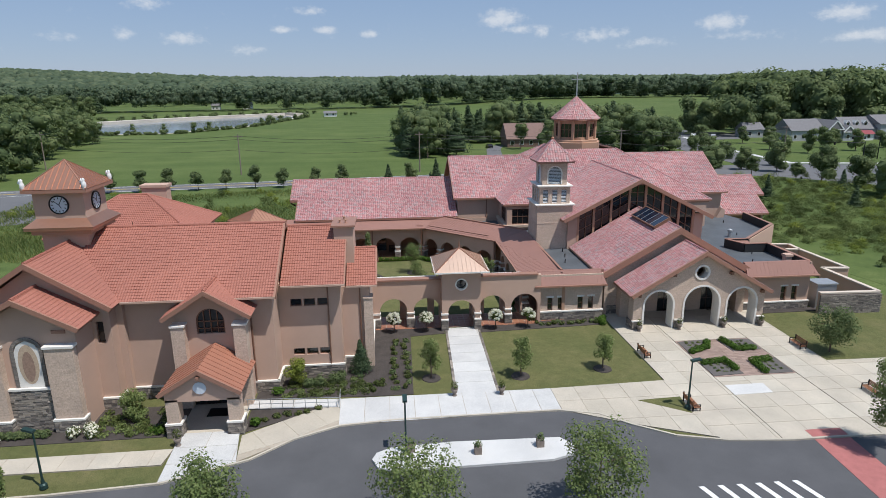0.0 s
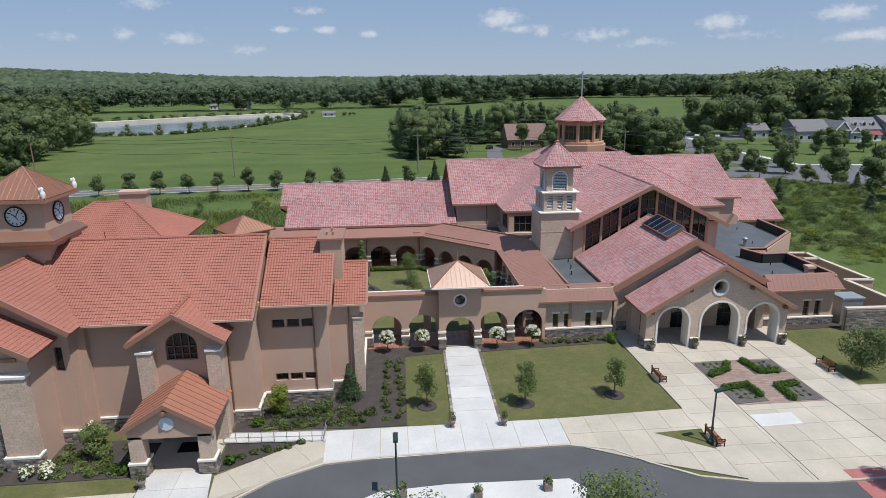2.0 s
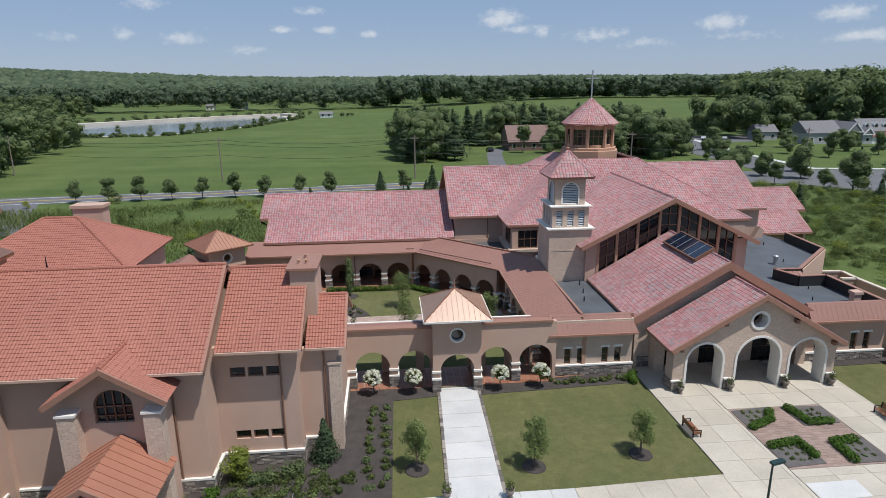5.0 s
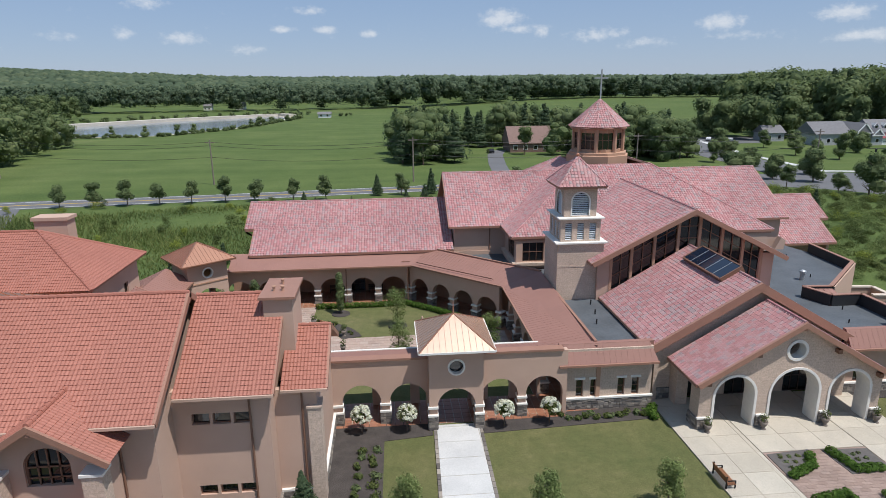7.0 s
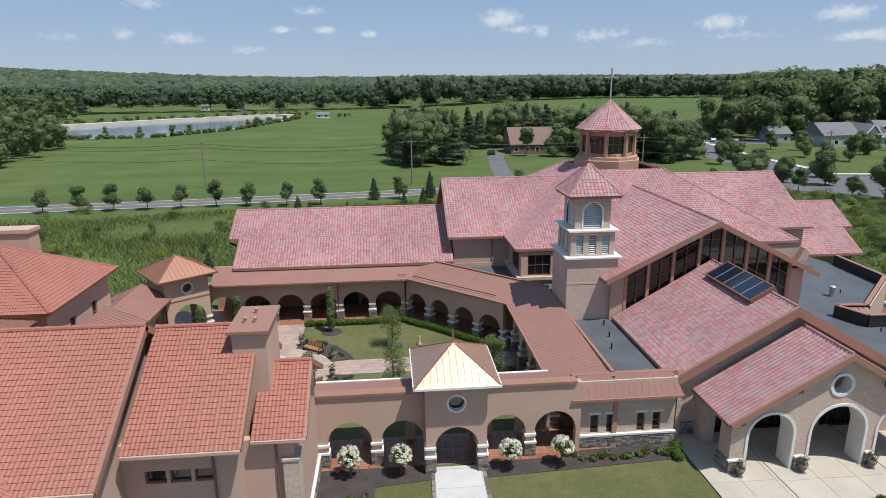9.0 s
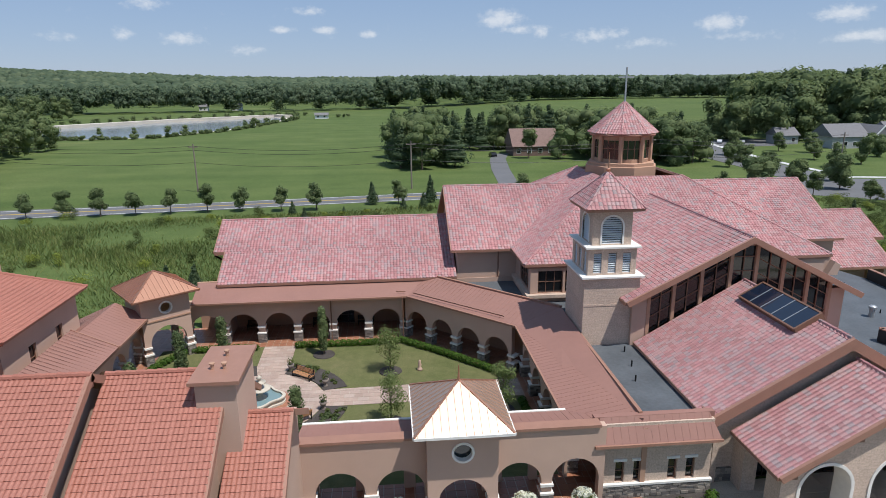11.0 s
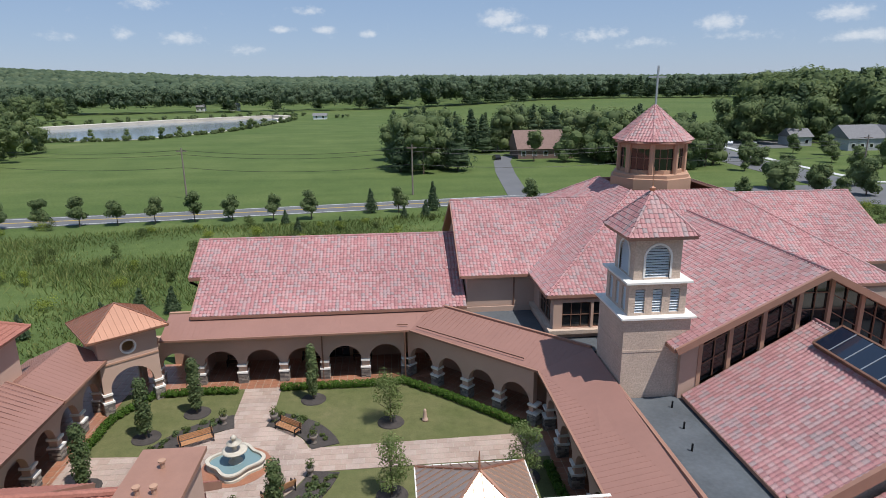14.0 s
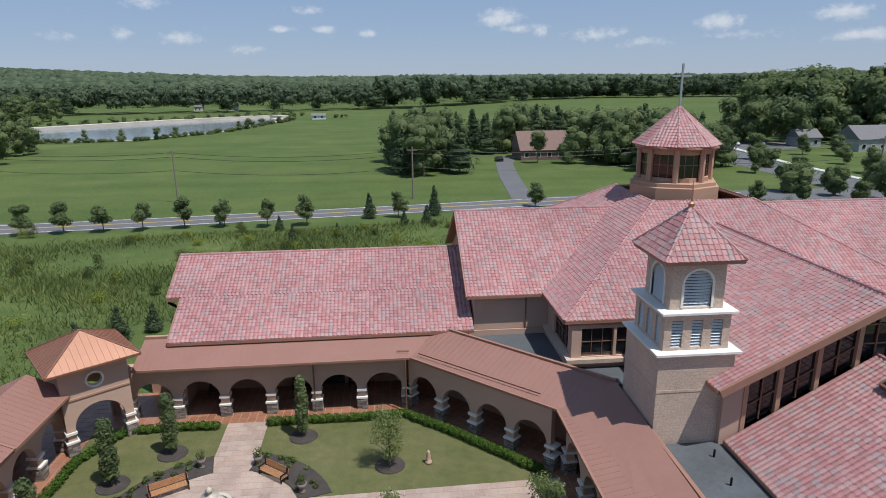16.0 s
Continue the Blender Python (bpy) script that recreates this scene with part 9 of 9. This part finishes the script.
car(38, 232, 95, "black")
car(133, 262, 60, "white")
car(140, 258, 60, "silver")

# ---- hills and clouds ----
hl = Shape()
prof = [(-3400, 90), (-2600, 96), (-2000, 94), (-1600, 86), (-1250, 70), (-900, 54), (-600, 40), (-200, 34), (150, 36), (500, 36), (900, 32), (1300, 32), (1900, 38), (3400, 60)]
hr_ = random.Random(3)
N, K = 240, 12
grid = []
for j in range(K + 1):
    row = []
    for i in range(N + 1):
        x = -3400 + 6800 * i / N
        h = float(np.interp(x, [p[0] for p in prof], [p[1] for p in prof]))
        t = j / K
        z = h * math.sin(t * math.pi / 2) + (6.0 * noise.noise(Vector((x / 120, j * 1.7, 0))) + 5.0 * noise.noise(Vector((x / 28, j * 2.3, 5)))) * min(1, t * 3)
        row.append((x, 1150 + 1500 * t, max(z, -0.5)))
    grid.append(row)
hl.v = [p for r in grid for p in r]
hl.f = [(j * (N + 1) + i, j * (N + 1) + i + 1, (j + 1) * (N + 1) + i + 1, (j + 1) * (N + 1) + i) for j in range(K) for i in range(N)]
solo("hills", hl, HILLS, "far wooded hills along the horizon", "hills", "structure", tidy=False)
# tree crowns over the hills
hv, hf, hbase = [], [], 0
hn = np.random.default_rng(77)
for j in range(44):
    t = (j + 0.5) / 44
    y = 1150 + 1500 * t
    x = -0.78 * y
    while x < 0.98 * y:
        px, py = x + hn.uniform(-13, 13), y + hn.uniform(-13, 13)
        u, w_ = (px + 3400) / 6800 * N, min(max((py - 1150) / 1500 * K, 0), K - 0.001)
        ui, wi = int(u), int(w_)
        z = grid[wi][ui][2] * (1 - w_ + wi) + grid[wi + 1][ui][2] * (w_ - wi)
        r = hn.uniform(9, 16)
        hv.append(_BALL * hn.uniform(0.75, 1.2, (27, 1)) * np.array([r, r, hn.uniform(8, 13)]) + np.array([px, py, z + 3.0]))
        hf.append(_BALL_F + hbase)
        hbase += 27
        x += 29
bulk("hill_woods", np.concatenate(hv), np.concatenate(hf), FARLEAF, None, "wooded crowns over the far hills", "trees", "stuff", smooth=True)
